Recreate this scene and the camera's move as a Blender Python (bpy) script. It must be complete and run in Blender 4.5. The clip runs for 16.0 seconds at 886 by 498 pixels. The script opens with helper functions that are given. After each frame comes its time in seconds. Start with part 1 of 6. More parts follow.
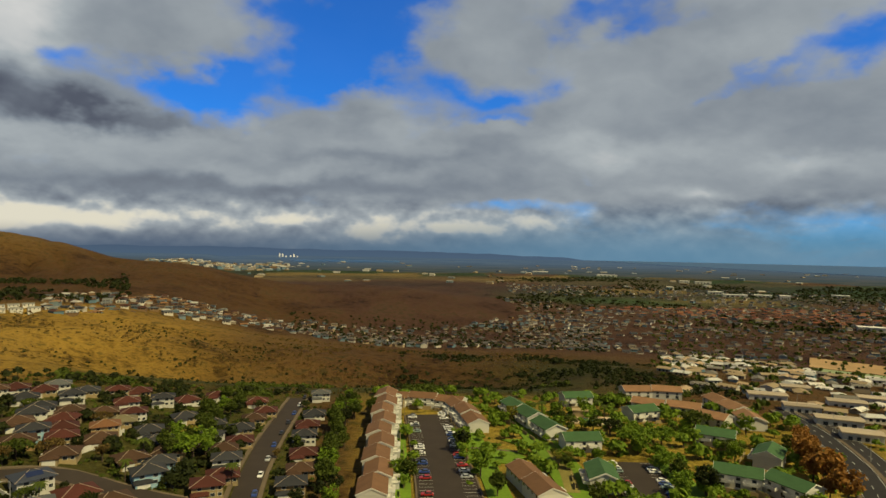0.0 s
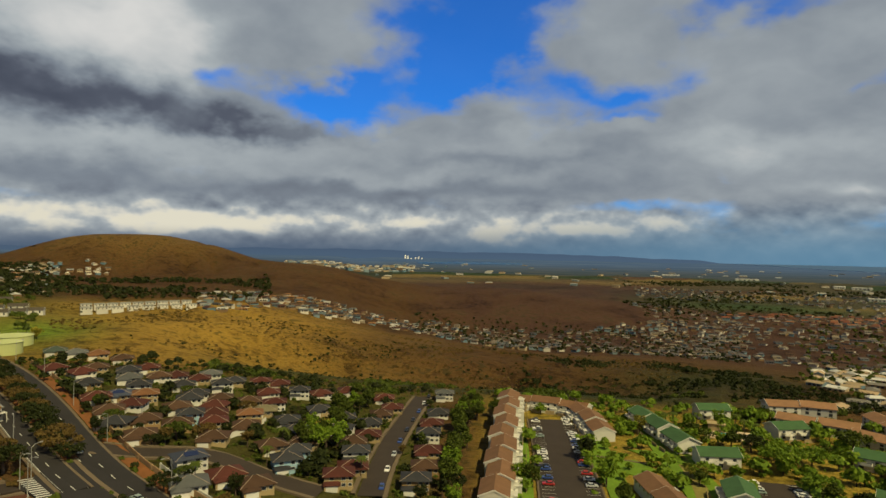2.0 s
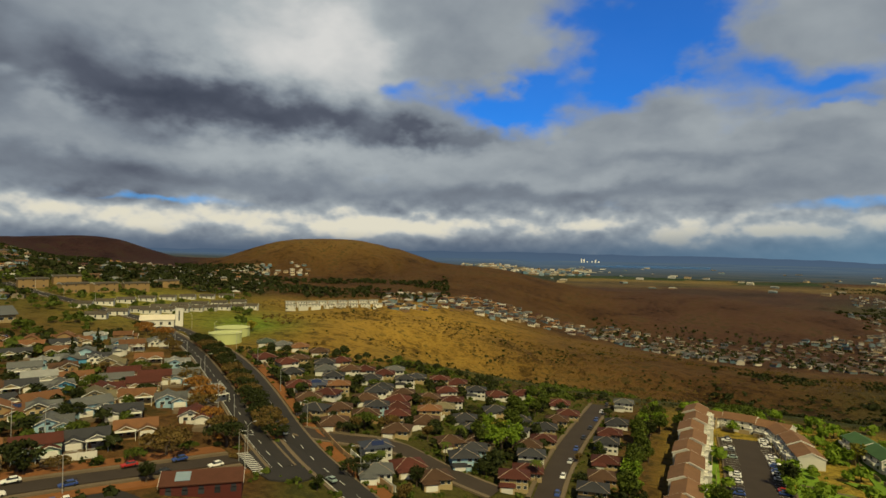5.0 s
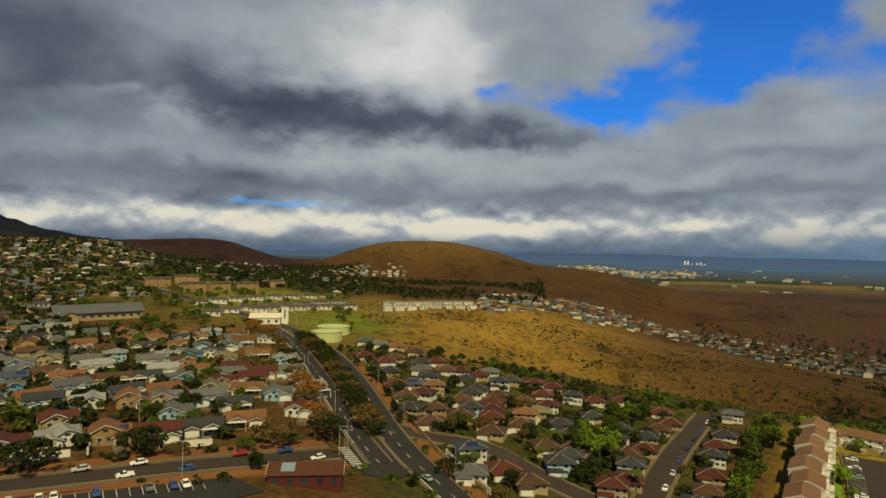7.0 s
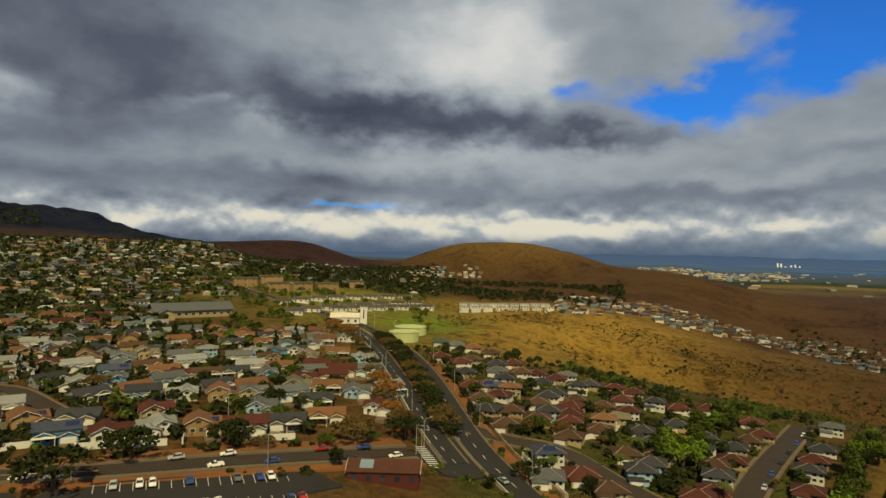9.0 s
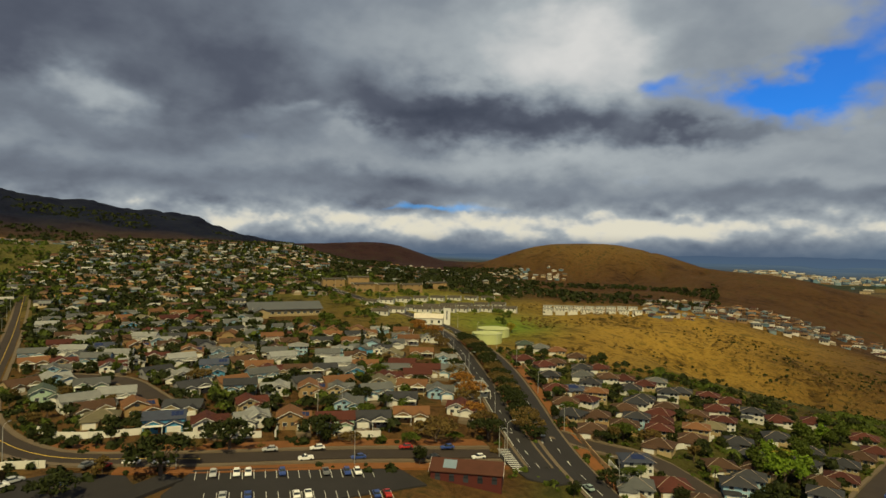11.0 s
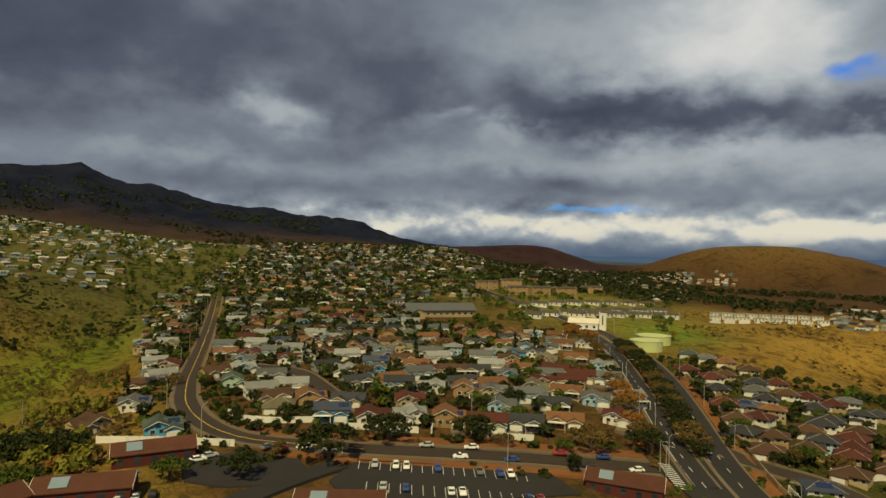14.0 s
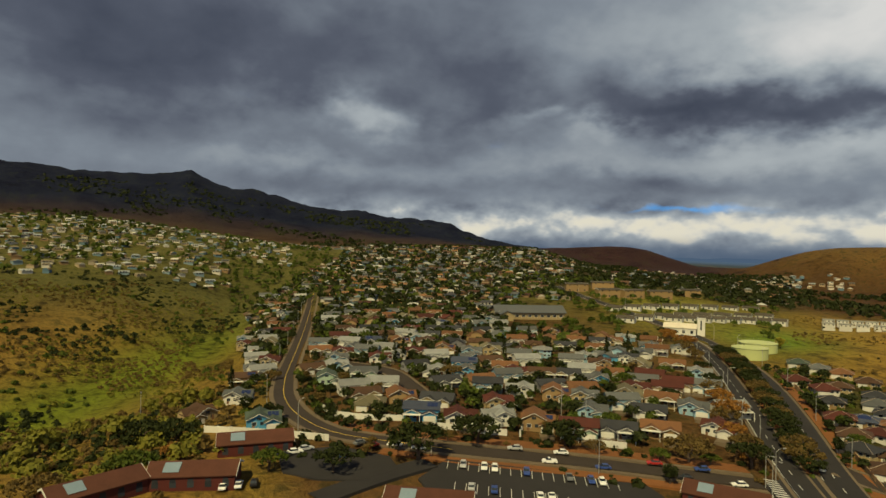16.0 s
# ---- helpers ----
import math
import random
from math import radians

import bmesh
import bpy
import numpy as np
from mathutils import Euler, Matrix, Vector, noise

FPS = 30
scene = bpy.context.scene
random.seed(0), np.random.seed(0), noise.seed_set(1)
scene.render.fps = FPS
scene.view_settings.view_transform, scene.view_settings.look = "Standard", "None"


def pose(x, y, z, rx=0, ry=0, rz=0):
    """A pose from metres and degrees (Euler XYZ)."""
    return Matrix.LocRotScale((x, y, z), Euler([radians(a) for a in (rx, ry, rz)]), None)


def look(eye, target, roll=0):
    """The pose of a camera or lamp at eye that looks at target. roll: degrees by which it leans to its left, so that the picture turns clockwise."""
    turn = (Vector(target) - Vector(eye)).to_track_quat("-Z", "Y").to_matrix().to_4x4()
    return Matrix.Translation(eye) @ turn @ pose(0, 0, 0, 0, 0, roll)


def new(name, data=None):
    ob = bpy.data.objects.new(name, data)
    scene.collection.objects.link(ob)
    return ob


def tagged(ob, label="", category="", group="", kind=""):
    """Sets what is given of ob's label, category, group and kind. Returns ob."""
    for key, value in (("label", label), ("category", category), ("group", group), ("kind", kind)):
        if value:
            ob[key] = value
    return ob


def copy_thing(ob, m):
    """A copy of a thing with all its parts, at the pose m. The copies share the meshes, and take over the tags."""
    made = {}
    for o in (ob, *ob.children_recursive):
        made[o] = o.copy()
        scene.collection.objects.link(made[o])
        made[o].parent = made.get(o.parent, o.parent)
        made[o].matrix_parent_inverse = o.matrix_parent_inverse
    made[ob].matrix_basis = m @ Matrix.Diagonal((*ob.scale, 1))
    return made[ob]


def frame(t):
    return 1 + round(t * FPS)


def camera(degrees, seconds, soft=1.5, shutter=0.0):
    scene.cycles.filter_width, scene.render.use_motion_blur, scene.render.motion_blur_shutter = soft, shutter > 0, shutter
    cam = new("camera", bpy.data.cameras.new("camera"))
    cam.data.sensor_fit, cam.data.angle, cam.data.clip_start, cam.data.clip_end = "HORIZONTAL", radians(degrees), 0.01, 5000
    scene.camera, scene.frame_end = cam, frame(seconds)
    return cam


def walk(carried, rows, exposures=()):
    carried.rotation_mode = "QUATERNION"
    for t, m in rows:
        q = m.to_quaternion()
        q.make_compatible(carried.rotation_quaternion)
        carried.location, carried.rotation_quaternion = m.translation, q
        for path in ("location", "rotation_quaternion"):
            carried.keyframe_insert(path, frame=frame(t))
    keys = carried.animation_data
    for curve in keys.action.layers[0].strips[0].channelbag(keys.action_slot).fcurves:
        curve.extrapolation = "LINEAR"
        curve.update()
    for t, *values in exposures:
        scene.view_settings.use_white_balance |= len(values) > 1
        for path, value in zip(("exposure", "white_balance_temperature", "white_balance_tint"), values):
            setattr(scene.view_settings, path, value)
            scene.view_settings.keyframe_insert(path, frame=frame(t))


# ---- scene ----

# ---- camera: a hovering drone that turns to its left ----
cam = camera(71.7, 16.0)
EYE = 55.0
PITCH, LEAN = 0.18, -1.10
TURN = [(0, 0.0), (0.5, 2.73), (1, 5.52), (1.5, 8.64), (2, 11.39), (2.5, 14.2), (3, 16.79), (3.5, 19.22), (4, 21.93), (4.5, 24.84),
        (7, 36.46), (7.5, 38.07), (8, 39.91), (8.5, 41.77), (9, 43.55), (11.5, 53.43), (12, 55.68), (12.5, 58.17), (13, 61.01),
        (13.5, 63.48), (14, 65.51), (14.5, 67.47), (15, 69.5), (15.5, 71.64), (16, 73.74)]
walk(cam, [(t, pose(0, 0, EYE, 90 + PITCH, LEAN, yaw)) for t, yaw in TURN])


# ---- sky: broken cloud over a deep blue sky, one warm afternoon sun behind the camera ----
SUN_SIDE, SUN_UP = -128.0, 50.0


class Nodes:
    """Short hand for wiring node trees."""

    def __init__(self, tree):
        self.tree = tree
        tree.nodes.clear()

    def add(self, kind, **sockets):
        node = self.tree.nodes.new(kind)
        return node

    def link(self, value, socket):
        if isinstance(value, bpy.types.NodeSocket):
            self.tree.links.new(value, socket)
        else:
            socket.default_value = value

    def math(self, op, a, b=0.0, c=0.0, clamp=False):
        n = self.tree.nodes.new("ShaderNodeMath")
        n.operation, n.use_clamp = op, clamp
        for value, socket in zip((a, b, c), n.inputs):
            self.link(value, socket)
        return n.outputs[0]

    def vec(self, op, a, b=(0, 0, 0)):
        n = self.tree.nodes.new("ShaderNodeVectorMath")
        n.operation = op
        self.link(a, n.inputs[0])
        self.link(b, n.inputs[1])
        return n.outputs[0]

    def step(self, value, lo, hi, out_lo=0.0, out_hi=1.0):
        n = self.tree.nodes.new("ShaderNodeMapRange")
        n.interpolation_type = "SMOOTHSTEP"
        for v, s in zip((value, lo, hi, out_lo, out_hi), n.inputs):
            self.link(v, s)
        return n.outputs[0]

    def noise(self, where, scale, detail=4.0, rough=0.55, warp=0.0):
        n = self.tree.nodes.new("ShaderNodeTexNoise")
        self.link(where, n.inputs["Vector"])
        n.inputs["Scale"].default_value = scale
        n.inputs["Detail"].default_value = detail
        n.inputs["Roughness"].default_value = rough
        n.inputs["Distortion"].default_value = warp
        return n.outputs[0]

    def mix(self, how, a, b, blend="MIX"):
        n = self.tree.nodes.new("ShaderNodeMix")
        n.data_type, n.blend_type = "RGBA", blend
        self.link(how, n.inputs[0])
        self.link(a, n.inputs[6])
        self.link(b, n.inputs[7])
        return n.outputs[2]

    def ramp(self, value, stops, how="LINEAR"):
        n = self.tree.nodes.new("ShaderNodeValToRGB")
        n.color_ramp.interpolation = how
        while len(n.color_ramp.elements) < len(stops):
            n.color_ramp.elements.new(0.5)
        for e, (at, colour) in zip(n.color_ramp.elements, stops):
            e.position, e.color = at, (*colour, 1)
        self.link(value, n.inputs[0])
        return n.outputs[0]


world = bpy.data.worlds.new("sky")
scene.world = world
world.use_nodes = True
W = Nodes(world.node_tree)
sky = W.add("ShaderNodeTexSky")
sky.sky_type, sky.sun_disc = "NISHITA", False
sky.sun_elevation, sky.sun_rotation = radians(SUN_UP), radians(SUN_SIDE * -1)
sky.altitude, sky.dust_density = 300, 0.6
way = W.add("ShaderNodeTexCoord").outputs["Generated"]
part_xyz = W.add("ShaderNodeSeparateXYZ")
W.link(way, part_xyz.inputs[0])
dx, dy, dz = part_xyz.outputs
side = W.math("MULTIPLY", W.math("ARCTAN2", W.math("MULTIPLY", dx, -1.0), dy), 57.2958)
up = W.math("MULTIPLY", W.math("ARCSINE", dz), 57.2958)


def puff(at_side, at_up, wide, high):
    """A soft round mass in the sky, 1 at its middle."""
    a = W.math("DIVIDE", W.math("SUBTRACT", side, at_side), wide)
    b = W.math("DIVIDE", W.math("SUBTRACT", up, at_up), high)
    return W.math("EXPONENT", W.math("MULTIPLY", W.math("ADD", W.math("MULTIPLY", a, a), W.math("MULTIPLY", b, b)), -1.0))


def total(*terms):
    out = 0.0
    for amount, mass in terms:
        out = W.math("MULTIPLY_ADD", mass, amount, out)
    return out


# the cloud deck is a layer overhead: directions are spread on a level sheet
lift = W.math("ADD", W.math("MAXIMUM", dz, 0.0), 0.42)
sheet = W.add("ShaderNodeCombineXYZ")
W.link(W.math("DIVIDE", dx, lift), sheet.inputs[0])
W.link(W.math("DIVIDE", dy, lift), sheet.inputs[1])
deck = sheet.outputs[0]
big = W.noise(deck, 1.5, 2.0, 0.5, 0.4)
mid = W.noise(deck, 3.6, 4.0, 0.52, 0.3)
fine = W.noise(deck, 9.5, 4.0, 0.55, 0.3)
heap = W.noise(W.vec("MULTIPLY", way, (1.0, 1.0, 1.6)), 11.0, 4.0, 0.48, 0.0)
# the masses have billowing outlines: their places are stirred by two scales of noise
true_side, true_up = side, up
calm = W.step(up, 0.0, 13.0, 0.16, 1.0)
billow = W.vec("MULTIPLY", way, (1.0, 1.0, 1.6))
for scale_, wide_, high_, shift_ in ((3.6, 9.0, 4.2, 0.0), (10.0, 5.5, 3.2, 7.0)):
    across_ = W.noise(W.vec("ADD", billow, (shift_, 0.0, 0.0)), scale_, 4.0, 0.55)
    along_ = W.noise(W.vec("ADD", billow, (shift_, 5.0, 2.0)), scale_, 4.0, 0.55)
    side = W.math("ADD", side, W.math("MULTIPLY", W.math("MULTIPLY", W.math("SUBTRACT", across_, 0.5), wide_ * 2), calm))
    up = W.math("ADD", up, W.math("MULTIPLY", W.math("MULTIPLY", W.math("SUBTRACT", along_, 0.5), high_ * 2), calm))
open_sky = total((1.2, puff(11, 20.5, 7.5, 5.4)), (1.1, puff(20, 13.4, 6.5, 2.1)), (0.55, puff(29, 15.5, 2.6, 1.6)), (0.95, puff(-2.5, 14.4, 6, 2.4)),
                 (0.85, puff(-14, 21, 5.5, 2.4)), (0.62, puff(-26, 14.6, 4.5, 1.2)), (0.85, puff(-34, 16.5, 4.5, 2.0)), (0.5, puff(-5, 11.3, 3.5, 0.8)), (0.7, puff(5, 24, 6, 3)),
                 (0.66, puff(53, 4.1, 6.5, 0.45)), (0.55, puff(-6, 3.7, 7, 0.55)), (0.50, puff(-32, 2.2, 14, 2.4)), (0.8, puff(10, 16.5, 4.5, 2.0)))
ragged = W.math("ADD", W.math("MULTIPLY", W.math("SUBTRACT", mid, 0.5), 1.25), W.math("MULTIPLY", W.math("SUBTRACT", fine, 0.5), 0.5))
cover = W.step(W.math("SUBTRACT", open_sky, ragged), 0.20, 0.98, 1.0, 0.06)
# undersides: grey where the cloud is deep, pale at thin edges and on the swelling tops
shade = total((0.36, puff(41, 18.5, 9.0, 4.6)), (0.16, puff(33, 16, 4.5, 3.2)), (-0.36, puff(50, 12.4, 11, 2.2)), (0.16, puff(40, 9.0, 12, 1.0)), (-0.30, puff(38, 11.6, 8, 1.8)),
              (-0.16, puff(69, 16, 6, 4.0)), (-0.12, puff(56, 15.5, 6, 2.5)), (0.17, puff(48, 8.0, 17, 1.2)), (0.24, puff(60, 10.2, 4.0, 1.1)), (0.22, puff(66, 12.6, 3.2, 1.0)),
              (-0.12, puff(56, 6.2, 22, 0.9)), (0.40, puff(82, 12.6, 5.0, 1.9)), (-0.14, puff(74, 12, 5, 3.0)), (0.12, puff(47, 15, 7, 2.0)), (-0.26, puff(30, 10.9, 3.6, 0.8)), (-0.16, puff(24, 10.7, 3.0, 0.8)),
              (-0.34, puff(101, 18, 17, 6)), (-0.06, puff(80, 19, 9, 3)), (0.16, puff(56, 19, 9, 3.5)), (0.10, puff(22, 9.0, 14, 2.0)), (0.14, puff(86, 8.0, 12, 1.0)), (-0.10, puff(84, 5.6, 16, 1.0)),
              (0.16, puff(-16, 9.5, 9, 1.6)), (0.22, puff(-30, 7.2, 5, 1.0)), (0.26, puff(-21.5, 5.2, 2.4, 0.9)), (-0.16, puff(-26, 4.4, 6, 0.5)), (-0.10, puff(-24, 20, 8, 2.0)),
              (-0.12, puff(6, 8.4, 12, 0.9)), (-0.14, puff(14, 5.6, 18, 0.8)), (-0.08, puff(2, 12, 9, 1.2)), (0.10, puff(18, 7.0, 10, 0.8)))
rim = total((0.47, puff(46, 2.5, 40, 1.25)), (0.18, puff(6.5, 2.4, 4, 0.9)), (0.24, puff(-2.0, 2.2, 3, 0.8)))
relief = W.math("ADD", W.math("MULTIPLY", W.math("SUBTRACT", mid, 0.5), -0.30), W.math("MULTIPLY", W.math("SUBTRACT", fine, 0.5), -0.15))
relief = W.math("ADD", relief, W.math("MULTIPLY", W.math("SUBTRACT", big, 0.5), -0.35))
relief = W.math("ADD", relief, W.math("MULTIPLY", W.math("SUBTRACT", heap, 0.5), W.step(true_up, 5.6, 3.4, 0.10, 0.60)))
# light from the sun's side on each swell, and on the tops of the far heaps
toward = W.noise(W.vec("ADD", deck, (0.05, -0.05, 0.0)), 3.6, 4.0, 0.52, 0.3)
above = W.noise(W.vec("MULTIPLY", W.vec("ADD", way, (0.0, 0.0, 0.012)), (1.0, 1.0, 1.6)), 11.0, 4.0, 0.48, 0.0)
relief = W.math("ADD", relief, W.math("MULTIPLY", W.math("SUBTRACT", mid, toward), 0.30))
relief = W.math("ADD", relief, W.math("MULTIPLY", W.math("SUBTRACT", heap, above), W.step(true_up, 5.6, 3.4, 0.0, 1.3)))
level = W.step(true_side, 5.0, 75.0, 0.60, 0.47)
# the deck is darkened overhead, out of view, to weaken the fill light
lit = W.math("ADD", W.math("ADD", W.math("ADD", level, W.step(true_up, 26.0, 45.0, 0.0, -0.35)), W.math("ADD", shade, rim)), relief, clamp=True)
cloud = W.ramp(lit, [(0.0, (0.040, 0.049, 0.074)), (0.25, (0.090, 0.104, 0.138)), (0.5, (0.205, 0.238, 0.278)), (0.78, (0.385, 0.425, 0.445)), (1.0, (0.66, 0.66, 0.64))])
cloud = W.mix(W.math("MULTIPLY", W.step(true_up, 5.5, 4.0), W.step(lit, 0.70, 1.05)), cloud, (0.74, 0.70, 0.56, 1))
# rain haze under the deck towards the horizon
veil = W.step(true_up, W.step(true_side, 30.0, -20.0, 2.0, 5.2), -0.2)
veil_blue = W.mix(W.step(true_side, 26.0, -25.0), (0.070, 0.108, 0.170, 1), (0.115, 0.250, 0.370, 1))
cloud = W.mix(W.math("MULTIPLY", veil, 0.9), cloud, veil_blue)
deep = W.mix(1.0, sky.outputs[0], (0.07, 0.60, 1.45, 1), "MULTIPLY")
air = W.add("ShaderNodeBackground")
W.link(deep, air.inputs[0])
air.inputs[1].default_value = 0.10
mass = W.add("ShaderNodeBackground")
W.link(cloud, mass.inputs[0])
mass.inputs[1].default_value = 1.0
both = W.add("ShaderNodeMixShader")
W.link(W.math("MAXIMUM", cover, W.math("MULTIPLY", veil, 0.9)), both.inputs[0])
W.link(air.outputs[0], both.inputs[1])
W.link(mass.outputs[0], both.inputs[2])
W.link(both.outputs[0], W.add("ShaderNodeOutputWorld").inputs[0])

sun = new("sun", bpy.data.lights.new("sun", "SUN"))
sun.data.energy, sun.data.angle, sun.data.color = 4.7, radians(0.6), (1.0, 0.84, 0.43)
a, e = radians(SUN_SIDE), radians(SUN_UP)
sun.matrix_world = look((-1000 * math.sin(a) * math.cos(e), 1000 * math.cos(a) * math.cos(e), 1000 * math.sin(e)), (0, 0, 0))


# ---- the lie of the land ----
def ease(v, lo, hi):
    t = np.clip((v - lo) / (hi - lo), 0, 1)
    return t * t * (3 - 2 * t)


def bell(v, mid, wide, power=2):
    return np.exp(-np.abs((v - mid) / wide) ** power)


def height(x, y):
    """Ground height: a terrace that falls to the right, climbs to a mountain on the left, with two rounded cinder hills and a wide plain."""
    x, y = np.asarray(x, float), np.asarray(y, float)
    r, az = np.hypot(x, y), np.degrees(np.arctan2(-x, y))
    w = x + 0.35 * y
    z = -25 * ease(w, -170, 60) - 50 * ease(r, 350, 950) * ease(w, -90, 220)
    p = 0.978 * -x + 0.208 * y
    d = np.clip(p - 200, 0, 700)
    z = z + 0.00012 * d * d * ease(az, 38, 62) * (1 - (0.5 * ease(r, 650, 1000) + 0.1 * ease(r, 1250, 1750)) * (1 - ease(az, 59, 66)))
    z = z + 35 * ease(r, 350, 1000) * ease(az, 85, 108)
    z = z + 78 * np.exp(-(np.hypot(x + 923, y - 1182) / 228) ** 3)
    z = z + 58 * np.exp(-(np.hypot(x + 1700, y - 1062) / 190) ** 2.6)
    # the hill's long shoulder runs down across the valley and hides the near plain
    spur = np.interp(az, (-12, -4, 4, 9, 17, 23, 28, 34), (0, 22, 40, 45, 36, 26, 16, 0))
    z = z + spur * ease(r, 900, 1320) * (1 - ease(r, 1360, 1640))
    ridge = 268 * ease(az, 60, 100) + 46 * bell(az, 75, 5) + 46 * bell(az, 96.2, 1.5, 1.3) + 12 * bell(az, 90, 2) + 14 * bell(az, 81.5, 1.5)
    z = z + ridge * ease(r, 1350, 3000)
    z = z + 75 * np.clip((r - 1000) / 3850, 0, 1) * ease(w, -90, 220)
    z = z - 26 * ease(r, 1560, 1950) * (1 - ease(r, 2000, 4800)) * (1 - ease(az, 36, 46)) * (1 - ease(w, -90, 220))
    z = z - 14 * bell(r, 430, 45) * ease(az, -14, -6) * (1 - ease(az, 28, 38))
    across = ((x + 188) * 155 + (y + 132) * 462) / 487
    z = z - 24 * bell(across, 0, 80) * ease(r, 150, 300) * ease(az, 78, 95)
    return z


def ground(x, y):
    return float(height(x, y))


# ---- materials ----
MATS = {}


def plain(name, colour, rough=0.8, grain=0.15, scale=2.0, vary=0.0, metal=0.0, bump=0.15, stain=0.12):
    """A painted, earthen or mineral surface: grain and stains at two scales, and a shift of tone from thing to thing."""
    if name in MATS:
        return MATS[name]
    m = MATS[name] = bpy.data.materials.new(name)
    m.use_nodes = True
    N = Nodes(m.node_tree)
    geo = N.add("ShaderNodeNewGeometry")
    pos = geo.outputs["Position"]
    fine = N.noise(pos, scale, 5.0, 0.6)
    wide = N.noise(pos, scale * 0.12, 3.0, 0.6)
    tone = N.math("ADD", N.math("MULTIPLY_ADD", N.math("SUBTRACT", fine, 0.5), grain * 2, 1.0), N.math("MULTIPLY", N.math("SUBTRACT", wide, 0.5), stain * 2))
    if vary:
        luck = N.add("ShaderNodeObjectInfo").outputs["Random"]
        isle = geo.outputs["Random Per Island"]
        tone = N.math("MULTIPLY", tone, N.math("ADD", N.math("MULTIPLY", N.math("FRACT", N.math("ADD", luck, isle)), 2 * vary), 1 - vary))
    base = N.mix(1.0, (*colour, 1), tone, "MULTIPLY")
    b = N.add("ShaderNodeBsdfPrincipled")
    N.link(base, b.inputs["Base Color"])
    b.inputs["Roughness"].default_value = rough
    b.inputs["Metallic"].default_value = metal
    b.inputs["Specular IOR Level"].default_value = 0.25
    if bump:
        bp = N.add("ShaderNodeBump")
        bp.inputs["Strength"].default_value = bump
        bp.inputs["Distance"].default_value = 0.1
        N.link(fine, bp.inputs["Height"])
        N.link(bp.outputs[0], b.inputs["Normal"])
    N.link(b.outputs[0], N.add("ShaderNodeOutputMaterial").inputs[0])
    return m


def palette(name, colours, rough=0.85, by="island", grain=0.15, scale=1.5):
    """One material whose colour is drawn from a palette, piece by piece."""
    if name in MATS:
        return MATS[name]
    m = MATS[name] = bpy.data.materials.new(name)
    m.use_nodes = True
    N = Nodes(m.node_tree)
    geo = N.add("ShaderNodeNewGeometry")
    luck = geo.outputs["Random Per Island"] if by == "island" else N.add("ShaderNodeObjectInfo").outputs["Random"]
    base = N.ramp(luck, [(i / len(colours), c) for i, c in enumerate(colours)], "CONSTANT")
    fine = N.noise(geo.outputs["Position"], scale, 4.0, 0.6)
    base = N.mix(1.0, base, N.math("MULTIPLY_ADD", N.math("SUBTRACT", fine, 0.5), grain * 2, 1.0), "MULTIPLY")
    b = N.add("ShaderNodeBsdfPrincipled")
    N.link(base, b.inputs["Base Color"])
    b.inputs["Roughness"].default_value = rough
    b.inputs["Specular IOR Level"].default_value = 0.25
    N.link(b.outputs[0], N.add("ShaderNodeOutputMaterial").inputs[0])
    return m


def land_material():
    m = bpy.data.materials.new("land")
    m.use_nodes = True
    N = Nodes(m.node_tree)
    pos = N.add("ShaderNodeNewGeometry").outputs["Position"]
    tint = N.add("ShaderNodeAttribute")
    tint.attribute_name = "cover"
    clump = N.noise(pos, 0.11, 6.0, 0.68, 0.4)
    tuft = N.noise(pos, 0.6, 4.0, 0.7)
    broad = N.noise(pos, 0.012, 4.0, 0.6, 0.6)
    tone = N.math("ADD", N.math("MULTIPLY", N.math("SUBTRACT", clump, 0.5), 3.4), N.math("MULTIPLY", N.math("SUBTRACT", tuft, 0.5), 1.2))
    tone = N.math("ADD", N.math("ADD", tone, N.math("MULTIPLY", N.math("SUBTRACT", broad, 0.5), 2.6)), 1.0, clamp=False)
    tone = N.math("MAXIMUM", tone, 0.18)
    base = N.mix(1.0, tint.outputs[0], tone, "MULTIPLY")
    scrub = N.step(N.math("ADD", clump, N.math("MULTIPLY", broad, 0.45)), 0.72, 0.88)
    base = N.mix(N.math("MULTIPLY", scrub, 0.75), base, (0.016, 0.020, 0.006, 1))
    b = N.add("ShaderNodeBsdfPrincipled")
    N.link(base, b.inputs["Base Color"])
    b.inputs["Roughness"].default_value = 0.95
    b.inputs["Specular IOR Level"].default_value = 0.1
    bp = N.add("ShaderNodeBump")
    bp.inputs["Strength"].default_value = 1.0
    bp.inputs["Distance"].default_value = 2.5
    N.link(N.math("ADD", clump, N.math("MULTIPLY", tuft, 0.4)), bp.inputs["Height"])
    N.link(bp.outputs[0], b.inputs["Normal"])
    N.link(b.outputs[0], N.add("ShaderNodeOutputMaterial").inputs[0])
    return m


def water_material():
    m = bpy.data.materials.new("sea_water")
    m.use_nodes = True
    N = Nodes(m.node_tree)
    b = N.add("ShaderNodeBsdfPrincipled")
    pos = N.add("ShaderNodeNewGeometry").outputs["Position"]
    N.link(N.mix(N.noise(pos, 0.01, 3.0), (0.012, 0.06, 0.16, 1), (0.02, 0.085, 0.20, 1)), b.inputs["Base Color"])
    b.inputs["Roughness"].default_value = 0.45
    N.link(b.outputs[0], N.add("ShaderNodeOutputMaterial").inputs[0])
    return m


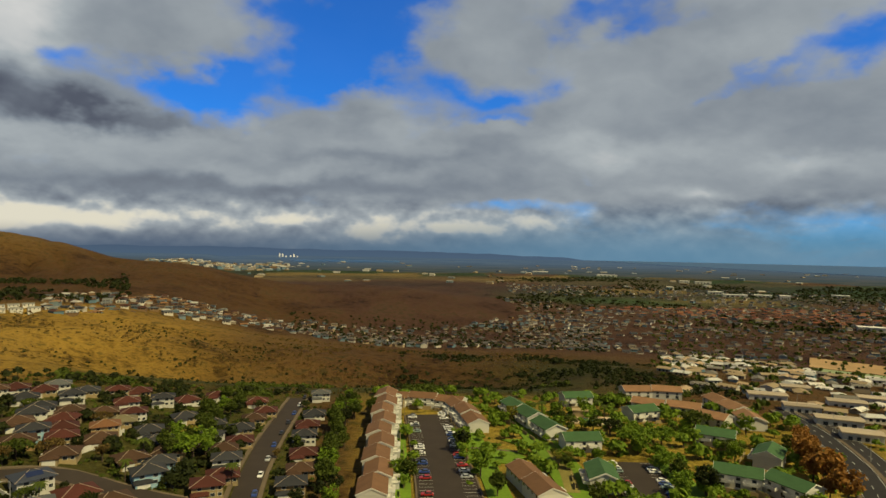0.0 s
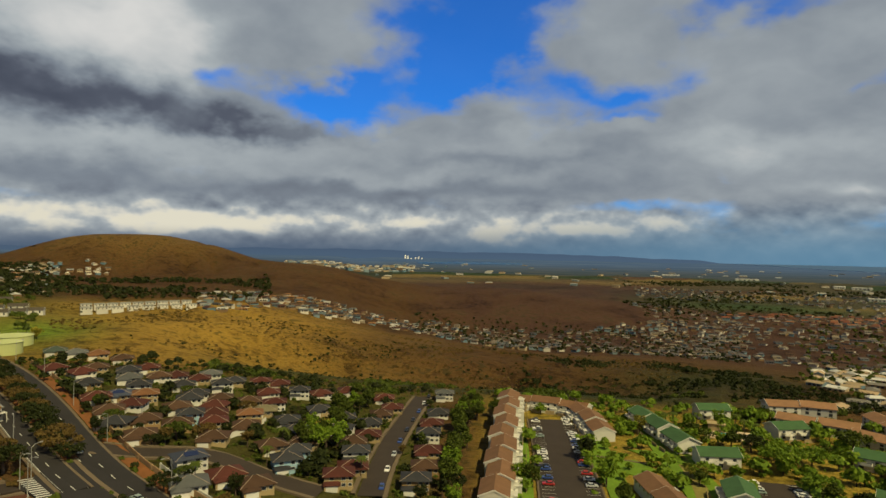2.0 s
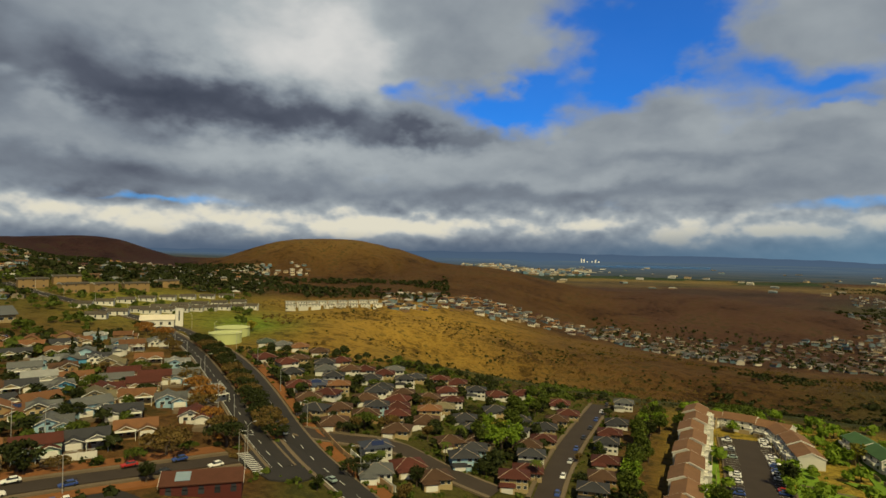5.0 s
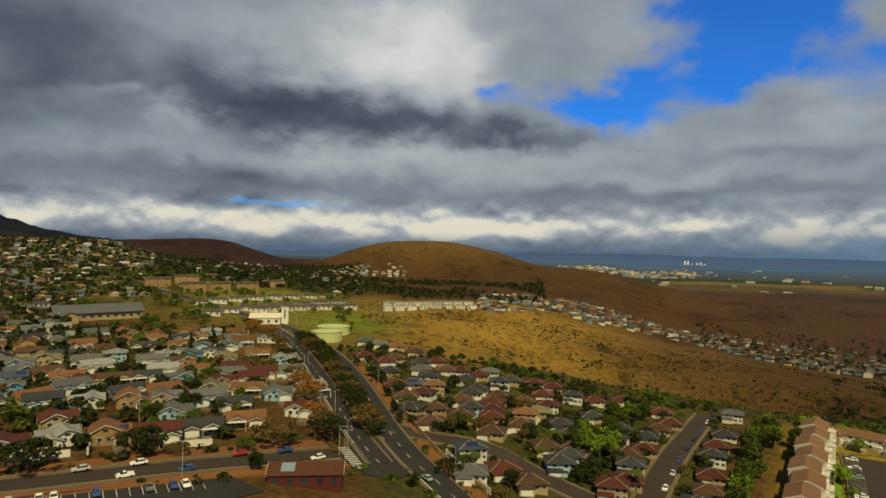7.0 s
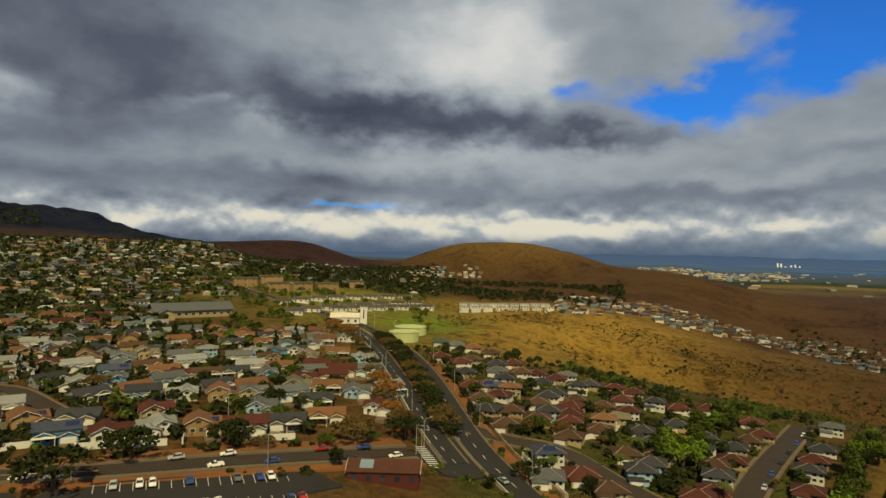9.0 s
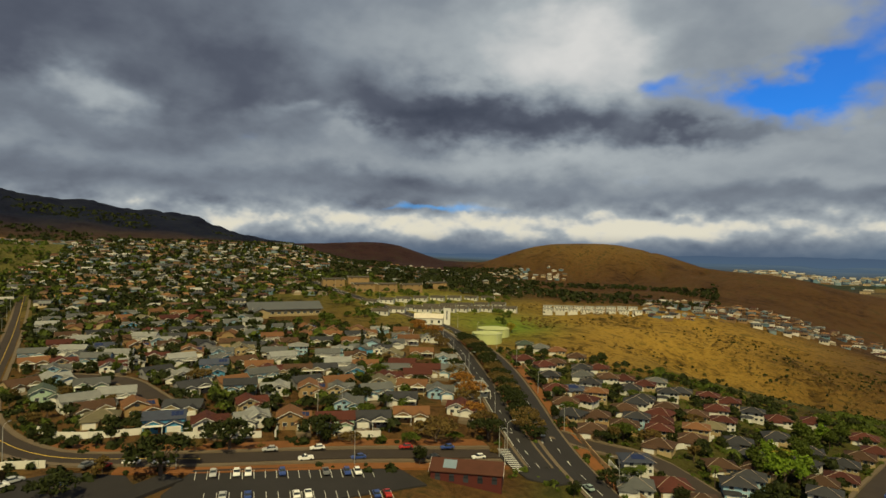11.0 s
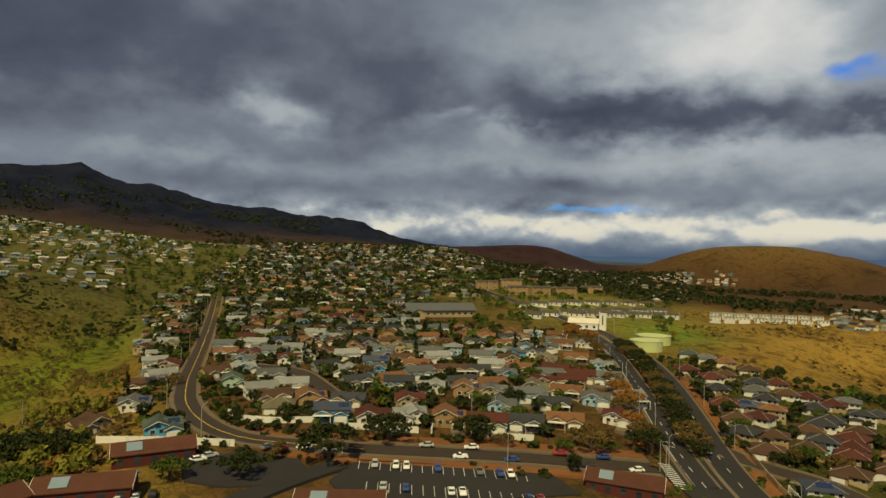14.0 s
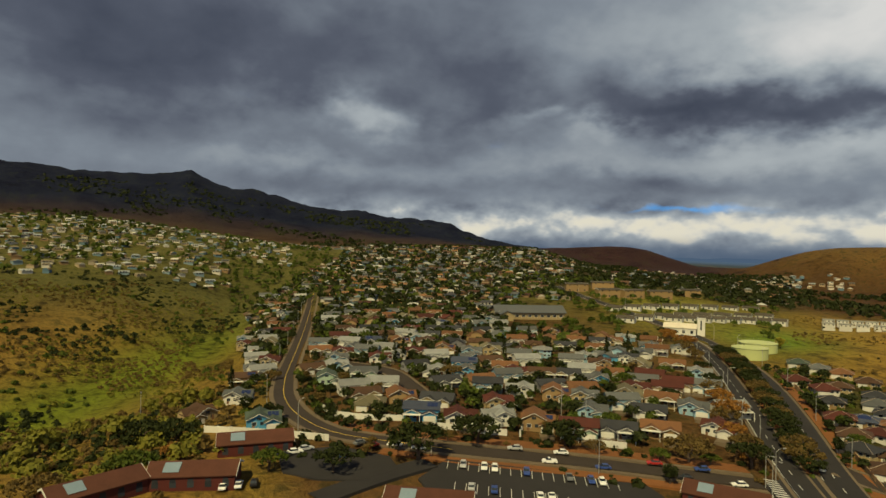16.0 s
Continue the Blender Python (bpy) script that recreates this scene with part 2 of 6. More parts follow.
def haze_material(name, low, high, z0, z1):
    """Far distance, blue haze put into its colour: a plain backdrop that glows faintly."""
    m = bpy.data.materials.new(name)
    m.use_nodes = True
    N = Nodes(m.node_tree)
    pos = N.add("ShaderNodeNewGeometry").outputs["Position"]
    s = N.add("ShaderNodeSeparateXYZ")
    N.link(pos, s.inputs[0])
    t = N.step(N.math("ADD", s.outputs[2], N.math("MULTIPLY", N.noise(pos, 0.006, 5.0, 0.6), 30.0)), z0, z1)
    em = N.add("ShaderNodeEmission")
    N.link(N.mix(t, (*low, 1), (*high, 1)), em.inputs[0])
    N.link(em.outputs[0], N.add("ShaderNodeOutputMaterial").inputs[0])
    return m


# ---- mesh helpers ----
def link_mesh(name, bm, material, parent=None, label=""):
    me = bpy.data.meshes.new(name)
    bm.to_mesh(me)
    bm.free()
    for mat in material if isinstance(material, (list, tuple)) else [material]:
        me.materials.append(mat)
    ob = new(name, me)
    if parent:
        ob.parent = parent
    if label:
        ob["label"] = label
    return ob


def part(name, bm, material, parent, label=""):
    return link_mesh(name, bm, material, parent, label)


def from_lists(name, verts, faces, material, parent=None):
    me = bpy.data.meshes.new(name)
    me.from_pydata(verts, [], faces)
    for mat in material if isinstance(material, (list, tuple)) else [material]:
        me.materials.append(mat)
    ob = new(name, me)
    if parent:
        ob.parent = parent
    return ob


def box(bm, x0, x1, y0, y1, z0, z1):
    v = [bm.verts.new(c) for c in ((x0, y0, z0), (x1, y0, z0), (x1, y1, z0), (x0, y1, z0), (x0, y0, z1), (x1, y0, z1), (x1, y1, z1), (x0, y1, z1))]
    for f in ((3, 2, 1, 0), (4, 5, 6, 7), (0, 1, 5, 4), (1, 2, 6, 5), (2, 3, 7, 6), (3, 0, 4, 7)):
        bm.faces.new([v[i] for i in f])


def solid(bm, pts, faces):
    v = [bm.verts.new(p) for p in pts]
    for f in faces:
        bm.faces.new([v[i] for i in f])


def gable_roof(bm, x0, x1, y0, y1, z, rise, along="x", thick=0.25, over=0.5):
    """Two sloping slabs with eaves that meet in a ridge along x or y."""
    if along == "y":
        bm2 = bmesh.new()
        gable_roof(bm2, y0, y1, -x1, -x0, z, rise, "x", thick, over)
        bmesh.ops.rotate(bm2, verts=bm2.verts, cent=(0, 0, 0), matrix=Matrix.Rotation(radians(90), 3, "Z"))
        me = bpy.data.meshes.new("tmp")
        bm2.to_mesh(me)
        bm.from_mesh(me)
        bm2.free()
        bpy.data.meshes.remove(me)
        return
    m = (y0 + y1) / 2
    drop = over * rise / ((y1 - y0) / 2)
    a, b = x0 - over, x1 + over
    for s, yo in ((1, y1 + over), (-1, y0 - over)):
        pts = [(a, m, z + rise), (b, m, z + rise), (b, yo, z - drop), (a, yo, z - drop)]
        top = [(x, y, h + thick) for x, y, h in pts]
        faces = [(0, 1, 2, 3), (7, 6, 5, 4), (1, 0, 4, 5), (2, 1, 5, 6), (3, 2, 6, 7), (0, 3, 7, 4)]
        if s > 0:
            faces = [tuple(reversed(f)) for f in faces]
        solid(bm, pts + top, faces)


def hip_roof(bm, x0, x1, y0, y1, z, rise, over=0.6, thick=0.22):
    x0, x1, y0, y1 = x0 - over, x1 + over, y0 - over, y1 + over
    half = min(x1 - x0, y1 - y0) / 2
    m = (y0 + y1) / 2
    if x1 - x0 >= y1 - y0:
        r = [(x0 + half, m, z + rise), (x1 - half - 0.01, m, z + rise)]
        faces = [(4, 5, 9, 8), (6, 7, 8, 9), (5, 6, 9), (7, 4, 8)]
    else:
        c = (x0 + x1) / 2
        r = [(c, y0 + half, z + rise), (c, y1 - half - 0.01, z + rise)]
        faces = [(4, 5, 8), (6, 7, 9), (5, 6, 9, 8), (7, 4, 8, 9)]
    low = [(x0, y0, z), (x1, y0, z), (x1, y1, z), (x0, y1, z)]
    pts = low + [(x, y, h + thick) for x, y, h in low] + r
    solid(bm, pts, [(3, 2, 1, 0), (0, 1, 5, 4), (1, 2, 6, 5), (2, 3, 7, 6), (3, 0, 4, 7)] + faces)


def pent(bm, x0, x1, y, z, rise, deep=0.3):
    """A gable triangle in the wall at y."""
    m = (x0 + x1) / 2
    solid(bm, [(x0, y, z), (x1, y, z), (m, y, z + rise), (x0, y + deep, z), (x1, y + deep, z), (m, y + deep, z + rise)],
          [(0, 1, 2), (5, 4, 3), (1, 0, 3, 4), (2, 1, 4, 5), (0, 2, 5, 3)])


# ---- the ground: one sheet out to the horizon ----
rng = random.Random(5)


def blend(a, b, t):
    return a + (b - a) * t[..., None]


def cover_and_haze(x, y):
    """Land cover colour: golden dry grass, red-brown soil, green gulches, farmed plain; far land painted haze-blue."""
    r, az = np.hypot(x, y), np.degrees(np.arctan2(-x, y))
    w = x + 0.35 * y
    c = np.broadcast_to(np.array((0.088, 0.047, 0.016)), (*x.shape, 3)).copy()
    # golden grass; its fade to dark soil rightward also paints in cloud shade
    c = blend(c, np.array((0.270, 0.165, 0.028)), bell(az, 33, 15) * ease(r, 300, 380) * (1 - ease(r, 640, 760)))
    c = blend(c, np.array((0.068, 0.034, 0.012)), ease(r, 620, 780) * (1 - ease(az, 55, 66)))
    c = blend(c, np.array((0.076, 0.039, 0.012)), bell(az, 2, 14) * bell(r, 520, 130))
    c = blend(c, np.array((0.120, 0.070, 0.020)), np.exp(-(np.hypot(x + 923, y - 1182) / 200) ** 3))
    c = blend(c, np.array((0.030, 0.042, 0.010)), bell(r, 375, 38) * ease(az, -22, -4) * (1 - ease(az, 26, 36)) * 0.9)
    c = blend(c, np.array((0.020, 0.032, 0.009)), bell(r, 470, 90) * bell(az, -13, 8) * 0.85)
    c = blend(c, np.array((0.060, 0.030, 0.019)), ease(w, 60, 260) * ease(r, 600, 900))
    c = blend(c, np.array((0.060, 0.056, 0.013)), ease(az, 10, 14) * (1 - ease(az, 40, 46)) * (1 - ease(r, 320, 350)))
    c = blend(c, np.array((0.25, 0.18, 0.028)), ease(-az, -10, -4) * (1 - ease(r, 325, 360)))
    # fields of the plain, each with its own crop or bare soil
    kx, ky = np.floor((x * 0.96 + y * 0.28) / 310), np.floor((y * 0.96 - x * 0.28) / 170)
    luck = np.modf(np.abs(np.sin(kx * 12.9898 + ky * 78.233) * 43758.5453))[0]
    crop = np.array(((0.032, 0.032, 0.022), (0.075, 0.042, 0.024), (0.030, 0.046, 0.022), (0.150, 0.110, 0.040), (0.026, 0.036, 0.024), (0.055, 0.050, 0.030), (0.022, 0.042, 0.018)))
    field = crop[np.minimum((luck * 7).astype(int), 6)]
    on_plain = ease(r, 1450, 1800) * (1 - ease(az, 34, 42)) * np.maximum(ease(w, -60, 160), ease(r, 1620, 1850))
    field = blend(field, np.array((0.050, 0.027, 0.024)), 0.75 * (1 - ease(r, 2000, 2500)) * ease(az, -16, -4))
    field = blend(field, np.array((0.150, 0.100, 0.045)), 0.6 * bell(r, 2350, 130) * bell(az, 0, 14))
    c = c + (field - c) * on_plain[..., None]
    c = blend(c, np.array((0.035, 0.062, 0.020)), bell(az, -16, 9) * bell(r, 1600, 110))
    # air haze painted into the far plain's base colour
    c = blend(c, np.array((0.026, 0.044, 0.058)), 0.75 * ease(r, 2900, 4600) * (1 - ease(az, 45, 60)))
    c = blend(c, np.array((0.180, 0.120, 0.022)), ease(az, 84, 93) * (1 - ease(r, 620, 700)))
    strip = ((x + 188) * 155 + (y + 132) * 462) / 487
    c = blend(c, np.array((0.210, 0.118, 0.026)), ease(az, 90, 94) * (1 - ease(r, 620, 700)) * (1 - bell(strip, 10, 75)) * 0.8)
    c = blend(c, np.array((0.130, 0.165, 0.012)), ease(az, 86, 92) * bell(strip, -5, 34) * (1 - ease(r, 640, 720)) * 0.9)
    c = blend(c, np.array((0.092, 0.085, 0.022)), ease(az, 58, 66) * ease(r, 420, 600) * (1 - ease(r, 1400, 1600)))
    c = blend(c, np.array((0.046, 0.026, 0.017)), ease(az, 58, 64) * ease(r, 1350, 1700))
    # the mountain's blue of distance is put into its base colour too
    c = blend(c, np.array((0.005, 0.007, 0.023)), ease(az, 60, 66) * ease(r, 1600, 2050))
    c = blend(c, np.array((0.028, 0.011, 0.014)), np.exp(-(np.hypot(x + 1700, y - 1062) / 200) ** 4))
    c = blend(c, np.array((0.052, 0.038, 0.015)), ease(az, 42, 46) * (1 - ease(az, 62, 66)) * ease(r, 640, 720) * (1 - ease(r, 1200, 1300)) * 0.85)
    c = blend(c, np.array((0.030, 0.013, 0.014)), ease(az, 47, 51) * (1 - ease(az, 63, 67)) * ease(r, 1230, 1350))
    c = blend(c, np.array((0.165, 0.170, 0.022)), bell(az, 52, 9) * bell(r, 560, 130) * 0.9)
    c = blend(c, np.array((0.13, 0.20, 0.018)), bell(az, 45, 4) * bell(r, 450, 60))
    return c


def build_ground():
    azs = np.concatenate([np.arange(-50, 126, 0.42), np.arange(126, 310, 4.0)])
    rs = np.concatenate([[0.0], 25 * np.exp(np.linspace(0, math.log(4930 / 25), 190))])
    A, R = np.meshgrid(np.radians(azs), rs)
    X, Y = -np.sin(A) * R, np.cos(A) * R
    Z = height(X, Y)
    rough = np.array([noise.fractal(Vector((x * 0.006, y * 0.006, 0)), 1.0, 2.0, 5) for x, y in zip(X.ravel(), Y.ravel())]).reshape(X.shape)
    azd = np.degrees(A)
    wild = ease(R, 300, 420) * (1 - 0.7 * ease(azd, 44, 50) * (1 - ease(azd, 88, 92)) * (1 - ease(R, 1000, 1400)))
    wild = wild + ease(azd, 92, 97) * ease(R, 150, 260) * (1 - ease(R, 300, 420))
    Z = Z + rough * 3.0 * wild * (1 + 7 * ease(azd, 58, 75) * ease(R, 1400, 2600) * (azd < 126)) - 0.25
    gully = np.abs(np.sin((X * 0.9 + Y * 0.35) * 0.021 + rough * 3.0))
    knoll = np.hypot(X + 923, Y - 1182)
    ray = np.abs(np.sin(np.arctan2(Y - 1182, X + 923) * 9 + rough * 2.2))
    Z = Z - 9.0 * (1 - ray) ** 2 * ease(knoll, 60, 160) * (1 - ease(knoll, 300, 420))
    Z = Z - 5.0 * (1 - gully) ** 2 * ease(R, 370, 440) * (1 - ease(azd, 40, 46)) * (1 - ease(R, 620, 720))
    n, k = A.shape
    verts = np.stack([X, Y, Z], -1).reshape(-1, 3).tolist()
    faces = [(i * k + j, i * k + (j + 1) % k, (i + 1) * k + (j + 1) % k, (i + 1) * k + j)[::-1] for i in range(1, n - 1) for j in range(k)]
    faces += [(0, k + j, k + (j + 1) % k)[::-1] for j in range(k)]
    ob = from_lists("ground", verts, faces, land_material())
    me = ob.data
    attr = me.color_attributes.new("cover", "FLOAT_COLOR", "POINT")
    col = np.ones((n * k, 4))
    col[:, :3] = cover_and_haze(X, Y).reshape(-1, 3)
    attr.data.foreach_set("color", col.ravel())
    me.polygons.foreach_set("use_smooth", [True] * len(me.polygons))
    tagged(ob, "dry golden and red-brown hillside falling to a wide farmed plain", "ground", kind="structure")


build_ground()


def ribbon(name, pts, wide, material, lift, label, category="road", parent=None, kind="structure", closed=False):
    """A strip that follows the ground along a line of waypoints."""
    line = []
    for (x0, y0), (x1, y1) in zip(pts, pts[1:]):
        n = max(1, int(math.hypot(x1 - x0, y1 - y0) / 6))
        line += [(x0 + (x1 - x0) * i / n, y0 + (y1 - y0) * i / n) for i in range(n)]
    line.append(pts[-1])
    for _ in range(3):
        line = [line[0]] + [((a[0] + 2 * b[0] + c[0]) / 4, (a[1] + 2 * b[1] + c[1]) / 4) for a, b, c in zip(line, line[1:], line[2:])] + [line[-1]]
    verts, faces = [], []
    for i, (x, y) in enumerate(line):
        ax, ay = line[max(0, i - 1)]
        bx, by = line[min(len(line) - 1, i + 1)]
        d = math.hypot(bx - ax, by - ay) or 1
        nx, ny = -(by - ay) / d, (bx - ax) / d
        z = ground(x, y) + lift
        for s in (1, -1):
            verts.append((x + nx * wide / 2 * s, y + ny * wide / 2 * s, z))
        for s in (1, -1):
            verts.append((x + nx * wide / 2 * s, y + ny * wide / 2 * s, z - 1.5))
    for i in range(len(line) - 1):
        a, b = i * 4, i * 4 + 4
        faces += [(a, a + 1, b + 1, b), (a, b, b + 2, a + 2), (a + 1, a + 3, b + 3, b + 1)]
    ob = from_lists(name, verts, faces, material, parent)
    if parent is None:
        tagged(ob, label, category, kind=kind)
    return ob, line


# ---- the plan: places in metres from the spot under the drone ----
EDGE_HOUSES = [
    (-218, -20, 120, "Fbc"), (-200, 1, 90, "Feb"), (-243, -8, 80, "Fgw"), (-286, -8, 92, "Lbt"), (-308, -3, 91, "Fgw"), (-344, -3, 91, "Lww"), (-374,
    -2, 90, "Lwp"), (-404, 4, 89, "Lwl"), (-418, 13, 88, "Lrc"), (-475, 9, 89, "Loc"), (-519, 16, 88, "Fgw"), (-576, 16, 88, "Loc"), (-628, 13, 89,
    "Fgw"), (-634, 2, 90, "Lgw"), (-645, 27, 88, "Ldc"), (-650, 44, 86, "Lgw")]
FRONT_HOUSES = [
    (-254, 27, 84, "Feg"), (-235, 34, 94, "Lww"), (-213, 37, 72, "Hyc"), (-196, 51, 70, "Lnb"), (-188, 62, 72, "Frw"), (-186, 74, 80, "Fww"), (-179,
    85, 65, "Fot"), (-171, 95, 61, "Lrg"), (-170, 108, 58, "Ldd"), (-169, 123, 54, "Lot"), (-168, 145, 39, "Frw"), (-228, 86, 69, "Ldl"), (-219, 96,
    66, "Fww"), (-210, 107, 63, "Fot"), (-205, 116, 60, "Fgc"), (-204, 134, 57, "Fyc"), (-209, 155, 53, "Lrc"), (-187, 150, 51, "Fgl"), (-184, 163,
    79, "Lww")]
MIDDLE_HOUSES = [
    (-260, 73, 74, "Fww"), (-270, 90, 72, "Lnb"), (-262, 107, 68, "Loc"), (-262, 42, 81, "Lgg"), (-296, 63, 78, "Fww"), (-303, 75, 76, "Frc"), (-298,
    35, 83, "Fgl"), (-293, 55, 79, "Frw"), (-247, 138, 61, "Lww"), (-240, 148, 58, "Lot"), (-253, 190, 53, "Loc"), (-233, 190, 51, "Fwl"), (-270, 177,
    57, "Fdw"), (-339, 61, 80, "Lnw"), (-355, 43, 83, "Lrc"), (-300, 104, 71, "Fgl"), (-308, 92, 73, "Fot"), (-290, 139, 64, "Twl"), (-344, 87, 76,
    "Fwl"), (-308, 123, 68, "Ldc"), (-268, 144, 62, "Lgw"), (-286, 205, 54, "Low"), (-305, 160, 62, "Ldc"), (-298, 175, 60, "Loc"), (-285, 124, 66,
    "Lgc"), (-221, 152, 55, "Lgc"), (-246, 118, 64, "Lbc"), (-210, 174, 50, "Lgl"), (-288, 222, 52, "Fgw"), (-325, 140, 67, "Low"), (-316, 197, 58,
    "Foc")]
TERRACE_HOUSES_A = [
    (-248, 261, 44, "Hec"), (-237, 262, 42, "Hgw"), (-228, 266, 41, "Hoc"), (-214, 266, 39, "Hbc"), (-208, 242, 41, "Hbc"), (-196, 248, 38, "Hdw"),
    (-194, 259, 37, "Hrc"), (-191, 218, 41, "Hdt"), (-187, 237, 38, "Hgw"), (-181, 249, 36, "Hbw"), (-177, 256, 35, "Hrw"), (-175, 204, 41, "Hrt"),
    (-172, 212, 39, "Hnt"), (-163, 216, 37, "Toc"), (-161, 194, 40, "Hbc"), (-156, 195, 39, "Hdc"), (-146, 194, 37, "Hbt"), (-139, 192, 36, "Hdc"),
    (-166, 245, 34, "Hdc"), (-168, 260, 33, "Hrc"), (-170, 273, 32, "Hgw"), (-154, 257, 31, "Tdw"), (-156, 271, 30, "Hdc"), (-154, 237, 33, "Hdw"),
    (-144, 239, 31, "Hbt"), (-134, 245, 29, "Hbc"), (-145, 276, 28, "Trc"), (-139, 279, 26, "Hdw"), (-123, 247, 26, "Trw")]
TERRACE_HOUSES_B = [
    (-137, 207, 33, "Tdl"), (-134, 218, 32, "Hrc"), (-129, 217, 31, "Hdt"), (-122, 224, 29, "Toc"), (-126, 205, 32, "Trc"), (-112, 169, 49, "Tnw"),
    (-99, 168, 46, "Hrc"), (-89, 167, 43, "Hbc"), (-101, 201, 42, "Hbc"), (-89, 188, 35, "Tdl"), (-92, 202, 25, "Hdl")]
TERRACE_HOUSES_C = [
    (-110, 303, 20, "Hrw"), (-125, 277, 24, "Tdw"), (-107, 258, 33, "Hdc"), (-102, 223, 25, "Hdc"), (-82, 254, 18, "Hdc"), (-77, 237, 18, "Hrc"),
    (-79, 225, 19, "Hbc"), (-73, 211, 19, "Tdw"), (-70, 199, 19, "Hrc"), (-70, 186, 21, "Trc"), (-81, 286, 16, "Hrc"), (-82, 271, 17, "Hbc"), (-63,
    325, 11, "Tgw"), (-58, 270, 12, "Hrc"), (-55, 250, 12, "Tdw"), (-51, 231, 13, "Hrc"), (-48, 214, 13, "Hbt"), (-47, 196, 13, "Tdt"), (-59, 289, 12,
    "Hdw"), (-94, 194, 26, "Tdl"), (-90, 302, 17, "Hrc"), (-141, 213, 33, "Hbw"), (-134, 222, 31, "Hrc"), (-152, 229, 33, "Hdw"), (-136, 198, 35,
    "Hbt"), (-118, 214, 29, "Hbc"), (-168, 241, 35, "Hdw"), (-168, 258, 33, "Hgw"), (-155, 250, 32, "Hrc"), (-147, 259, 30, "Hdc"), (-123, 238, 27,
    "Hyc")]
BOULEVARD_EAST = [
    (-80.3, 131.4), (-98.2, 140.0), (-108.0, 144.0), (-121.1, 149.0), (-135.9, 157.4), (-154.0, 169.5), (-172.3, 182.6), (-200.2, 201.4), (-224.6,
    216.6), (-251.3, 232.0), (-282.6, 248.1), (-326.7, 267.1), (-373.5, 276.9), (-412.9, 280.2), (-466.2, 284.2), (-513.8, 283.8), (-573.3, 289.0)]
BOULEVARD_WEST = [
    (-123.7, 137.6), (-132.6, 141.6), (-151.6, 152.4), (-176.8, 168.2), (-209.2, 189.1), (-252.7, 216.9), (-298.8, 244.4), (-342.6, 263.2)]
MEDIAN = [
    (-139.9, 152.5), (-155.5, 162.6), (-173.3, 174.6), (-198.4, 191.9), (-224.6, 209.3), (-254.0, 227.5), (-280.2, 241.7)]
FRONT_STREET = [
    (-136.2, 131.1), (-140.6, 117.2), (-148.7, 96.0), (-156.4, 74.0), (-164.1, 51.6), (-173.3, 35.8), (-179.5, 23.6), (-192.4, 15.7), (-214.8, 9.8),
    (-240.9, 7.8), (-281.8, 10.2), (-346.5, 18.3), (-426.1, 27.8), (-520.6, 38.2), (-605.2, 46.8)]
CRESCENT = [
    (-303.9, 25.5), (-288.3, 39.9), (-273.4, 55.8), (-245.4, 57.2), (-225.6, 58.2)]
TERRACE_STREET = [
    (-75.0, 324.5), (-71.4, 279.0), (-68.0, 240.6), (-62.7, 202.5), (-58.6, 181.8)]
TERRACE_LANE = [
    (-141.1, 164.9), (-128.7, 168.5), (-116.4, 185.5), (-104.0, 180.1), (-89.0, 175.8), (-72.0, 175.8)]
HIGHWAY_A = [
    (178.9, 320.4), (175.5, 294.7), (169.3, 265.6), (162.2, 240.4), (155.7, 223.0), (145.8, 201.9)]
HIGHWAY_B = [
    (184.9, 328.5), (182.6, 295.1), (180.0, 270.6), (173.2, 244.9), (165.3, 223.5)]
LOT_ROAD = [
    (-6.4, 298.9), (-2.4, 267.0), (0.2, 238.0), (2.7, 215.0), (4.4, 191.0)]
GREEN_LOT_ROAD = [
    (72.4, 236.1), (72.1, 218.4), (70.6, 196.7)]
LEFT_ROW = [
    (-28.7, 315.7), (-29.1, 297.6), (-27.7, 273.6), (-26.6, 250.6), (-25.0, 228.6), (-23.7, 207.7), (-22.5, 189.7)]
TOP_ROW = [
    (-30.4, 321.6), (-17.3, 320.5), (-4.0, 318.0), (6.2, 313.9)]
RIGHT_ROW = [
    (6.2, 313.9), (12.7, 293.7), (17.5, 270.4)]
RIGHT_ROW_NEAR = [
    (29.6, 216.0), (34.4, 197.0)]
GREEN_A = [
    (35.0, 313.0), (41.7, 289.0), (50.1, 262.3)]
GREEN_B = [
    (51.9, 247.6), (62.4, 248.3)]
GREEN_C = [
    (56.9, 217.7), (54.8, 195.5)]
GREEN_D = [
    (130.9, 241.8), (118.1, 223.7)]
GREEN_E = [
    (102.6, 217.0), (115.2, 210.6), (119.4, 201.3)]
TAN_A = [
    (102.3, 346.2), (118.6, 347.3), (133.4, 344.0)]
TAN_B = [
    (100.8, 320.5), (112.9, 313.3), (123.8, 308.0)]
TAN_C = [
    (124.1, 298.2), (135.2, 286.7), (140.2, 280.9)]
TAN_D = [
    (147.5, 332.8), (148.2, 302.7), (145.3, 280.6)]
POOL = [
    (72.8, 294.1)]
PARK_LOT_A = [
    (-157.8, 48.1), (-138.8, 96.4), (-127.5, 98.3), (-133.3, 39.5), (-147.3, 37.7)]
TANKS = [
    (-280.4, 266.7), (-266.4, 248.1)]
CHURCH = [
    (-348.9, 268.0), (-353.6, 284.8)]
HALL = [
    (-418.2, 189.2)]
RED = [
    (-149.3, -14.0), (-144.2, -33.4), (-170.0, -1.2), (-128.2, 35.5), (-123.0, 108.5)]
APTS = [
    (-541, 295), (-509, 310), (-510, 337), (-513, 370), (-537, 422), (-552, 330)]
FENCE_A = [
    (-198.3, -16.3), (-191.9, -5.0), (-183.8, 9.4), (-176.7, 21.6)]
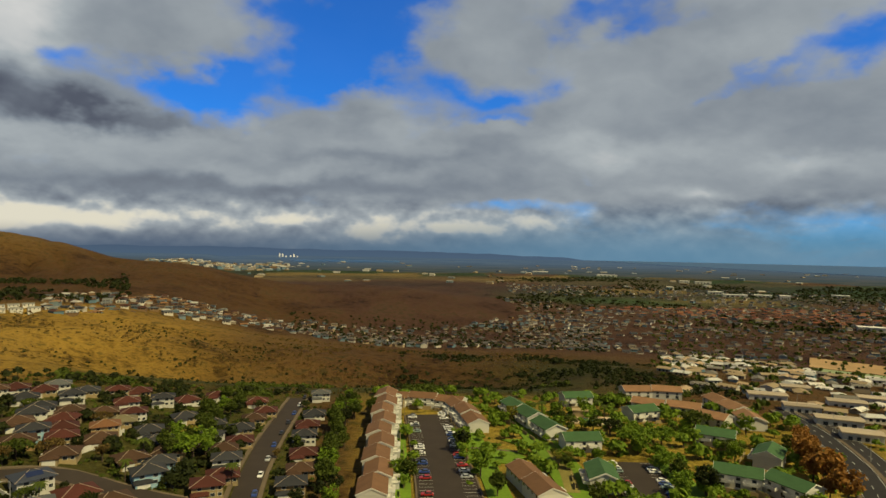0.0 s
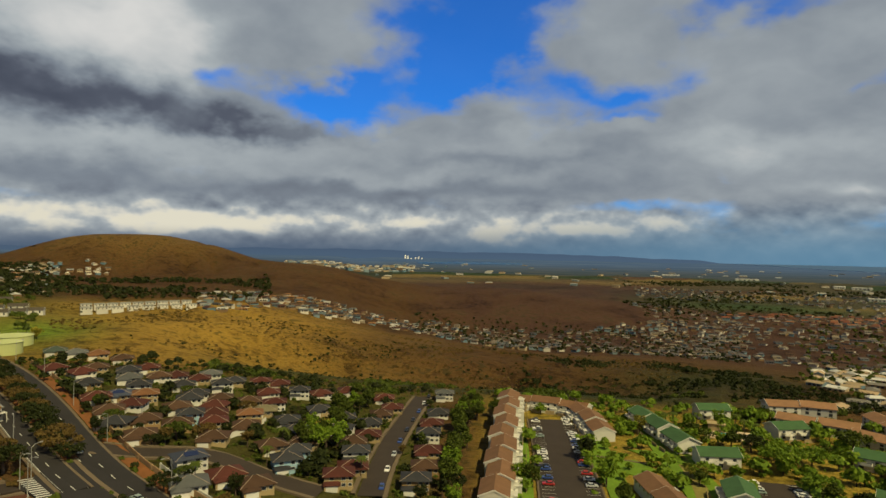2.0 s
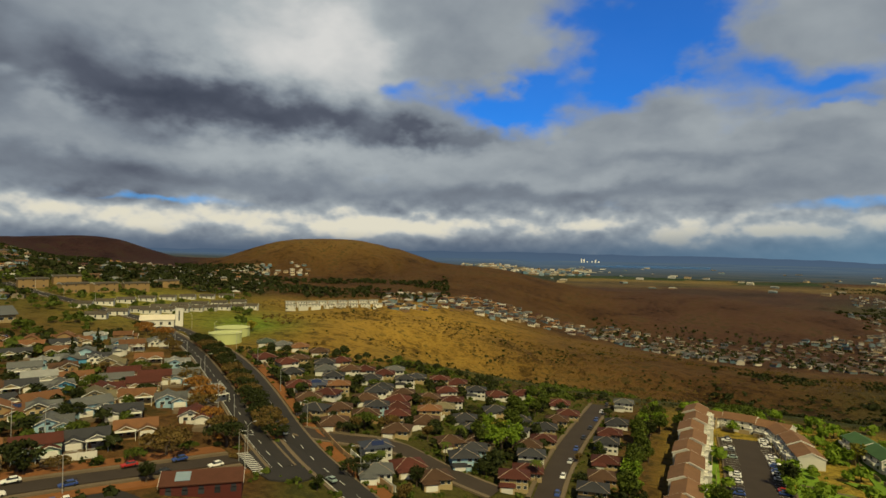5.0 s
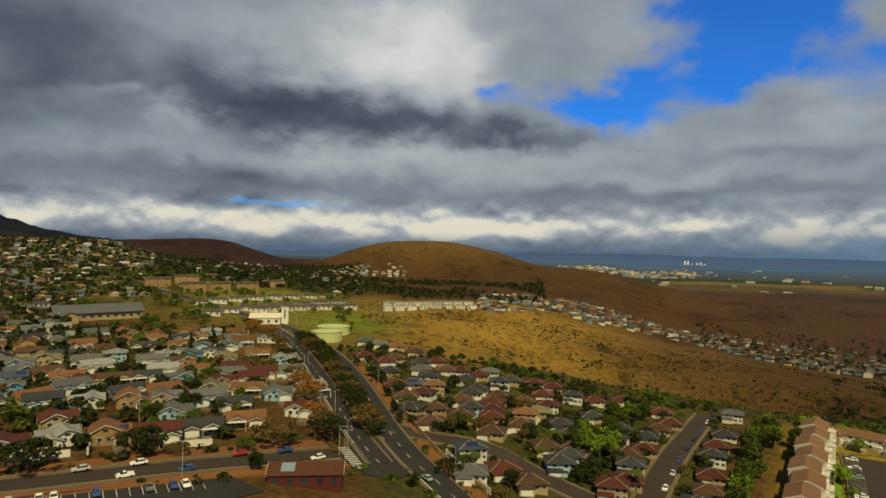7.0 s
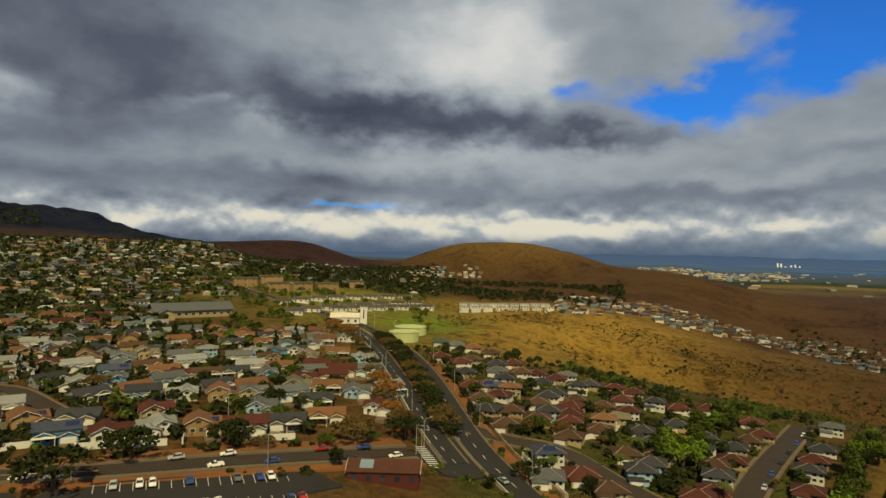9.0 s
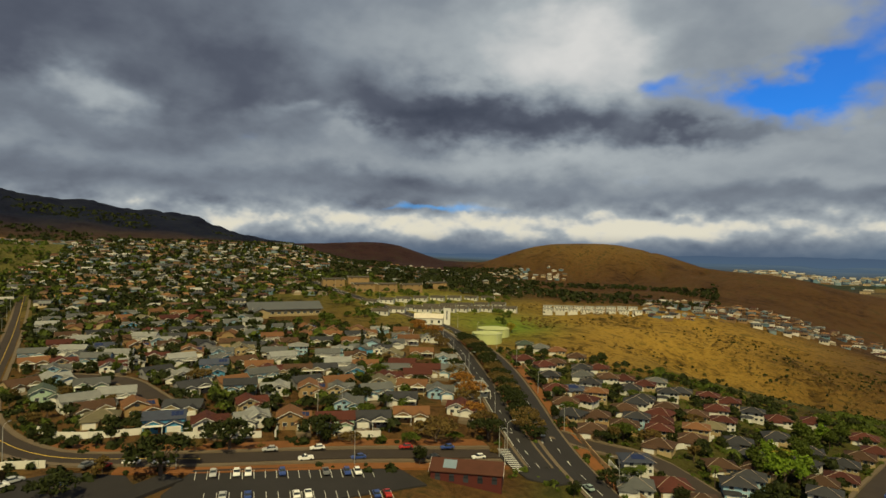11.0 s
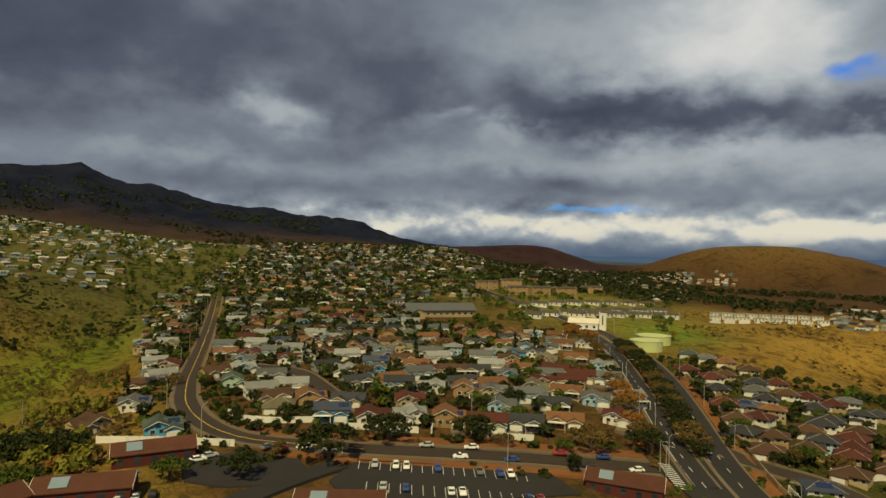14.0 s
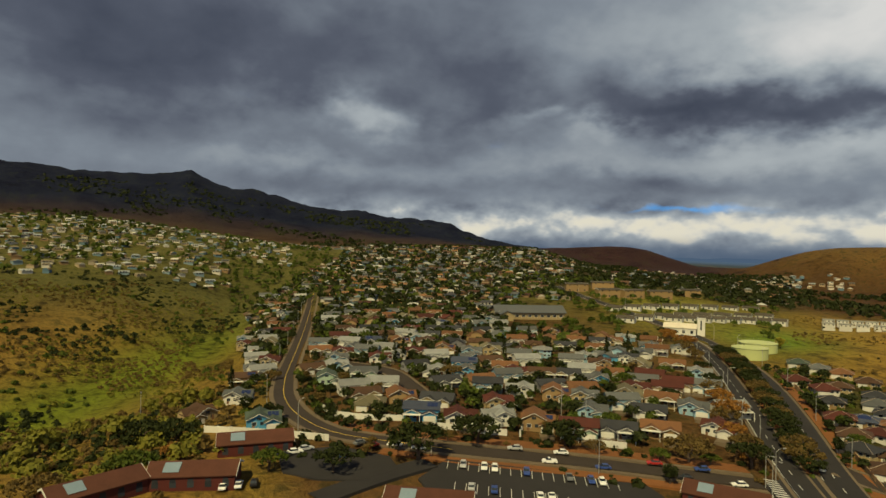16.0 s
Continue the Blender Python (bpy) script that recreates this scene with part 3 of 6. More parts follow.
FENCE_B = [
    (-216.1, 19.4), (-202.5, 24.6), (-197.2, 33.1), (-193.7, 45.4)]
FENCE_C = [
    (-183.8, 51.8), (-178.1, 63.2)]
FENCE_D = [
    (-176.9, 63.7), (-172.1, 75.7)]
FENCE_E = [
    (-172.1, 75.7), (-192.1, 87.4)]
FENCE_F = [
    (-162.7, 96.2), (-159.7, 104.8)]
FENCE_G = [
    (-123.4, 190.6), (-117.9, 199.8), (-116.4, 214.5), (-118.3, 233.7)]
FENCE_H = [
    (-117.5, 163.1), (-103.6, 155.7), (-90.0, 150.1)]
CROSSING = [
    (-137.3, 135.6), (-122.8, 128.9)]
PARK_LOT_B = [
    (-170.9, 4.4), (-171.7, 21.1), (-161.6, 33.4), (-153.3, 34.0), (-148.1, 23.8), (-150.4, 13.2), (-155.9, 5.4)]
LOT_DRIVE = [
    (-140.5, 12.4), (-145.5, 20.7), (-151.8, 31.5), (-156.2, 43.0)]
JUNCTION = [
    (-135.0, 130.8), (-140.2, 146.8), (-138.5, 153.8), (-126.3, 151.2), (-113.0, 144.0), (-114.2, 133.9), (-120.2, 128.5)]
GREEN_YARD = [
    (-243.9, 95.8), (-269.2, 110.4), (-267.2, 122.6), (-243.7, 116.2)]
LAMPS = [
    (-188.1, 97.7), (-133.1, 129.9), (-211.0, 185.6), (-179.9, 102.4), (-156.5, 150.3), (-233.6, -40.1)]
TREES_BIG = [
    (-158.9, 40.6), (-168.4, 60.7), (-184.6, -22.7), (-154.0, 17.6), (-158.0, 2.1), (-163.6, 86.4), (-149.6, 118.8), (-144.9, 136.4), (-158.3, -29.1),
    (-149.1, -45.9), (-188.3, -32.0), (-170.7, -20.9)]
TREES_T0 = [
    (-85.8, 213.4), (-97.4, 217.2), (-47.0, 272.0), (-42.7, 241.3), (-39.1, 216.5), (-47.8, 291.1), (-37.1, 200.6), (-9.9, 211.8), (8.5, 244.9),
    (-15.0, 213.5), (14.8, 218.5), (19.3, 201.1), (-32.4, 297.2), (75.6, 271.7), (80.9, 249.2), (93.2, 257.7), (118.0, 283.4), (85.4, 218.9), (89.2,
    204.4), (114.6, 237.8), (138.0, 276.5), (95.6, 323.2), (131.9, 215.9), (128.7, 201.4), (148.4, 246.8), (71.7, 309.8)]


# ---- colours of the town ----
ROOF = {"b": (0.058, 0.031, 0.017), "o": (0.128, 0.060, 0.026), "g": (0.082, 0.086, 0.086), "d": (0.030, 0.031, 0.035), "w": (0.185, 0.190, 0.185),
        "r": (0.062, 0.018, 0.012), "e": (0.052, 0.070, 0.055), "n": (0.042, 0.050, 0.075), "y": (0.120, 0.105, 0.062)}
ROOF_WORD = {"b": "brown", "o": "orange-tan", "g": "grey", "d": "dark grey", "w": "pale grey", "r": "dark red", "e": "grey-green", "n": "slate blue", "y": "olive"}
WALL = {"w": (0.50, 0.49, 0.44), "c": (0.30, 0.23, 0.12), "t": (0.25, 0.165, 0.075), "l": (0.24, 0.38, 0.47), "b": (0.07, 0.25, 0.42), "p": (0.62, 0.36, 0.36),
        "g": (0.30, 0.40, 0.30), "d": (0.20, 0.20, 0.20)}
WALL_WORD = {"w": "white", "c": "cream", "t": "tan", "l": "light blue", "b": "bright blue", "p": "pink", "g": "pale green", "d": "charcoal"}


def roof_mat(k):
    return plain("roof_shingle_" + ROOF_WORD[k].replace(" ", "_"), ROOF[k], 0.85, 0.22, 3.0, 0.22, stain=0.25)


def wall_mat(k):
    return plain("painted_wall_" + WALL_WORD[k].replace(" ", "_"), WALL[k], 0.75, 0.06, 1.5, 0.12, bump=0.05)


GLASS = plain("window_glass", (0.030, 0.036, 0.045), 0.12, 0.1, 0.6, 0.3, bump=0)
TRIM = plain("white_trim", (0.56, 0.55, 0.50), 0.6, 0.05, 1.0, 0.06, bump=0)
SOLAR = plain("solar_glass", (0.020, 0.030, 0.085), 0.22, 0.1, 1.0, 0.1, bump=0)
ASPHALT = plain("asphalt", (0.024, 0.022, 0.022), 0.9, 0.15, 1.0, stain=0.3)
WORN = plain("worn_asphalt", (0.038, 0.029, 0.023), 0.9, 0.15, 1.0, stain=0.3)
CONCRETE = plain("concrete", (0.125, 0.095, 0.062), 0.9, 0.12, 1.2, stain=0.25)
PAINT = plain("road_paint", (0.46, 0.46, 0.43), 0.7, 0.2, 2.0, bump=0)
YELLOW = plain("yellow_road_paint", (0.58, 0.40, 0.06), 0.7, 0.2, 2.0, bump=0)
LAWN = plain("lawn", (0.110, 0.190, 0.012), 0.95, 0.35, 0.8, stain=0.45, bump=0.4)
DRY = plain("dry_lawn", (0.20, 0.17, 0.045), 0.95, 0.35, 0.6, stain=0.5, bump=0.4)
EARTH = plain("red_earth", (0.165, 0.066, 0.020), 0.95, 0.25, 0.5, stain=0.4, bump=0.3)
BARK = plain("bark", (0.085, 0.060, 0.042), 0.95, 0.25, 4.0, 0.2)
TYRE = plain("tyre_rubber", (0.018, 0.018, 0.018), 0.9, bump=0)
STEEL = plain("galvanised_steel", (0.42, 0.42, 0.40), 0.5, 0.08, 4.0, metal=0.6, bump=0)
WATER = plain("pool_water", (0.05, 0.42, 0.52), 0.12, 0.08, 1.0, bump=0.05)


def leaf_mat(name, a, b):
    if name in MATS:
        return MATS[name]
    m = MATS[name] = bpy.data.materials.new(name)
    m.use_nodes = True
    N = Nodes(m.node_tree)
    geo = N.add("ShaderNodeNewGeometry")
    luck = N.math("FRACT", N.math("ADD", geo.outputs["Random Per Island"], N.add("ShaderNodeObjectInfo").outputs["Random"]))
    base = N.mix(N.math("MULTIPLY", N.math("ADD", luck, N.noise(geo.outputs["Position"], 0.25, 3.0)), 0.6), (*a, 1), (*b, 1))
    d = N.add("ShaderNodeBsdfPrincipled")
    N.link(base, d.inputs["Base Color"])
    d.inputs["Roughness"].default_value = 0.75
    d.inputs["Specular IOR Level"].default_value = 0.2
    t = N.add("ShaderNodeBsdfTranslucent")
    N.link(base, t.inputs[0])
    mx = N.add("ShaderNodeMixShader")
    mx.inputs[0].default_value = 0.25
    N.link(d.outputs[0], mx.inputs[1])
    N.link(t.outputs[0], mx.inputs[2])
    N.link(mx.outputs[0], N.add("ShaderNodeOutputMaterial").inputs[0])
    return m


LEAVES = {"green": ((0.026, 0.044, 0.005), (0.085, 0.110, 0.012)), "dark": ((0.009, 0.015, 0.003), (0.032, 0.040, 0.007)),
          "bright": ((0.060, 0.125, 0.008), (0.170, 0.240, 0.016)), "olive": ((0.080, 0.090, 0.010), (0.19, 0.170, 0.022)), "yellow": ((0.14, 0.15, 0.015), (0.33, 0.27, 0.030)),
          "rust": ((0.15, 0.070, 0.014), (0.32, 0.150, 0.030)), "dry": ((0.070, 0.050, 0.014), (0.15, 0.098, 0.026))}


def leaves(k):
    return leaf_mat("foliage_" + k, *LEAVES[k])


# ---- roads, kerbs and lots ----
def polar(az, r):
    return -math.sin(radians(az)) * r, math.cos(radians(az)) * r


def road(name, pts, wide, label, mat=ASPHALT, lift=0.18, pave=None, centre=None, edge=False):
    ob, line = ribbon(name, pts, wide, mat, lift, label)
    if pave:
        for s in (1, -1):
            k, _ = ribbon("kerb", offset(pts, s * (wide / 2 + pave / 2)), pave, CONCRETE, lift + 0.14, "", parent=ob)
    if centre:
        dashes("lane_line", pts, 0.0, centre, ob, lift)
    if edge:
        for s in (1, -1):
            ribbon("edge_line", offset(pts, s * (wide / 2 - 0.5)), 0.22, PAINT, lift + 0.02, "", parent=ob)
    return ob


def offset(pts, d):
    out = []
    for i, (x, y) in enumerate(pts):
        ax, ay = pts[max(0, i - 1)]
        bx, by = pts[min(len(pts) - 1, i + 1)]
        n = math.hypot(bx - ax, by - ay) or 1
        out.append((x - (by - ay) / n * d, y + (bx - ax) / n * d))
    return out


def along(pts, step):
    """Points and headings at even steps along a line."""
    out, left = [], 0.0
    for (x0, y0), (x1, y1) in zip(pts, pts[1:]):
        n = math.hypot(x1 - x0, y1 - y0)
        s = left
        while s < n:
            out.append((x0 + (x1 - x0) * s / n, y0 + (y1 - y0) * s / n, math.atan2(y1 - y0, x1 - x0)))
            s += step
        left = s - n
    return out


def dashes(name, pts, off, mat, parent, lift, step=9.0, size=3.0, wide=0.25):
    verts, faces = [], []
    for x, y, h in along(offset(pts, off) if off else pts, step):
        c, s = math.cos(h), math.sin(h)
        n = len(verts)
        for u, v in ((0, -wide / 2), (size, -wide / 2), (size, wide / 2), (0, wide / 2)):
            px, py = x + c * u - s * v, y + s * u + c * v
            verts.append((px, py, ground(px, py) + lift + 0.03))
        faces.append((n, n + 1, n + 2, n + 3))
    return from_lists(name, verts, faces, mat, parent)


def patch(name, pts, mat, lift, label, category, kind="structure", parent=None, grid=7.0):
    """A flat-lying area with an outline of waypoints, draped on the ground."""
    bm = bmesh.new()
    bm.faces.new([bm.verts.new((x, y, 0)) for x, y in pts])
    xs, ys = [p[0] for p in pts], [p[1] for p in pts]
    for axis, lo, hi in ((0, min(xs), max(xs)), (1, min(ys), max(ys))):
        v = lo + grid
        while v < hi:
            co = (v, 0, 0) if axis == 0 else (0, v, 0)
            no = (1, 0, 0) if axis == 0 else (0, 1, 0)
            bmesh.ops.bisect_plane(bm, geom=bm.verts[:] + bm.edges[:] + bm.faces[:], plane_co=co, plane_no=no)
            v += grid
    for v in bm.verts:
        v.co.z = ground(v.co.x, v.co.y) + lift
    rim = bmesh.ops.extrude_edge_only(bm, edges=[e for e in bm.edges if e.is_boundary])["geom"]
    for v in rim:
        if isinstance(v, bmesh.types.BMVert):
            v.co.z -= 1.2
    bmesh.ops.recalc_face_normals(bm, faces=bm.faces)
    ob = link_mesh(name, bm, mat, parent)
    if parent is None:
        tagged(ob, label, category, kind=kind)
    return ob


b_east = road("road", BOULEVARD_EAST, 9.0, "dark asphalt boulevard carriageway with white lane lines", pave=1.2, centre=PAINT, edge=True)
b_west = road("road", BOULEVARD_WEST, 7.2, "dark asphalt uphill carriageway beside a planted median", pave=1.0, centre=PAINT, edge=True, lift=0.2)
front = road("road", FRONT_STREET, 7.6, "curving asphalt street with a yellow centre line", mat=WORN, pave=1.6, lift=0.22)
ribbon("centre_line", FRONT_STREET[4:], 0.2, YELLOW, 0.26, "", parent=front)
road("road", CRESCENT, 8.0, "worn asphalt crescent between houses", mat=WORN, pave=1.2, lift=0.2)
road("road", TERRACE_STREET, 8.5, "straight brown asphalt street between hip-roofed houses", mat=WORN, pave=1.4, lift=0.2)
road("road", TERRACE_LANE, 8.5, "asphalt side street curving off the boulevard", mat=WORN, pave=1.4, lift=0.24)
road("road", HIGHWAY_A, 10.0, "dark asphalt carriageway with pale edge lines", pave=1.5, centre=PAINT, edge=True)
road("road", HIGHWAY_B, 9.0, "dark asphalt carriageway beyond a grass median", centre=PAINT, edge=True, lift=0.2)
patch("road", JUNCTION, ASPHALT, 0.225, "open asphalt junction of street and boulevard", "road")
patch("lawn", GREEN_YARD, LAWN, 0.12, "small bright green lawn among houses", "lawn")
lot = road("parking_lot", LOT_ROAD, 21.0, "asphalt parking lot between townhouse rows", mat=WORN, pave=0.6)
green_lot = road("parking_lot", GREEN_LOT_ROAD, 19.0, "asphalt parking lot among green-roofed apartments", mat=WORN, pave=0.6)
patch("parking_lot", PARK_LOT_B, ASPHALT, 0.24, "small asphalt lot beside red-sided apartments", "parking lot")
road("road", LOT_DRIVE, 7.0, "narrow asphalt driveway into the parking lots", mat=ASPHALT, lift=0.28)
park = patch("parking_lot", PARK_LOT_A, ASPHALT, 0.2, "asphalt parking lot beside the curving street", "parking lot")
stall = Vector(((PARK_LOT_A[1][0] - PARK_LOT_A[0][0]), (PARK_LOT_A[1][1] - PARK_LOT_A[0][1]), 0)).normalized()
inward = Vector((-stall.y, stall.x, 0))
if inward.dot(Vector((-PARK_LOT_A[0][0], -PARK_LOT_A[0][1], 0))) < 0:
    inward = -inward
STALLS = []
for row, flip in ((1.0, 0), (13.0, 1)):
    for i in range(17):
        p = Vector((*PARK_LOT_A[0], 0)) + stall * (2 + i * 2.75) + inward * (row + 2.6)
        STALLS.append((p.x, p.y, math.degrees(math.atan2(inward.y, inward.x)) + 180 * flip))
verts, faces = [], []
for x, y, h in STALLS:
    for u in (-1.375,):
        c, s = math.cos(radians(h)), math.sin(radians(h))
        n = len(verts)
        for a, b in ((-2.5, u - 0.08), (2.5, u - 0.08), (2.5, u + 0.08), (-2.5, u + 0.08)):
            px, py = x + c * a - s * b, y + s * a + c * b
            verts.append((px, py, ground(px, py) + 0.25))
        faces.append((n, n + 1, n + 2, n + 3))
from_lists("stall_line", verts, faces, PAINT, park)

# lawns and bare verges
ribbon("verge", offset(FRONT_STREET[:8], -8.5), 6.0, EARTH, 0.10, "bare red earth verge above the street", "ground")
ribbon("verge", offset(FRONT_STREET[:6], 7.5), 4.5, EARTH, 0.12, "bare earth strip between street and parking lot", "ground")
ribbon("verge", offset(BOULEVARD_EAST[:9], -8.5), 4.0, EARTH, 0.08, "bare red earth shoulder beside the boulevard", "ground")
ribbon("verge", MEDIAN, 5.0, EARTH, 0.3, "planted earth median of the boulevard", "ground")
ribbon("lawn", offset(LOT_ROAD, 16.5), 8.0, LAWN, 0.10, "green lawn in front of the townhouses", "lawn")
ribbon("lawn", offset(LOT_ROAD, -17.5), 10.0, LAWN, 0.11, "green lawn beside the townhouse parking lot", "lawn")
ribbon("lawn", offset(LOT_ROAD, 45.0), 14.0, LAWN, 0.10, "green strip behind the townhouse row", "lawn")
ribbon("lawn", offset(GREEN_LOT_ROAD, 14), 9.0, LAWN, 0.10, "green lawn beside apartments", "lawn")

patch("lawn", [(8, 236), (12, 247), (28, 249), (34, 240), (27, 232)], LAWN, 0.16, "bright green lawn beside the parking lot", "lawn")
patch("lawn", [(26, 262), (45, 263), (50, 246), (36, 251)], LAWN, 0.14, "green lawn below the end townhouse", "lawn")
ribbon("path", [(42, 296), (44, 272), (46, 250), (47, 226), (45, 205)], 5.0, DRY, 0.14, "worn dry earth path between townhouses and apartments", "path")
ribbon("path", [(13, 250), (24, 251), (34, 245)], 1.4, CONCRETE, 0.2, "narrow concrete footpath across the lawn", "path")
SAND = plain("bare_sandy_field", (0.34, 0.22, 0.10), 0.95, 0.2, 0.2, stain=0.3)
patch("ground", [polar(a, r) for a, r in ((-31, 800), (-31, 930), (-42, 900), (-42, 770))], SAND, 0.6, "bare sandy playing field", "field", grid=30)
patch("lawn", [polar(a, r) for a, r in ((-31.5, 700), (-31.5, 780), (-41, 760), (-41, 690))], plain("pale_turf", (0.22, 0.27, 0.13), 0.95, 0.2, 0.2, stain=0.3), 0.8, "pale green turf field", "field", grid=30)


# ---- houses ----
def slab_window(x, y, z, w, h, face, parent, name="window", simple=False):
    """A framed window standing 6 cm proud of the wall: frame and pane. face: 0 front, 1 right, 2 back, 3 left."""
    def put(bm, grow, d0, d1):
        w2, h2 = w / 2 + grow, h / 2 + grow
        if face in (0, 2):
            s = -1 if face == 0 else 1
            lo, hi = sorted((y + s * d0, y + s * d1))
            box(bm, x - w2, x + w2, lo, hi, z - h2, z + h2)
        else:
            s = 1 if face == 1 else -1
            lo, hi = sorted((x + s * d0, x + s * d1))
            box(bm, lo, hi, y - w2, y + w2, z - h2, z + h2)
    if simple:
        bm = bmesh.new()
        put(bm, 0.0, -0.02, 0.05)
        part(name, bm, GLASS, parent)
        return
    bm = bmesh.new()
    put(bm, 0.12, -0.02, 0.06)
    fr = part(name, bm, TRIM, parent)
    bm = bmesh.new()
    put(bm, 0.0, 0.05, 0.075)
    part("pane", bm, GLASS, fr)


def rake(bm, x0, x1, y, z, rise, over=0.5):
    """White boards up both slopes of a gable."""
    m = (x0 + x1) / 2
    drop = over * rise / ((x1 - x0) / 2)
    for xo in (x0 - over, x1 + over):
        a, b = (xo, z - drop), (m, z + rise)
        pts = [(a[0], y, a[1] + 0.02), (b[0], y, b[1] + 0.02), (b[0], y, b[1] + 0.20), (a[0], y, a[1] + 0.20)]
        pts += [(px, y + 0.16, pz) for px, _, pz in pts]
        solid(bm, pts, [(0, 1, 2, 3), (7, 6, 5, 4), (0, 4, 5, 1), (1, 5, 6, 2), (2, 6, 7, 3), (3, 7, 4, 0)])


def shell(w, d, h, up=0.0):
    bm = bmesh.new()
    box(bm, -w / 2, w / 2, -d / 2, d / 2, -2.5, h)
    return bm


HOUSES = {}


def front_gable(o, name, x, y0, y1, w, h, rise, wm, rm, over=0.55):
    """A block with its ridge along y, and its gable, with white rake boards, at y0."""
    bm = bmesh.new()
    box(bm, x - w / 2, x + w / 2, y0, y1, -2.5, h)
    pent(bm, x - w / 2, x + w / 2, y0, h, rise)
    pent(bm, x - w / 2, x + w / 2, y1 - 0.3, h, rise)
    part(name, bm, wm, o)
    bm = bmesh.new()
    gable_roof(bm, x - w / 2, x + w / 2, y0, y1, h, rise, "y", 0.22, over)
    roof = part("roof", bm, rm, o)
    bm = bmesh.new()
    rake(bm, x - w / 2, x + w / 2, y0 - over - 0.2, h, rise, over)
    part("fascia", bm, TRIM, o, "white rake boards")
    return roof


def gabled_house(o, shape, code, rm, wm):
    """A house whose gables face the street: a main block, a garage wing in front of it and a lower cross wing."""
    dice = random.Random("kind" + code)
    flip = dice.choice((-1, 1))
    tall = dice.random() < 0.4
    if shape == "F":
        w, y0, y1, h, rise = 7.8, -4.6, 5.4, 4.0 if tall else 2.9, 1.9
        mx, gw, g0 = 1.6 * flip, 5.4, -7.4
        gx = -3.0 * flip
        cross = (-6.0, 5.6, -2.6, 4.2, 2.7, 1.7)
    else:
        w, y0, y1, h, rise = 6.0, -5.2, 3.0, 2.5, 1.35
        mx, gw, g0 = -3.1 * flip, 5.2, -6.0
        gx = 3.4 * flip
        cross = (-6.6, 6.6, -3.6, 4.4, 3.9 if tall else 2.8, 1.9)
    roof = front_gable(o, "wall", mx, y0, y1, w, h, rise, wm, rm)
    x0, x1, c0, c1, ch, cr = cross
    bm = bmesh.new()
    box(bm, x0, x1, c0, c1, -2.5, ch - 0.02)
    for x in (x0, x1):
        pent_side(bm, x, c0, c1, ch - 0.02, cr)
    part("cross_wing", bm, wm, o)
    bm = bmesh.new()
    gable_roof(bm, x0, x1, c0, c1, ch, cr, "x", 0.2)
    cross_roof = part("cross_roof", bm, rm, o)
    front_gable(o, "garage", gx, g0, c1 - 2.0, gw, 2.4, 1.15, wm, rm, 0.45)
    bm = bmesh.new()
    box(bm, gx - 2.2, gx + 2.2, g0 - 0.06, g0 + 0.1, -0.3, 2.0)
    for k in range(4):
        box(bm, gx - 2.15, gx + 2.15, g0 - 0.09, g0 - 0.05, -0.2 + k * 0.55, 0.25 + k * 0.55)
    part("garage_door", bm, TRIM, o, "white panelled garage door")
    bm = bmesh.new()
    box(bm, gx - 2.5, gx + 2.5, g0 - 5.0, g0 + 0.05, -1.5, 0.06)
    part("driveway", bm, CONCRETE, o, "concrete driveway")
    edge = mx + flip * (0.4 if shape == "F" else -0.4)
    slab_window(edge - 1.3, y0, 1.5, 1.5, 1.2, 0, o)
    slab_window(edge + 1.3, y0, 1.5, 1.2, 1.2, 0, o, simple=True)
    if shape == "F":
        slab_window(mx, y0, h + 0.2, 1.6, 0.9, 0, o, simple=True)
    slab_window(mx + w / 2, 1.5, h - 1.2, 1.6, 1.1, 1, o, simple=True)
    slab_window(mx - w / 2, -1.5, h - 1.2, 1.6, 1.1, 3, o, simple=True)
    if flip > 0:
        slab_window(x1, 0.4, 1.5, 1.6, 1.1, 1, o, simple=True)
    else:
        slab_window(x0, 0.8, 1.5, 1.6, 1.1, 3, o, simple=True)
    if shape == "L":
        # a covered porch on posts before the main block
        bm = bmesh.new()
        box(bm, mx - 3.2, mx + 3.2, y0 - 2.2, y0 - 0.02, 2.35, 2.5)
        part("porch_roof", bm, TRIM, o, "white porch cover")
        for k in (-3.0, 3.0):
            bm = bmesh.new()
            box(bm, mx + k - 0.09, mx + k + 0.09, y0 - 2.15, y0 - 1.97, -1.5, 2.35)
            part("porch_post", bm, TRIM, o)
    bm = bmesh.new()
    box(bm, mx + 2.0 * flip - 0.45, mx + 2.0 * flip + 0.45, y0 - 0.06, y0 + 0.1, -0.3, 2.0)
    part("door", bm, plain("door_paint", (0.16, 0.085, 0.045), 0.6), o, "brown front door")
    if code[1] == "n" or code in ("Fgw", "Lbt", "Feb", "Fot"):
        tilt = math.atan2(cr, (c1 - c0) / 2)
        sx = x1 - 2.4 if mx < 0 else x0 + 2.4
        for k in range(3):
            bm = bmesh.new()
            box(bm, sx - 2.0 + k * 1.3, sx - 0.8 + k * 1.3, -1.1, 1.1, 0, 0.07)
            bmesh.ops.rotate(bm, verts=bm.verts, cent=(0, 0, 0), matrix=Matrix.Rotation(tilt, 3, "X"))
            bmesh.ops.translate(bm, verts=bm.verts, vec=(0, c0 + (c1 - c0) / 4, ch + cr * 0.5 + 0.3))
            part("solar_panel", bm, SOLAR, cross_roof, "dark blue solar panel")


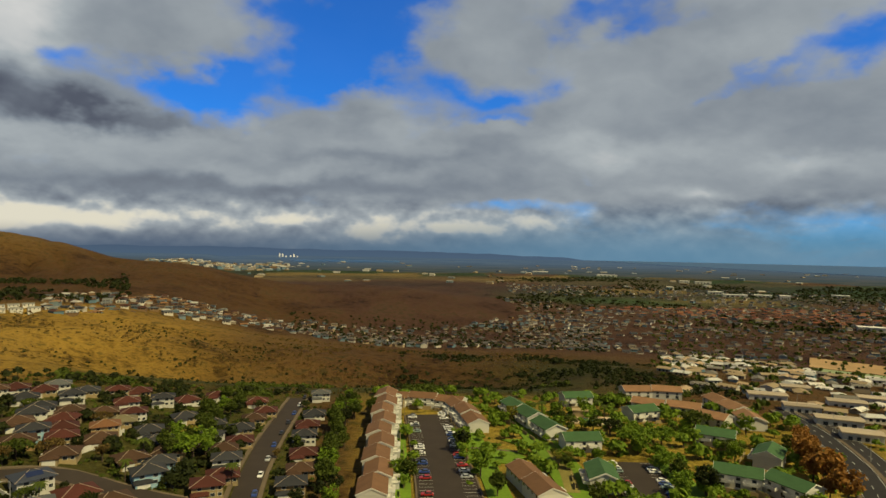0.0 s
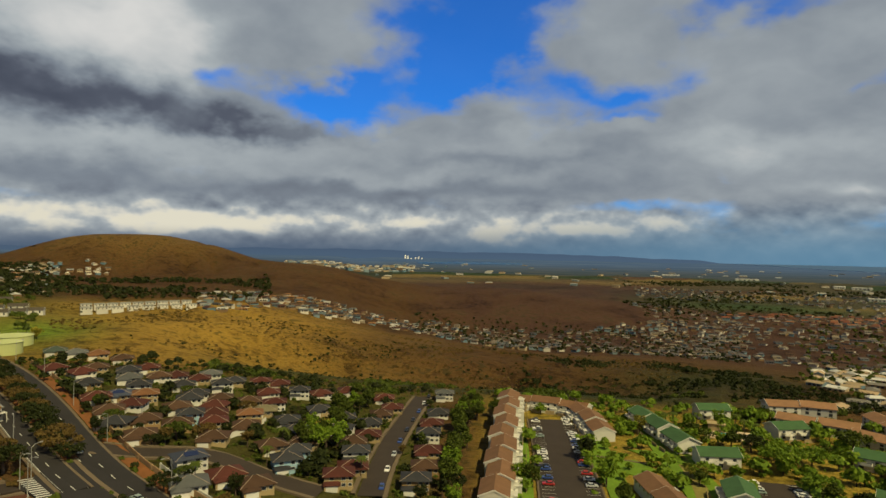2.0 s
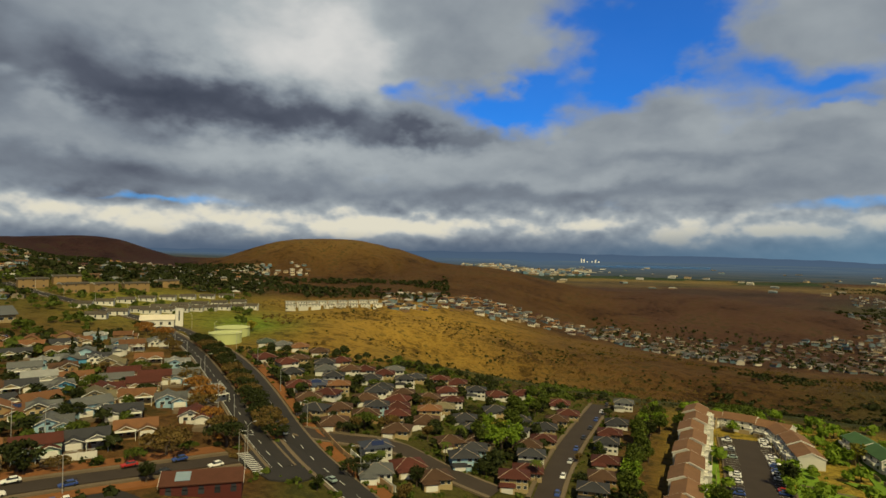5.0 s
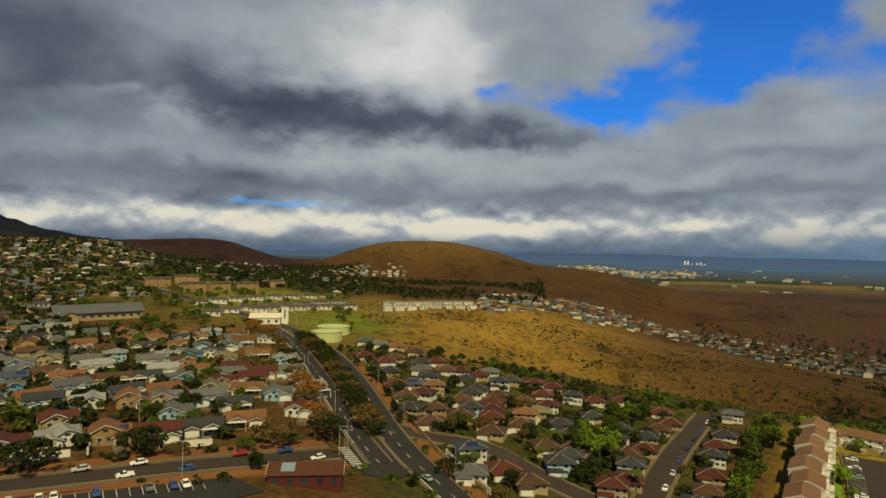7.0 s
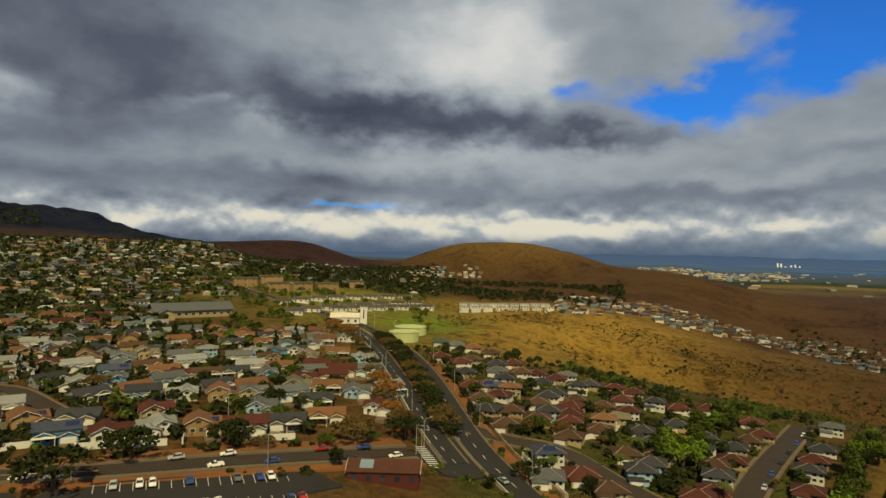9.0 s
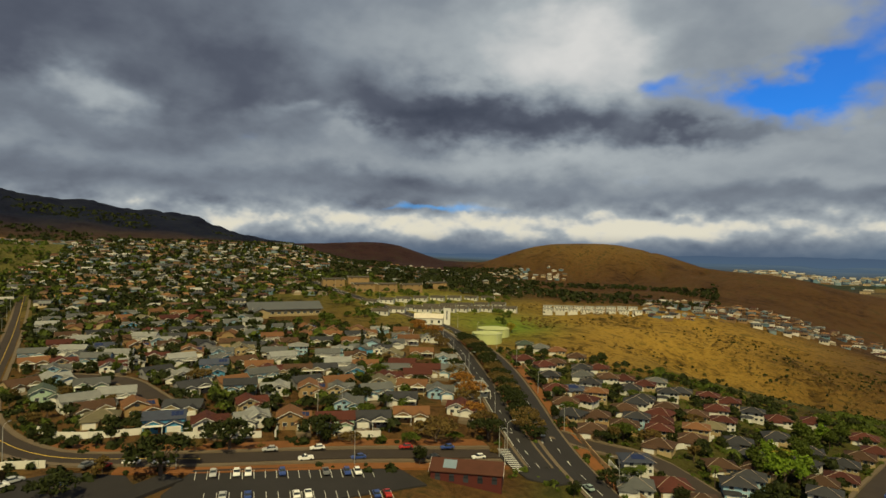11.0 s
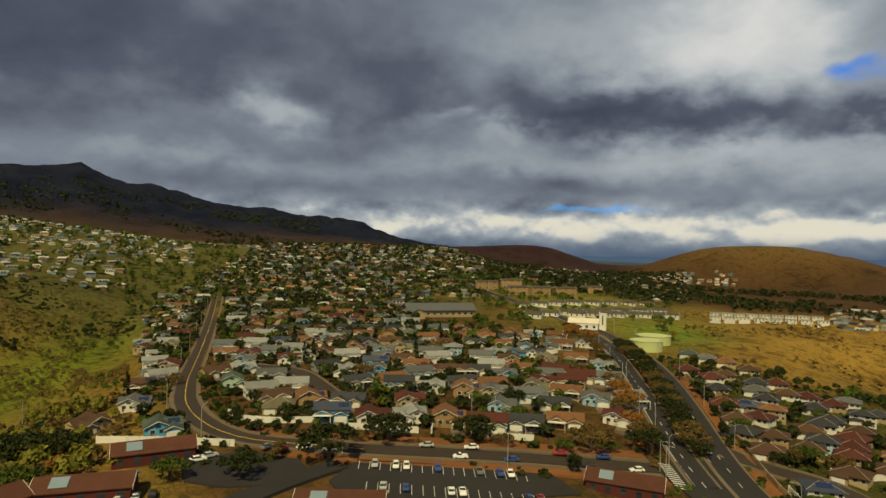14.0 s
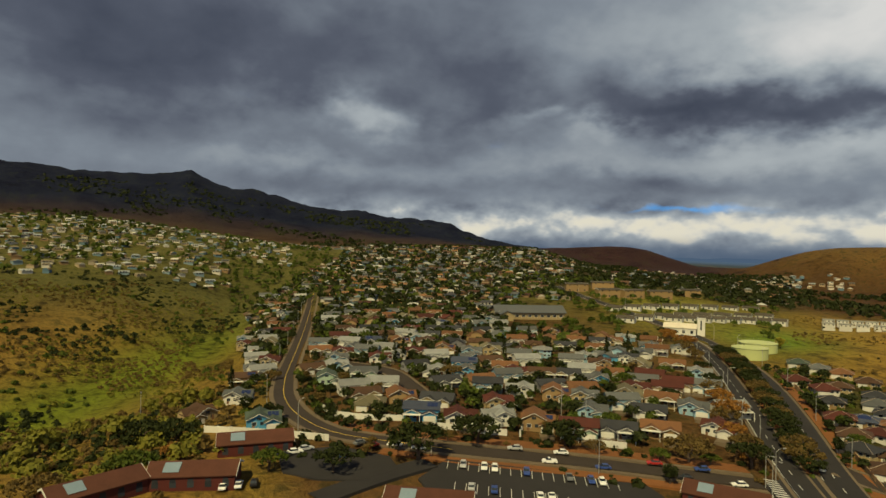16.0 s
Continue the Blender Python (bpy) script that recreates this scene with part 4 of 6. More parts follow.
def house(code):
    """One house of a kind: shape, roof colour, wall colour. Front is towards -y."""
    shape, rk, wk = code
    word = {"F": "front-gabled", "L": "long low", "H": "hip-roofed", "T": "two-storey hip-roofed"}[shape]
    o = tagged(new("house"), f"{word} {WALL_WORD[wk]} house with {ROOF_WORD[rk]} shingle roof", "house", "suburban houses")
    rm, wm = roof_mat(rk), wall_mat(wk)
    if shape in "FL":
        gabled_house(o, shape, code, rm, wm)
    else:
        two = shape == "T"
        w, d, h, rise = (11.5, 10.0, 4.7, 2.3) if two else (12.0, 10.5, 2.6, 2.6)
        part("wall", shell(w, d, h), wm, o)
        bm = bmesh.new()
        hip_roof(bm, -w / 2, w / 2, -d / 2, d / 2, h, rise, 0.9)
        roof = part("roof", bm, rm, o)
        bm = bmesh.new()
        rx = (w - d) / 2
        for s in (-1, 1):
            a, b = Vector((s * max(rx, 0.02), 0, h + rise + 0.08)), Vector((s * (w / 2 + 0.9), -d / 2 - 0.9, h + 0.26))
            n = (b - a).cross(Vector((0, 0, 1))).normalized() * 0.10
            solid(bm, [a - n, b - n, b + n, a + n, a - n + Vector((0, 0, 0.1)), b - n + Vector((0, 0, 0.1)), b + n + Vector((0, 0, 0.1)), a + n + Vector((0, 0, 0.1))],
                  [(3, 2, 1, 0), (4, 5, 6, 7), (0, 1, 5, 4), (1, 2, 6, 5), (2, 3, 7, 6), (3, 0, 4, 7)])
        part("ridge_cap", bm, plain("ridge_cap", (0.30, 0.24, 0.18), 0.8, bump=0), roof, "pale hip ridge caps")
        # a lower garage wing with its own hip roof
        gw, gd, gh = 6.0, 3.4, 2.3
        bm = bmesh.new()
        box(bm, -w / 2, -w / 2 + gw, -d / 2 - gd, -d / 2 + 0.3, -2.5, gh)
        part("wing", bm, wm, o)
        bm = bmesh.new()
        hip_roof(bm, -w / 2, -w / 2 + gw, -d / 2 - gd, -d / 2 + 0.6, gh, 1.1, 0.45)
        part("wing_roof", bm, rm, o)
        gx = -w / 2 + gw / 2
        bm = bmesh.new()
        box(bm, gx - 2.3, gx + 2.3, -d / 2 - gd - 0.06, -d / 2 - gd + 0.1, -0.3, 2.1)
        part("garage_door", bm, TRIM, o, "white garage door")
        zs = (1.4, 3.8) if two else (1.5,)
        for z in zs:
            slab_window(w / 4 - 1.0, -d / 2, z, 1.6, 1.2, 0, o)
            slab_window(w / 4 + 1.6, -d / 2, z, 1.3, 1.2, 0, o)
            slab_window(w / 2, -1.2, z, 1.5, 1.2, 1, o, simple=True)
            slab_window(w / 2, 2.0, z, 1.5, 1.2, 1, o, simple=True)
            slab_window(-w / 2, 1.0, z, 1.5, 1.2, 3, o, simple=True)
        if two:
            slab_window(-w / 4, -d / 2, 3.9, 1.6, 1.1, 0, o)
        if rk == "n":
            bm = bmesh.new()
            box(bm, -2.6, 2.6, -1.3, 1.3, 0, 0.08)
            bmesh.ops.rotate(bm, verts=bm.verts, cent=(0, 0, 0), matrix=Matrix.Rotation(math.atan2(rise, d / 2 + 0.6), 3, "X"))
            bmesh.ops.translate(bm, verts=bm.verts, vec=(0, -d / 4 - 0.2, h + rise * 0.5 + 0.32))
            part("solar_panel", bm, SOLAR, roof, "dark blue solar panels")
    return o


def pent_side(bm, x, y0, y1, z, rise):
    m, t = (y0 + y1) / 2, -0.3 if x > 0 else 0.3
    solid(bm, [(x, y0, z), (x, y1, z), (x, m, z + rise), (x + t, y0, z), (x + t, y1, z), (x + t, m, z + rise)],
          [(0, 1, 2), (5, 4, 3), (1, 0, 3, 4), (2, 1, 4, 5), (0, 2, 5, 3)])


PLACED = []
ROADS = [BOULEVARD_EAST, BOULEVARD_WEST, FRONT_STREET, CRESCENT, TERRACE_STREET, TERRACE_LANE, LOT_ROAD, GREEN_LOT_ROAD, HIGHWAY_A, HIGHWAY_B]
ROAD_DOTS = np.array([(x, y) for r in ROADS for x, y, _ in along(r, 4.0)])


def road_gap(x, y):
    return float(np.hypot(ROAD_DOTS[:, 0] - x, ROAD_DOTS[:, 1] - y).min())


def put_house(x, y, turn, code, room=8.0):
    if any(math.hypot(x - a, y - b) < room for a, b in PLACED):
        return None
    PLACED.append((x, y))
    z = ground(x, y) + 0.15
    m = pose(x, y, z, 0, 0, turn)
    if code not in HOUSES:
        HOUSES[code] = house(code)
        k = 0.78 if code[0] in "HT" else 0.88
        HOUSES[code].matrix_basis = m @ Matrix.Diagonal((k, k, k, 1))
        return HOUSES[code]
    return copy_thing(HOUSES[code], m)


for plan in (EDGE_HOUSES, FRONT_HOUSES, MIDDLE_HOUSES, TERRACE_HOUSES_A, TERRACE_HOUSES_B, TERRACE_HOUSES_C):
    for x, y, turn, code in plan:
        put_house(x, y, turn, code)

# the rows behind follow the contours, back to back, with lanes between
dice = random.Random(11)
CODES = ["Fgw", "Lrc", "Fot", "Lgl", "Ldc", "Fgb", "Fwl", "Lbc", "Fgl", "Loc", "Frc", "Lww", "Ldd", "Fyc", "Lot", "Fbt"]


def in_suburb(az, r):
    left = 91.5 if r < 560 else 91.5 - (r - 560) * 0.028
    right = 54.5 if r < 400 else 67.5 if r < 560 else 62.0
    return right < az < left


# houses between the named ones
tries = 0
infill = 0
while tries < 4000 and infill < 54:
    tries += 1
    terrace = dice.random() < 0.6
    az, r = (dice.uniform(14, 44), dice.uniform(178, 325)) if terrace else (dice.uniform(52, 90), dice.uniform(215, 325))
    x, y = -math.sin(radians(az)) * r, math.cos(radians(az)) * r
    if road_gap(x, y) < 10 or (terrace and -62 < x < -20) or (terrace and r > 262 + az * 2.2):
        continue
    code = dice.choice(("Hdc", "Hrc", "Tdw", "Hbt", "Hbc", "Hgw", "Hdw", "Hrw")) if terrace else dice.choice(CODES)
    if put_house(x, y, az + dice.uniform(-25, 25), code, 10.2):
        infill += 1

FAR_ROWS = []
r, k = 322.0, 0
while r < 980:
    az = 46.0
    while az < 93:
        rr = r + dice.uniform(-2.5, 2.5)
        if in_suburb(az, rr):
            x, y = -math.sin(radians(az)) * rr, math.cos(radians(az)) * rr
            turn = az + (0 if dice.random() < 0.6 else dice.choice((90, 180, 270))) + dice.uniform(-22, 22)
            if road_gap(x, y) > 12:
                if r < 470:
                    put_house(x, y, turn, dice.choice(CODES), 9.5)
                elif all(math.hypot(x - a, y - b) > 9 for a, b in PLACED[:40]):
                    FAR_ROWS.append((x, y, turn))
        az += math.degrees((13.5 if r < 470 else 11.5) / rr) * dice.uniform(0.92, 1.2)
    r += (19 if k % 2 == 0 else 24) if r < 470 else (15 if k % 2 == 0 else 21)
    k += 1


# ---- houses far off, joined by quarter: roofs and walls of many colours ----
FAR_WALL = palette("far_walls", [(0.50, 0.46, 0.38), (0.36, 0.28, 0.17), (0.16, 0.22, 0.25), (0.48, 0.46, 0.42), (0.19, 0.12, 0.06), (0.25, 0.21, 0.15), (0.10, 0.17, 0.22)])
FAR_ROOF = palette("far_roofs", [(0.095, 0.052, 0.028), (0.20, 0.105, 0.046), (0.15, 0.155, 0.15), (0.045, 0.045, 0.050), (0.34, 0.33, 0.30), (0.055, 0.024, 0.016), (0.10, 0.062, 0.034), (0.075, 0.080, 0.085)])
PALE_ROOF = palette("pale_roofs", [(0.32, 0.33, 0.32), (0.22, 0.24, 0.25), (0.17, 0.14, 0.09), (0.44, 0.42, 0.36), (0.10, 0.10, 0.09), (0.22, 0.16, 0.09)])
TILE_ROOF = palette("clay_roofs", [(0.15, 0.052, 0.026), (0.12, 0.042, 0.024), (0.09, 0.040, 0.026), (0.17, 0.080, 0.042)])
DARK_ROOF = palette("dark_roofs", [(0.055, 0.038, 0.028), (0.085, 0.08, 0.08), (0.045, 0.043, 0.048), (0.13, 0.11, 0.085), (0.065, 0.036, 0.024)])


def quarter(name, spots, roofs, label, w=12.0, d=9.5, h=2.5, rise=2.1, flat=False, seed=1, scale=1.0):
    """Many small houses at (x, y, turn): walls, roof and dark window bands of each are real solids."""
    dice = random.Random(seed)
    verts, faces, slot = [], [], []
    for x, y, turn in spots:
        z = ground(x, y)
        c, s = math.cos(radians(turn)), math.sin(radians(turn))
        k = dice.uniform(0.82, 1.2) * scale
        ww, dd, hh, rr = w * k / 2, d * k / 2 * dice.uniform(0.85, 1.15), h * (1.55 if dice.random() < 0.3 else 1.0) * scale, rise * scale
        n = len(verts)

        def put(pts):
            for a, b, e in pts:
                verts.append((x + c * a - s * b, y + s * a + c * b, z + e))
        put([(-ww, -dd, -2.5), (ww, -dd, -2.5), (ww, dd, -2.5), (-ww, dd, -2.5), (-ww, -dd, hh), (ww, -dd, hh), (ww, dd, hh), (-ww, dd, hh)])
        if flat:
            put([(-ww - .3, -dd - .3, hh), (ww + .3, -dd - .3, hh), (ww + .3, dd + .3, hh), (-ww - .3, dd + .3, hh),
                 (-ww - .3, 0, hh + rr * 0.25), (ww + .3, 0, hh + rr * 0.25)])
            hips = 0.0
        else:
            hips = dd * 0.7 if dice.random() < 0.4 else 0.0
            put([(-ww - .5, -dd - .5, hh - .2), (ww + .5, -dd - .5, hh - .2), (ww + .5, dd + .5, hh - .2), (-ww - .5, dd + .5, hh - .2),
                 (-ww - .5 + hips, 0, hh + rr), (ww + .5 - hips, 0, hh + rr)])
        new_faces = [(0, 1, 5, 4), (1, 2, 6, 5), (2, 3, 7, 6), (3, 0, 4, 7), (8, 9, 13, 12), (10, 11, 12, 13), (9, 10, 13), (11, 8, 12), (11, 10, 9, 8)]
        faces += [tuple(n + i for i in f) for f in new_faces]
        slot += [0] * 4 + [1, 1] + ([1, 1] if hips or flat else [0, 0]) + [1]
        n = len(verts)
        m = 0
        for u in (-0.55, 0.05, 0.55):
            put([(ww * u - 0.8, -dd - .05, 1.0), (ww * u + 0.8, -dd - .05, 1.0), (ww * u + 0.8, -dd - .05, 2.3), (ww * u - 0.8, -dd - .05, 2.3)])
            faces.append((n + m, n + m + 1, n + m + 2, n + m + 3))
            slot.append(2)
            m += 4
    ob = from_lists(name, verts, faces, [FAR_WALL, roofs, GLASS])
    ob.data.polygons.foreach_set("material_index", slot)
    tagged(ob, label, "houses", kind="stuff")
    return ob


def rows(az0, az1, r0, r1, gap, across, seed, keep=1.0, skew=0.0, test=None, turn=0):
    dice = random.Random(seed)
    out, r, k = [], r0, 0
    while r < r1:
        az = az0 + dice.uniform(0, 1)
        while az < az1:
            rr = r + skew * (az - az0) + dice.uniform(-3, 3)
            if dice.random() < keep and (test is None or test(az, rr)):
                x, y = polar(az, rr)
                out.append((x, y, az + turn + (0 if dice.random() < 0.6 else 90) + dice.uniform(-28, 28)))
            az += math.degrees(gap / rr) * dice.uniform(0.85, 1.4)
        r += across * (0.8 if k % 2 else 1.25)
        k += 1
    return out


quarter("far_suburb", FAR_ROWS, FAR_ROOF, "rows of suburban houses with brown, tan and grey roofs climbing the slope", seed=2, scale=0.72)
quarter("hillside_suburb", rows(87.5, 124, 640, 1180, 12, 20, 3, 0.8, test=lambda a, r: a > 92.8 or r > 800), PALE_ROOF, "pale and tan roofed houses packed on the far hillside", seed=3, scale=0.66)
quarter("upper_suburb", rows(64, 92, 1000, 1350, 15, 26, 4, 0.55), FAR_ROOF, "scattered houses below the dark mountain", seed=4, scale=0.72)
quarter("ridge_village", rows(12, 33, 560, 940, 12, 19, 5, 0.8, test=lambda a, r: 560 + (33 - a) * 10 < r < 760 + (33 - a) * 9), FAR_ROOF,
        "small tan and grey roofed houses along the ridge", seed=5, scale=0.66)
quarter("valley_village", rows(-15, 13, 735, 1320, 13, 22, 6, 0.8, test=lambda a, r: r > 735 + abs(a) * 3.0 and r < 1000 + max(0.0, -a) * 20), DARK_ROOF,
        "dark roofed houses spread down the valley", seed=6, scale=0.7)
quarter("plain_town", rows(-42, -6, 1150, 2100, 20, 33, 7, 0.6, test=lambda a, r: not (1480 < r < 1720 and a > -22)), DARK_ROOF, "dense dark roofed town on the plain", seed=7, scale=0.8)
quarter("clay_roofed_town", rows(-36, -13, 1330, 1640, 19, 30, 8, 0.9, test=lambda a, r: r < 1420 + (-13 - a) * 9), TILE_ROOF, "clay red roofed houses on the plain", seed=8)
LOW_ROOF = palette("whitewashed_roofs", [(0.46, 0.46, 0.43), (0.30, 0.30, 0.29), (0.26, 0.20, 0.12), (0.56, 0.54, 0.48), (0.14, 0.13, 0.11), (0.34, 0.25, 0.15)])
quarter("low_town", rows(-44, -20, 345, 820, 15, 22, 9, 0.85, test=lambda a, r: road_gap(*polar(a, r)) > 15 and not (a < -30.5 and 685 < r < 935) and r > 360 + (-26 - a) * -6), LOW_ROOF,
        "pale flat-pitched roofs below the highway", w=13, d=9, rise=1.3, seed=9, scale=0.8)
quarter("mid_town", rows(-44, -8, 800, 1180, 16, 26, 10, 0.62, test=lambda a, r: not (a < -30.5 and r < 935)), DARK_ROOF, "houses among trees on the falling ground", seed=10, scale=0.75)
quarter("far_plain_town", rows(-40, 20, 2100, 3600, 60, 120, 12, 0.16), PALE_ROOF, "distant town on the plain", w=26, d=14, h=4, seed=12)
quarter("white_town", rows(14, 26, 2700, 3250, 34, 70, 13, 0.8), PALE_ROOF, "white roofed town at the foot of the hill", w=26, d=12, h=7, seed=13)
quarter("crest_houses", rows(40, 47, 1180, 1290, 13, 22, 14, 0.75), PALE_ROOF, "small white houses below the golden hill", seed=14, scale=0.7)
quarter("saddle_houses", rows(44, 62, 700, 1250, 16, 32, 15, 0.5), FAR_ROOF, "houses among trees in the saddle between hills", seed=15, scale=0.75)

# large sheds and malls on the plain
def shed(x, y, turn, w, d, h, mat, label):
    o = tagged(new("warehouse"), label, "warehouse", "large sheds on the plain")
    o.matrix_basis = pose(x, y, ground(x, y), 0, 0, turn)
    bm = bmesh.new()
    box(bm, -w / 2, w / 2, -d / 2, d / 2, -3, h)
    part("wall", bm, wall_mat("w"), o)
    bm = bmesh.new()
    gable_roof(bm, -w / 2, w / 2, -d / 2, d / 2, h + 0.02, h * 0.12, "x", 0.5, 0.6)
    part("roof", bm, mat, o)
    for i in range(4):
        bm = bmesh.new()
        box(bm, -w * 0.36 + i * w * 0.2, -w * 0.36 + i * w * 0.2 + w * 0.1, -d / 2 - 0.15, -d / 2, 0.3, h * 0.6)
        part("loading_door", bm, GLASS, o)


PALE = plain("pale_metal_roof", (0.62, 0.60, 0.54), 0.55, 0.08, 0.3, 0.1)
for az, r, w in ((-25.5, 1900, 90), (-27.5, 1930, 70), (-24, 1980, 60), (-29.2, 1880, 34), (-23, 2450, 80), (-21.5, 2480, 50), (-33, 2050, 60), (-15, 2750, 120), (-9, 2900, 100), (-35, 1300, 60)):
    shed(*polar(az, r), az + 8, w * 0.7, 24, 6 + (w % 5), PALE, "broad white metal-roofed shed on the plain")
TANMETAL = plain("weathered_roof", (0.34, 0.28, 0.20), 0.7, 0.15, 0.3, 0.25)
for az, r, w in ((-28, 395, 30), (-30.5, 372, 26), (-33, 352, 30), (-34.5, 330, 24), (-33.5, 402, 28), (-30, 440, 24), (-35.5, 430, 30)):
    shed(*polar(az, r), az + 12, w * 0.65, 8.5, 3.2, TANMETAL, "low weathered pale-roofed workshop beside the highway")

# power station stacks far across the plain
for i, az in enumerate((14.9, 14.65, 14.35, 13.95, 13.65, 13.35)):
    x, y = polar(az, 4400)
    o = tagged(new("tower_block"), "pale tower far across the plain", "tower", "distant towers")
    o.matrix_basis = pose(x, y, ground(x, y) - 12, 0, 0, az)
    bm = bmesh.new()
    box(bm, -5, 5, -5, 5, 0, (36, 33, 18, 24, 30, 20)[i])
    part("shaft", bm, plain("pale_tower", (0.75, 0.75, 0.72), 0.7), o)
    bm = bmesh.new()
    box(bm, -3, 3, -3, 3, (36, 33, 18, 24, 30, 20)[i], (36, 33, 18, 24, 30, 20)[i] + 4)
    part("cap", bm, plain("pale_tower", (0.75, 0.75, 0.72), 0.7), o)

# sea, lagoon and far range
patch("water", [polar(a, r) for a, r in ((-50, 3350), (-36, 3450), (-28, 3700), (-20, 4150), (-14, 4800), (-22, 4920), (-30, 4920), (-40, 4920), (-50, 4920))], water_material(), 4.5,
      "blue ocean along the horizon", "sea", grid=120)
patch("water", [polar(a, r) for a, r in ((4, 3700), (13.5, 3600), (14, 3800), (10, 3950), (4, 3950))], water_material(), 4.5, "shallow grey-blue lagoon on the plain", "lagoon", grid=120)


def air_material():
    """The plain with miles of blue air painted in: a plain backdrop that glows faintly, streaked by its fields."""
    m = bpy.data.materials.new("far_plain_painted_haze")
    m.use_nodes = True
    N = Nodes(m.node_tree)
    pos = N.add("ShaderNodeNewGeometry").outputs["Position"]
    n = N.tree.nodes.new("ShaderNodeVectorMath")
    n.operation = "LENGTH"
    N.link(pos, n.inputs[0])
    # haze blue painted over the fields, stronger with distance
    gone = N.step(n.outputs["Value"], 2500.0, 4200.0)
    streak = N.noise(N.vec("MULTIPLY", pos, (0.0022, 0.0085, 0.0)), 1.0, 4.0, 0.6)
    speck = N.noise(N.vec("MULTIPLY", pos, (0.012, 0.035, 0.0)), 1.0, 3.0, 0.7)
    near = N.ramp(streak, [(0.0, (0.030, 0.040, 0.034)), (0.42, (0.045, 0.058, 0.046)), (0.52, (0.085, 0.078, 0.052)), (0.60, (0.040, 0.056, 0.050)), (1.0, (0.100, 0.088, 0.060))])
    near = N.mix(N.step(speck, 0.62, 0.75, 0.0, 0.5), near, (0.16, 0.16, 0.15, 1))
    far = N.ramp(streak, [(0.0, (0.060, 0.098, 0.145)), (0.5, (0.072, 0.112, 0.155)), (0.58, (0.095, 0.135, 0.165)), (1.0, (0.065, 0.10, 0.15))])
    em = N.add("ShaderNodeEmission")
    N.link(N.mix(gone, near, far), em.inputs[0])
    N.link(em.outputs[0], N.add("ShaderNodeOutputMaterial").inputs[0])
    return m


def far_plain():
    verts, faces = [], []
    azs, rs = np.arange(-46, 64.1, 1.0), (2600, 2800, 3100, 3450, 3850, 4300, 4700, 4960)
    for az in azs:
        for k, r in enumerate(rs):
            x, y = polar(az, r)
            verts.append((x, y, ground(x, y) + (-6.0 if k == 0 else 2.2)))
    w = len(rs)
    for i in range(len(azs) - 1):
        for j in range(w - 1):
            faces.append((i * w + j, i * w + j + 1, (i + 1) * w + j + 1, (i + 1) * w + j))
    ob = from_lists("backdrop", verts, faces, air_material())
    tagged(ob, "glowing sheet over the far plain, farmland with blue haze painted in", "distance", kind="structure")


far_plain()


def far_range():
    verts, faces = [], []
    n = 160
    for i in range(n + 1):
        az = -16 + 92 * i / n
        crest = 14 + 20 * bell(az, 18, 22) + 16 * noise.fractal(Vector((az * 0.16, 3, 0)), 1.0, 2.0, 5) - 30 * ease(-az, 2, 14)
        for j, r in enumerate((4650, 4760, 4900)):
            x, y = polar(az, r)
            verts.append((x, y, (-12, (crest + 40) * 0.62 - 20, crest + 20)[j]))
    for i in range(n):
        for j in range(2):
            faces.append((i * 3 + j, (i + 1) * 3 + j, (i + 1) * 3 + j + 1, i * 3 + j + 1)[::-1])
    # the range's blue is air haze painted into a faint glow
    ob = from_lists("backdrop", verts, faces, haze_material("far_hills_painted_haze", (0.072, 0.116, 0.174), (0.064, 0.099, 0.158), -10, 110))
    tagged(ob, "distant mountain range under rain cloud, painted haze-blue and glowing faintly", "mountains", kind="structure")


far_range()


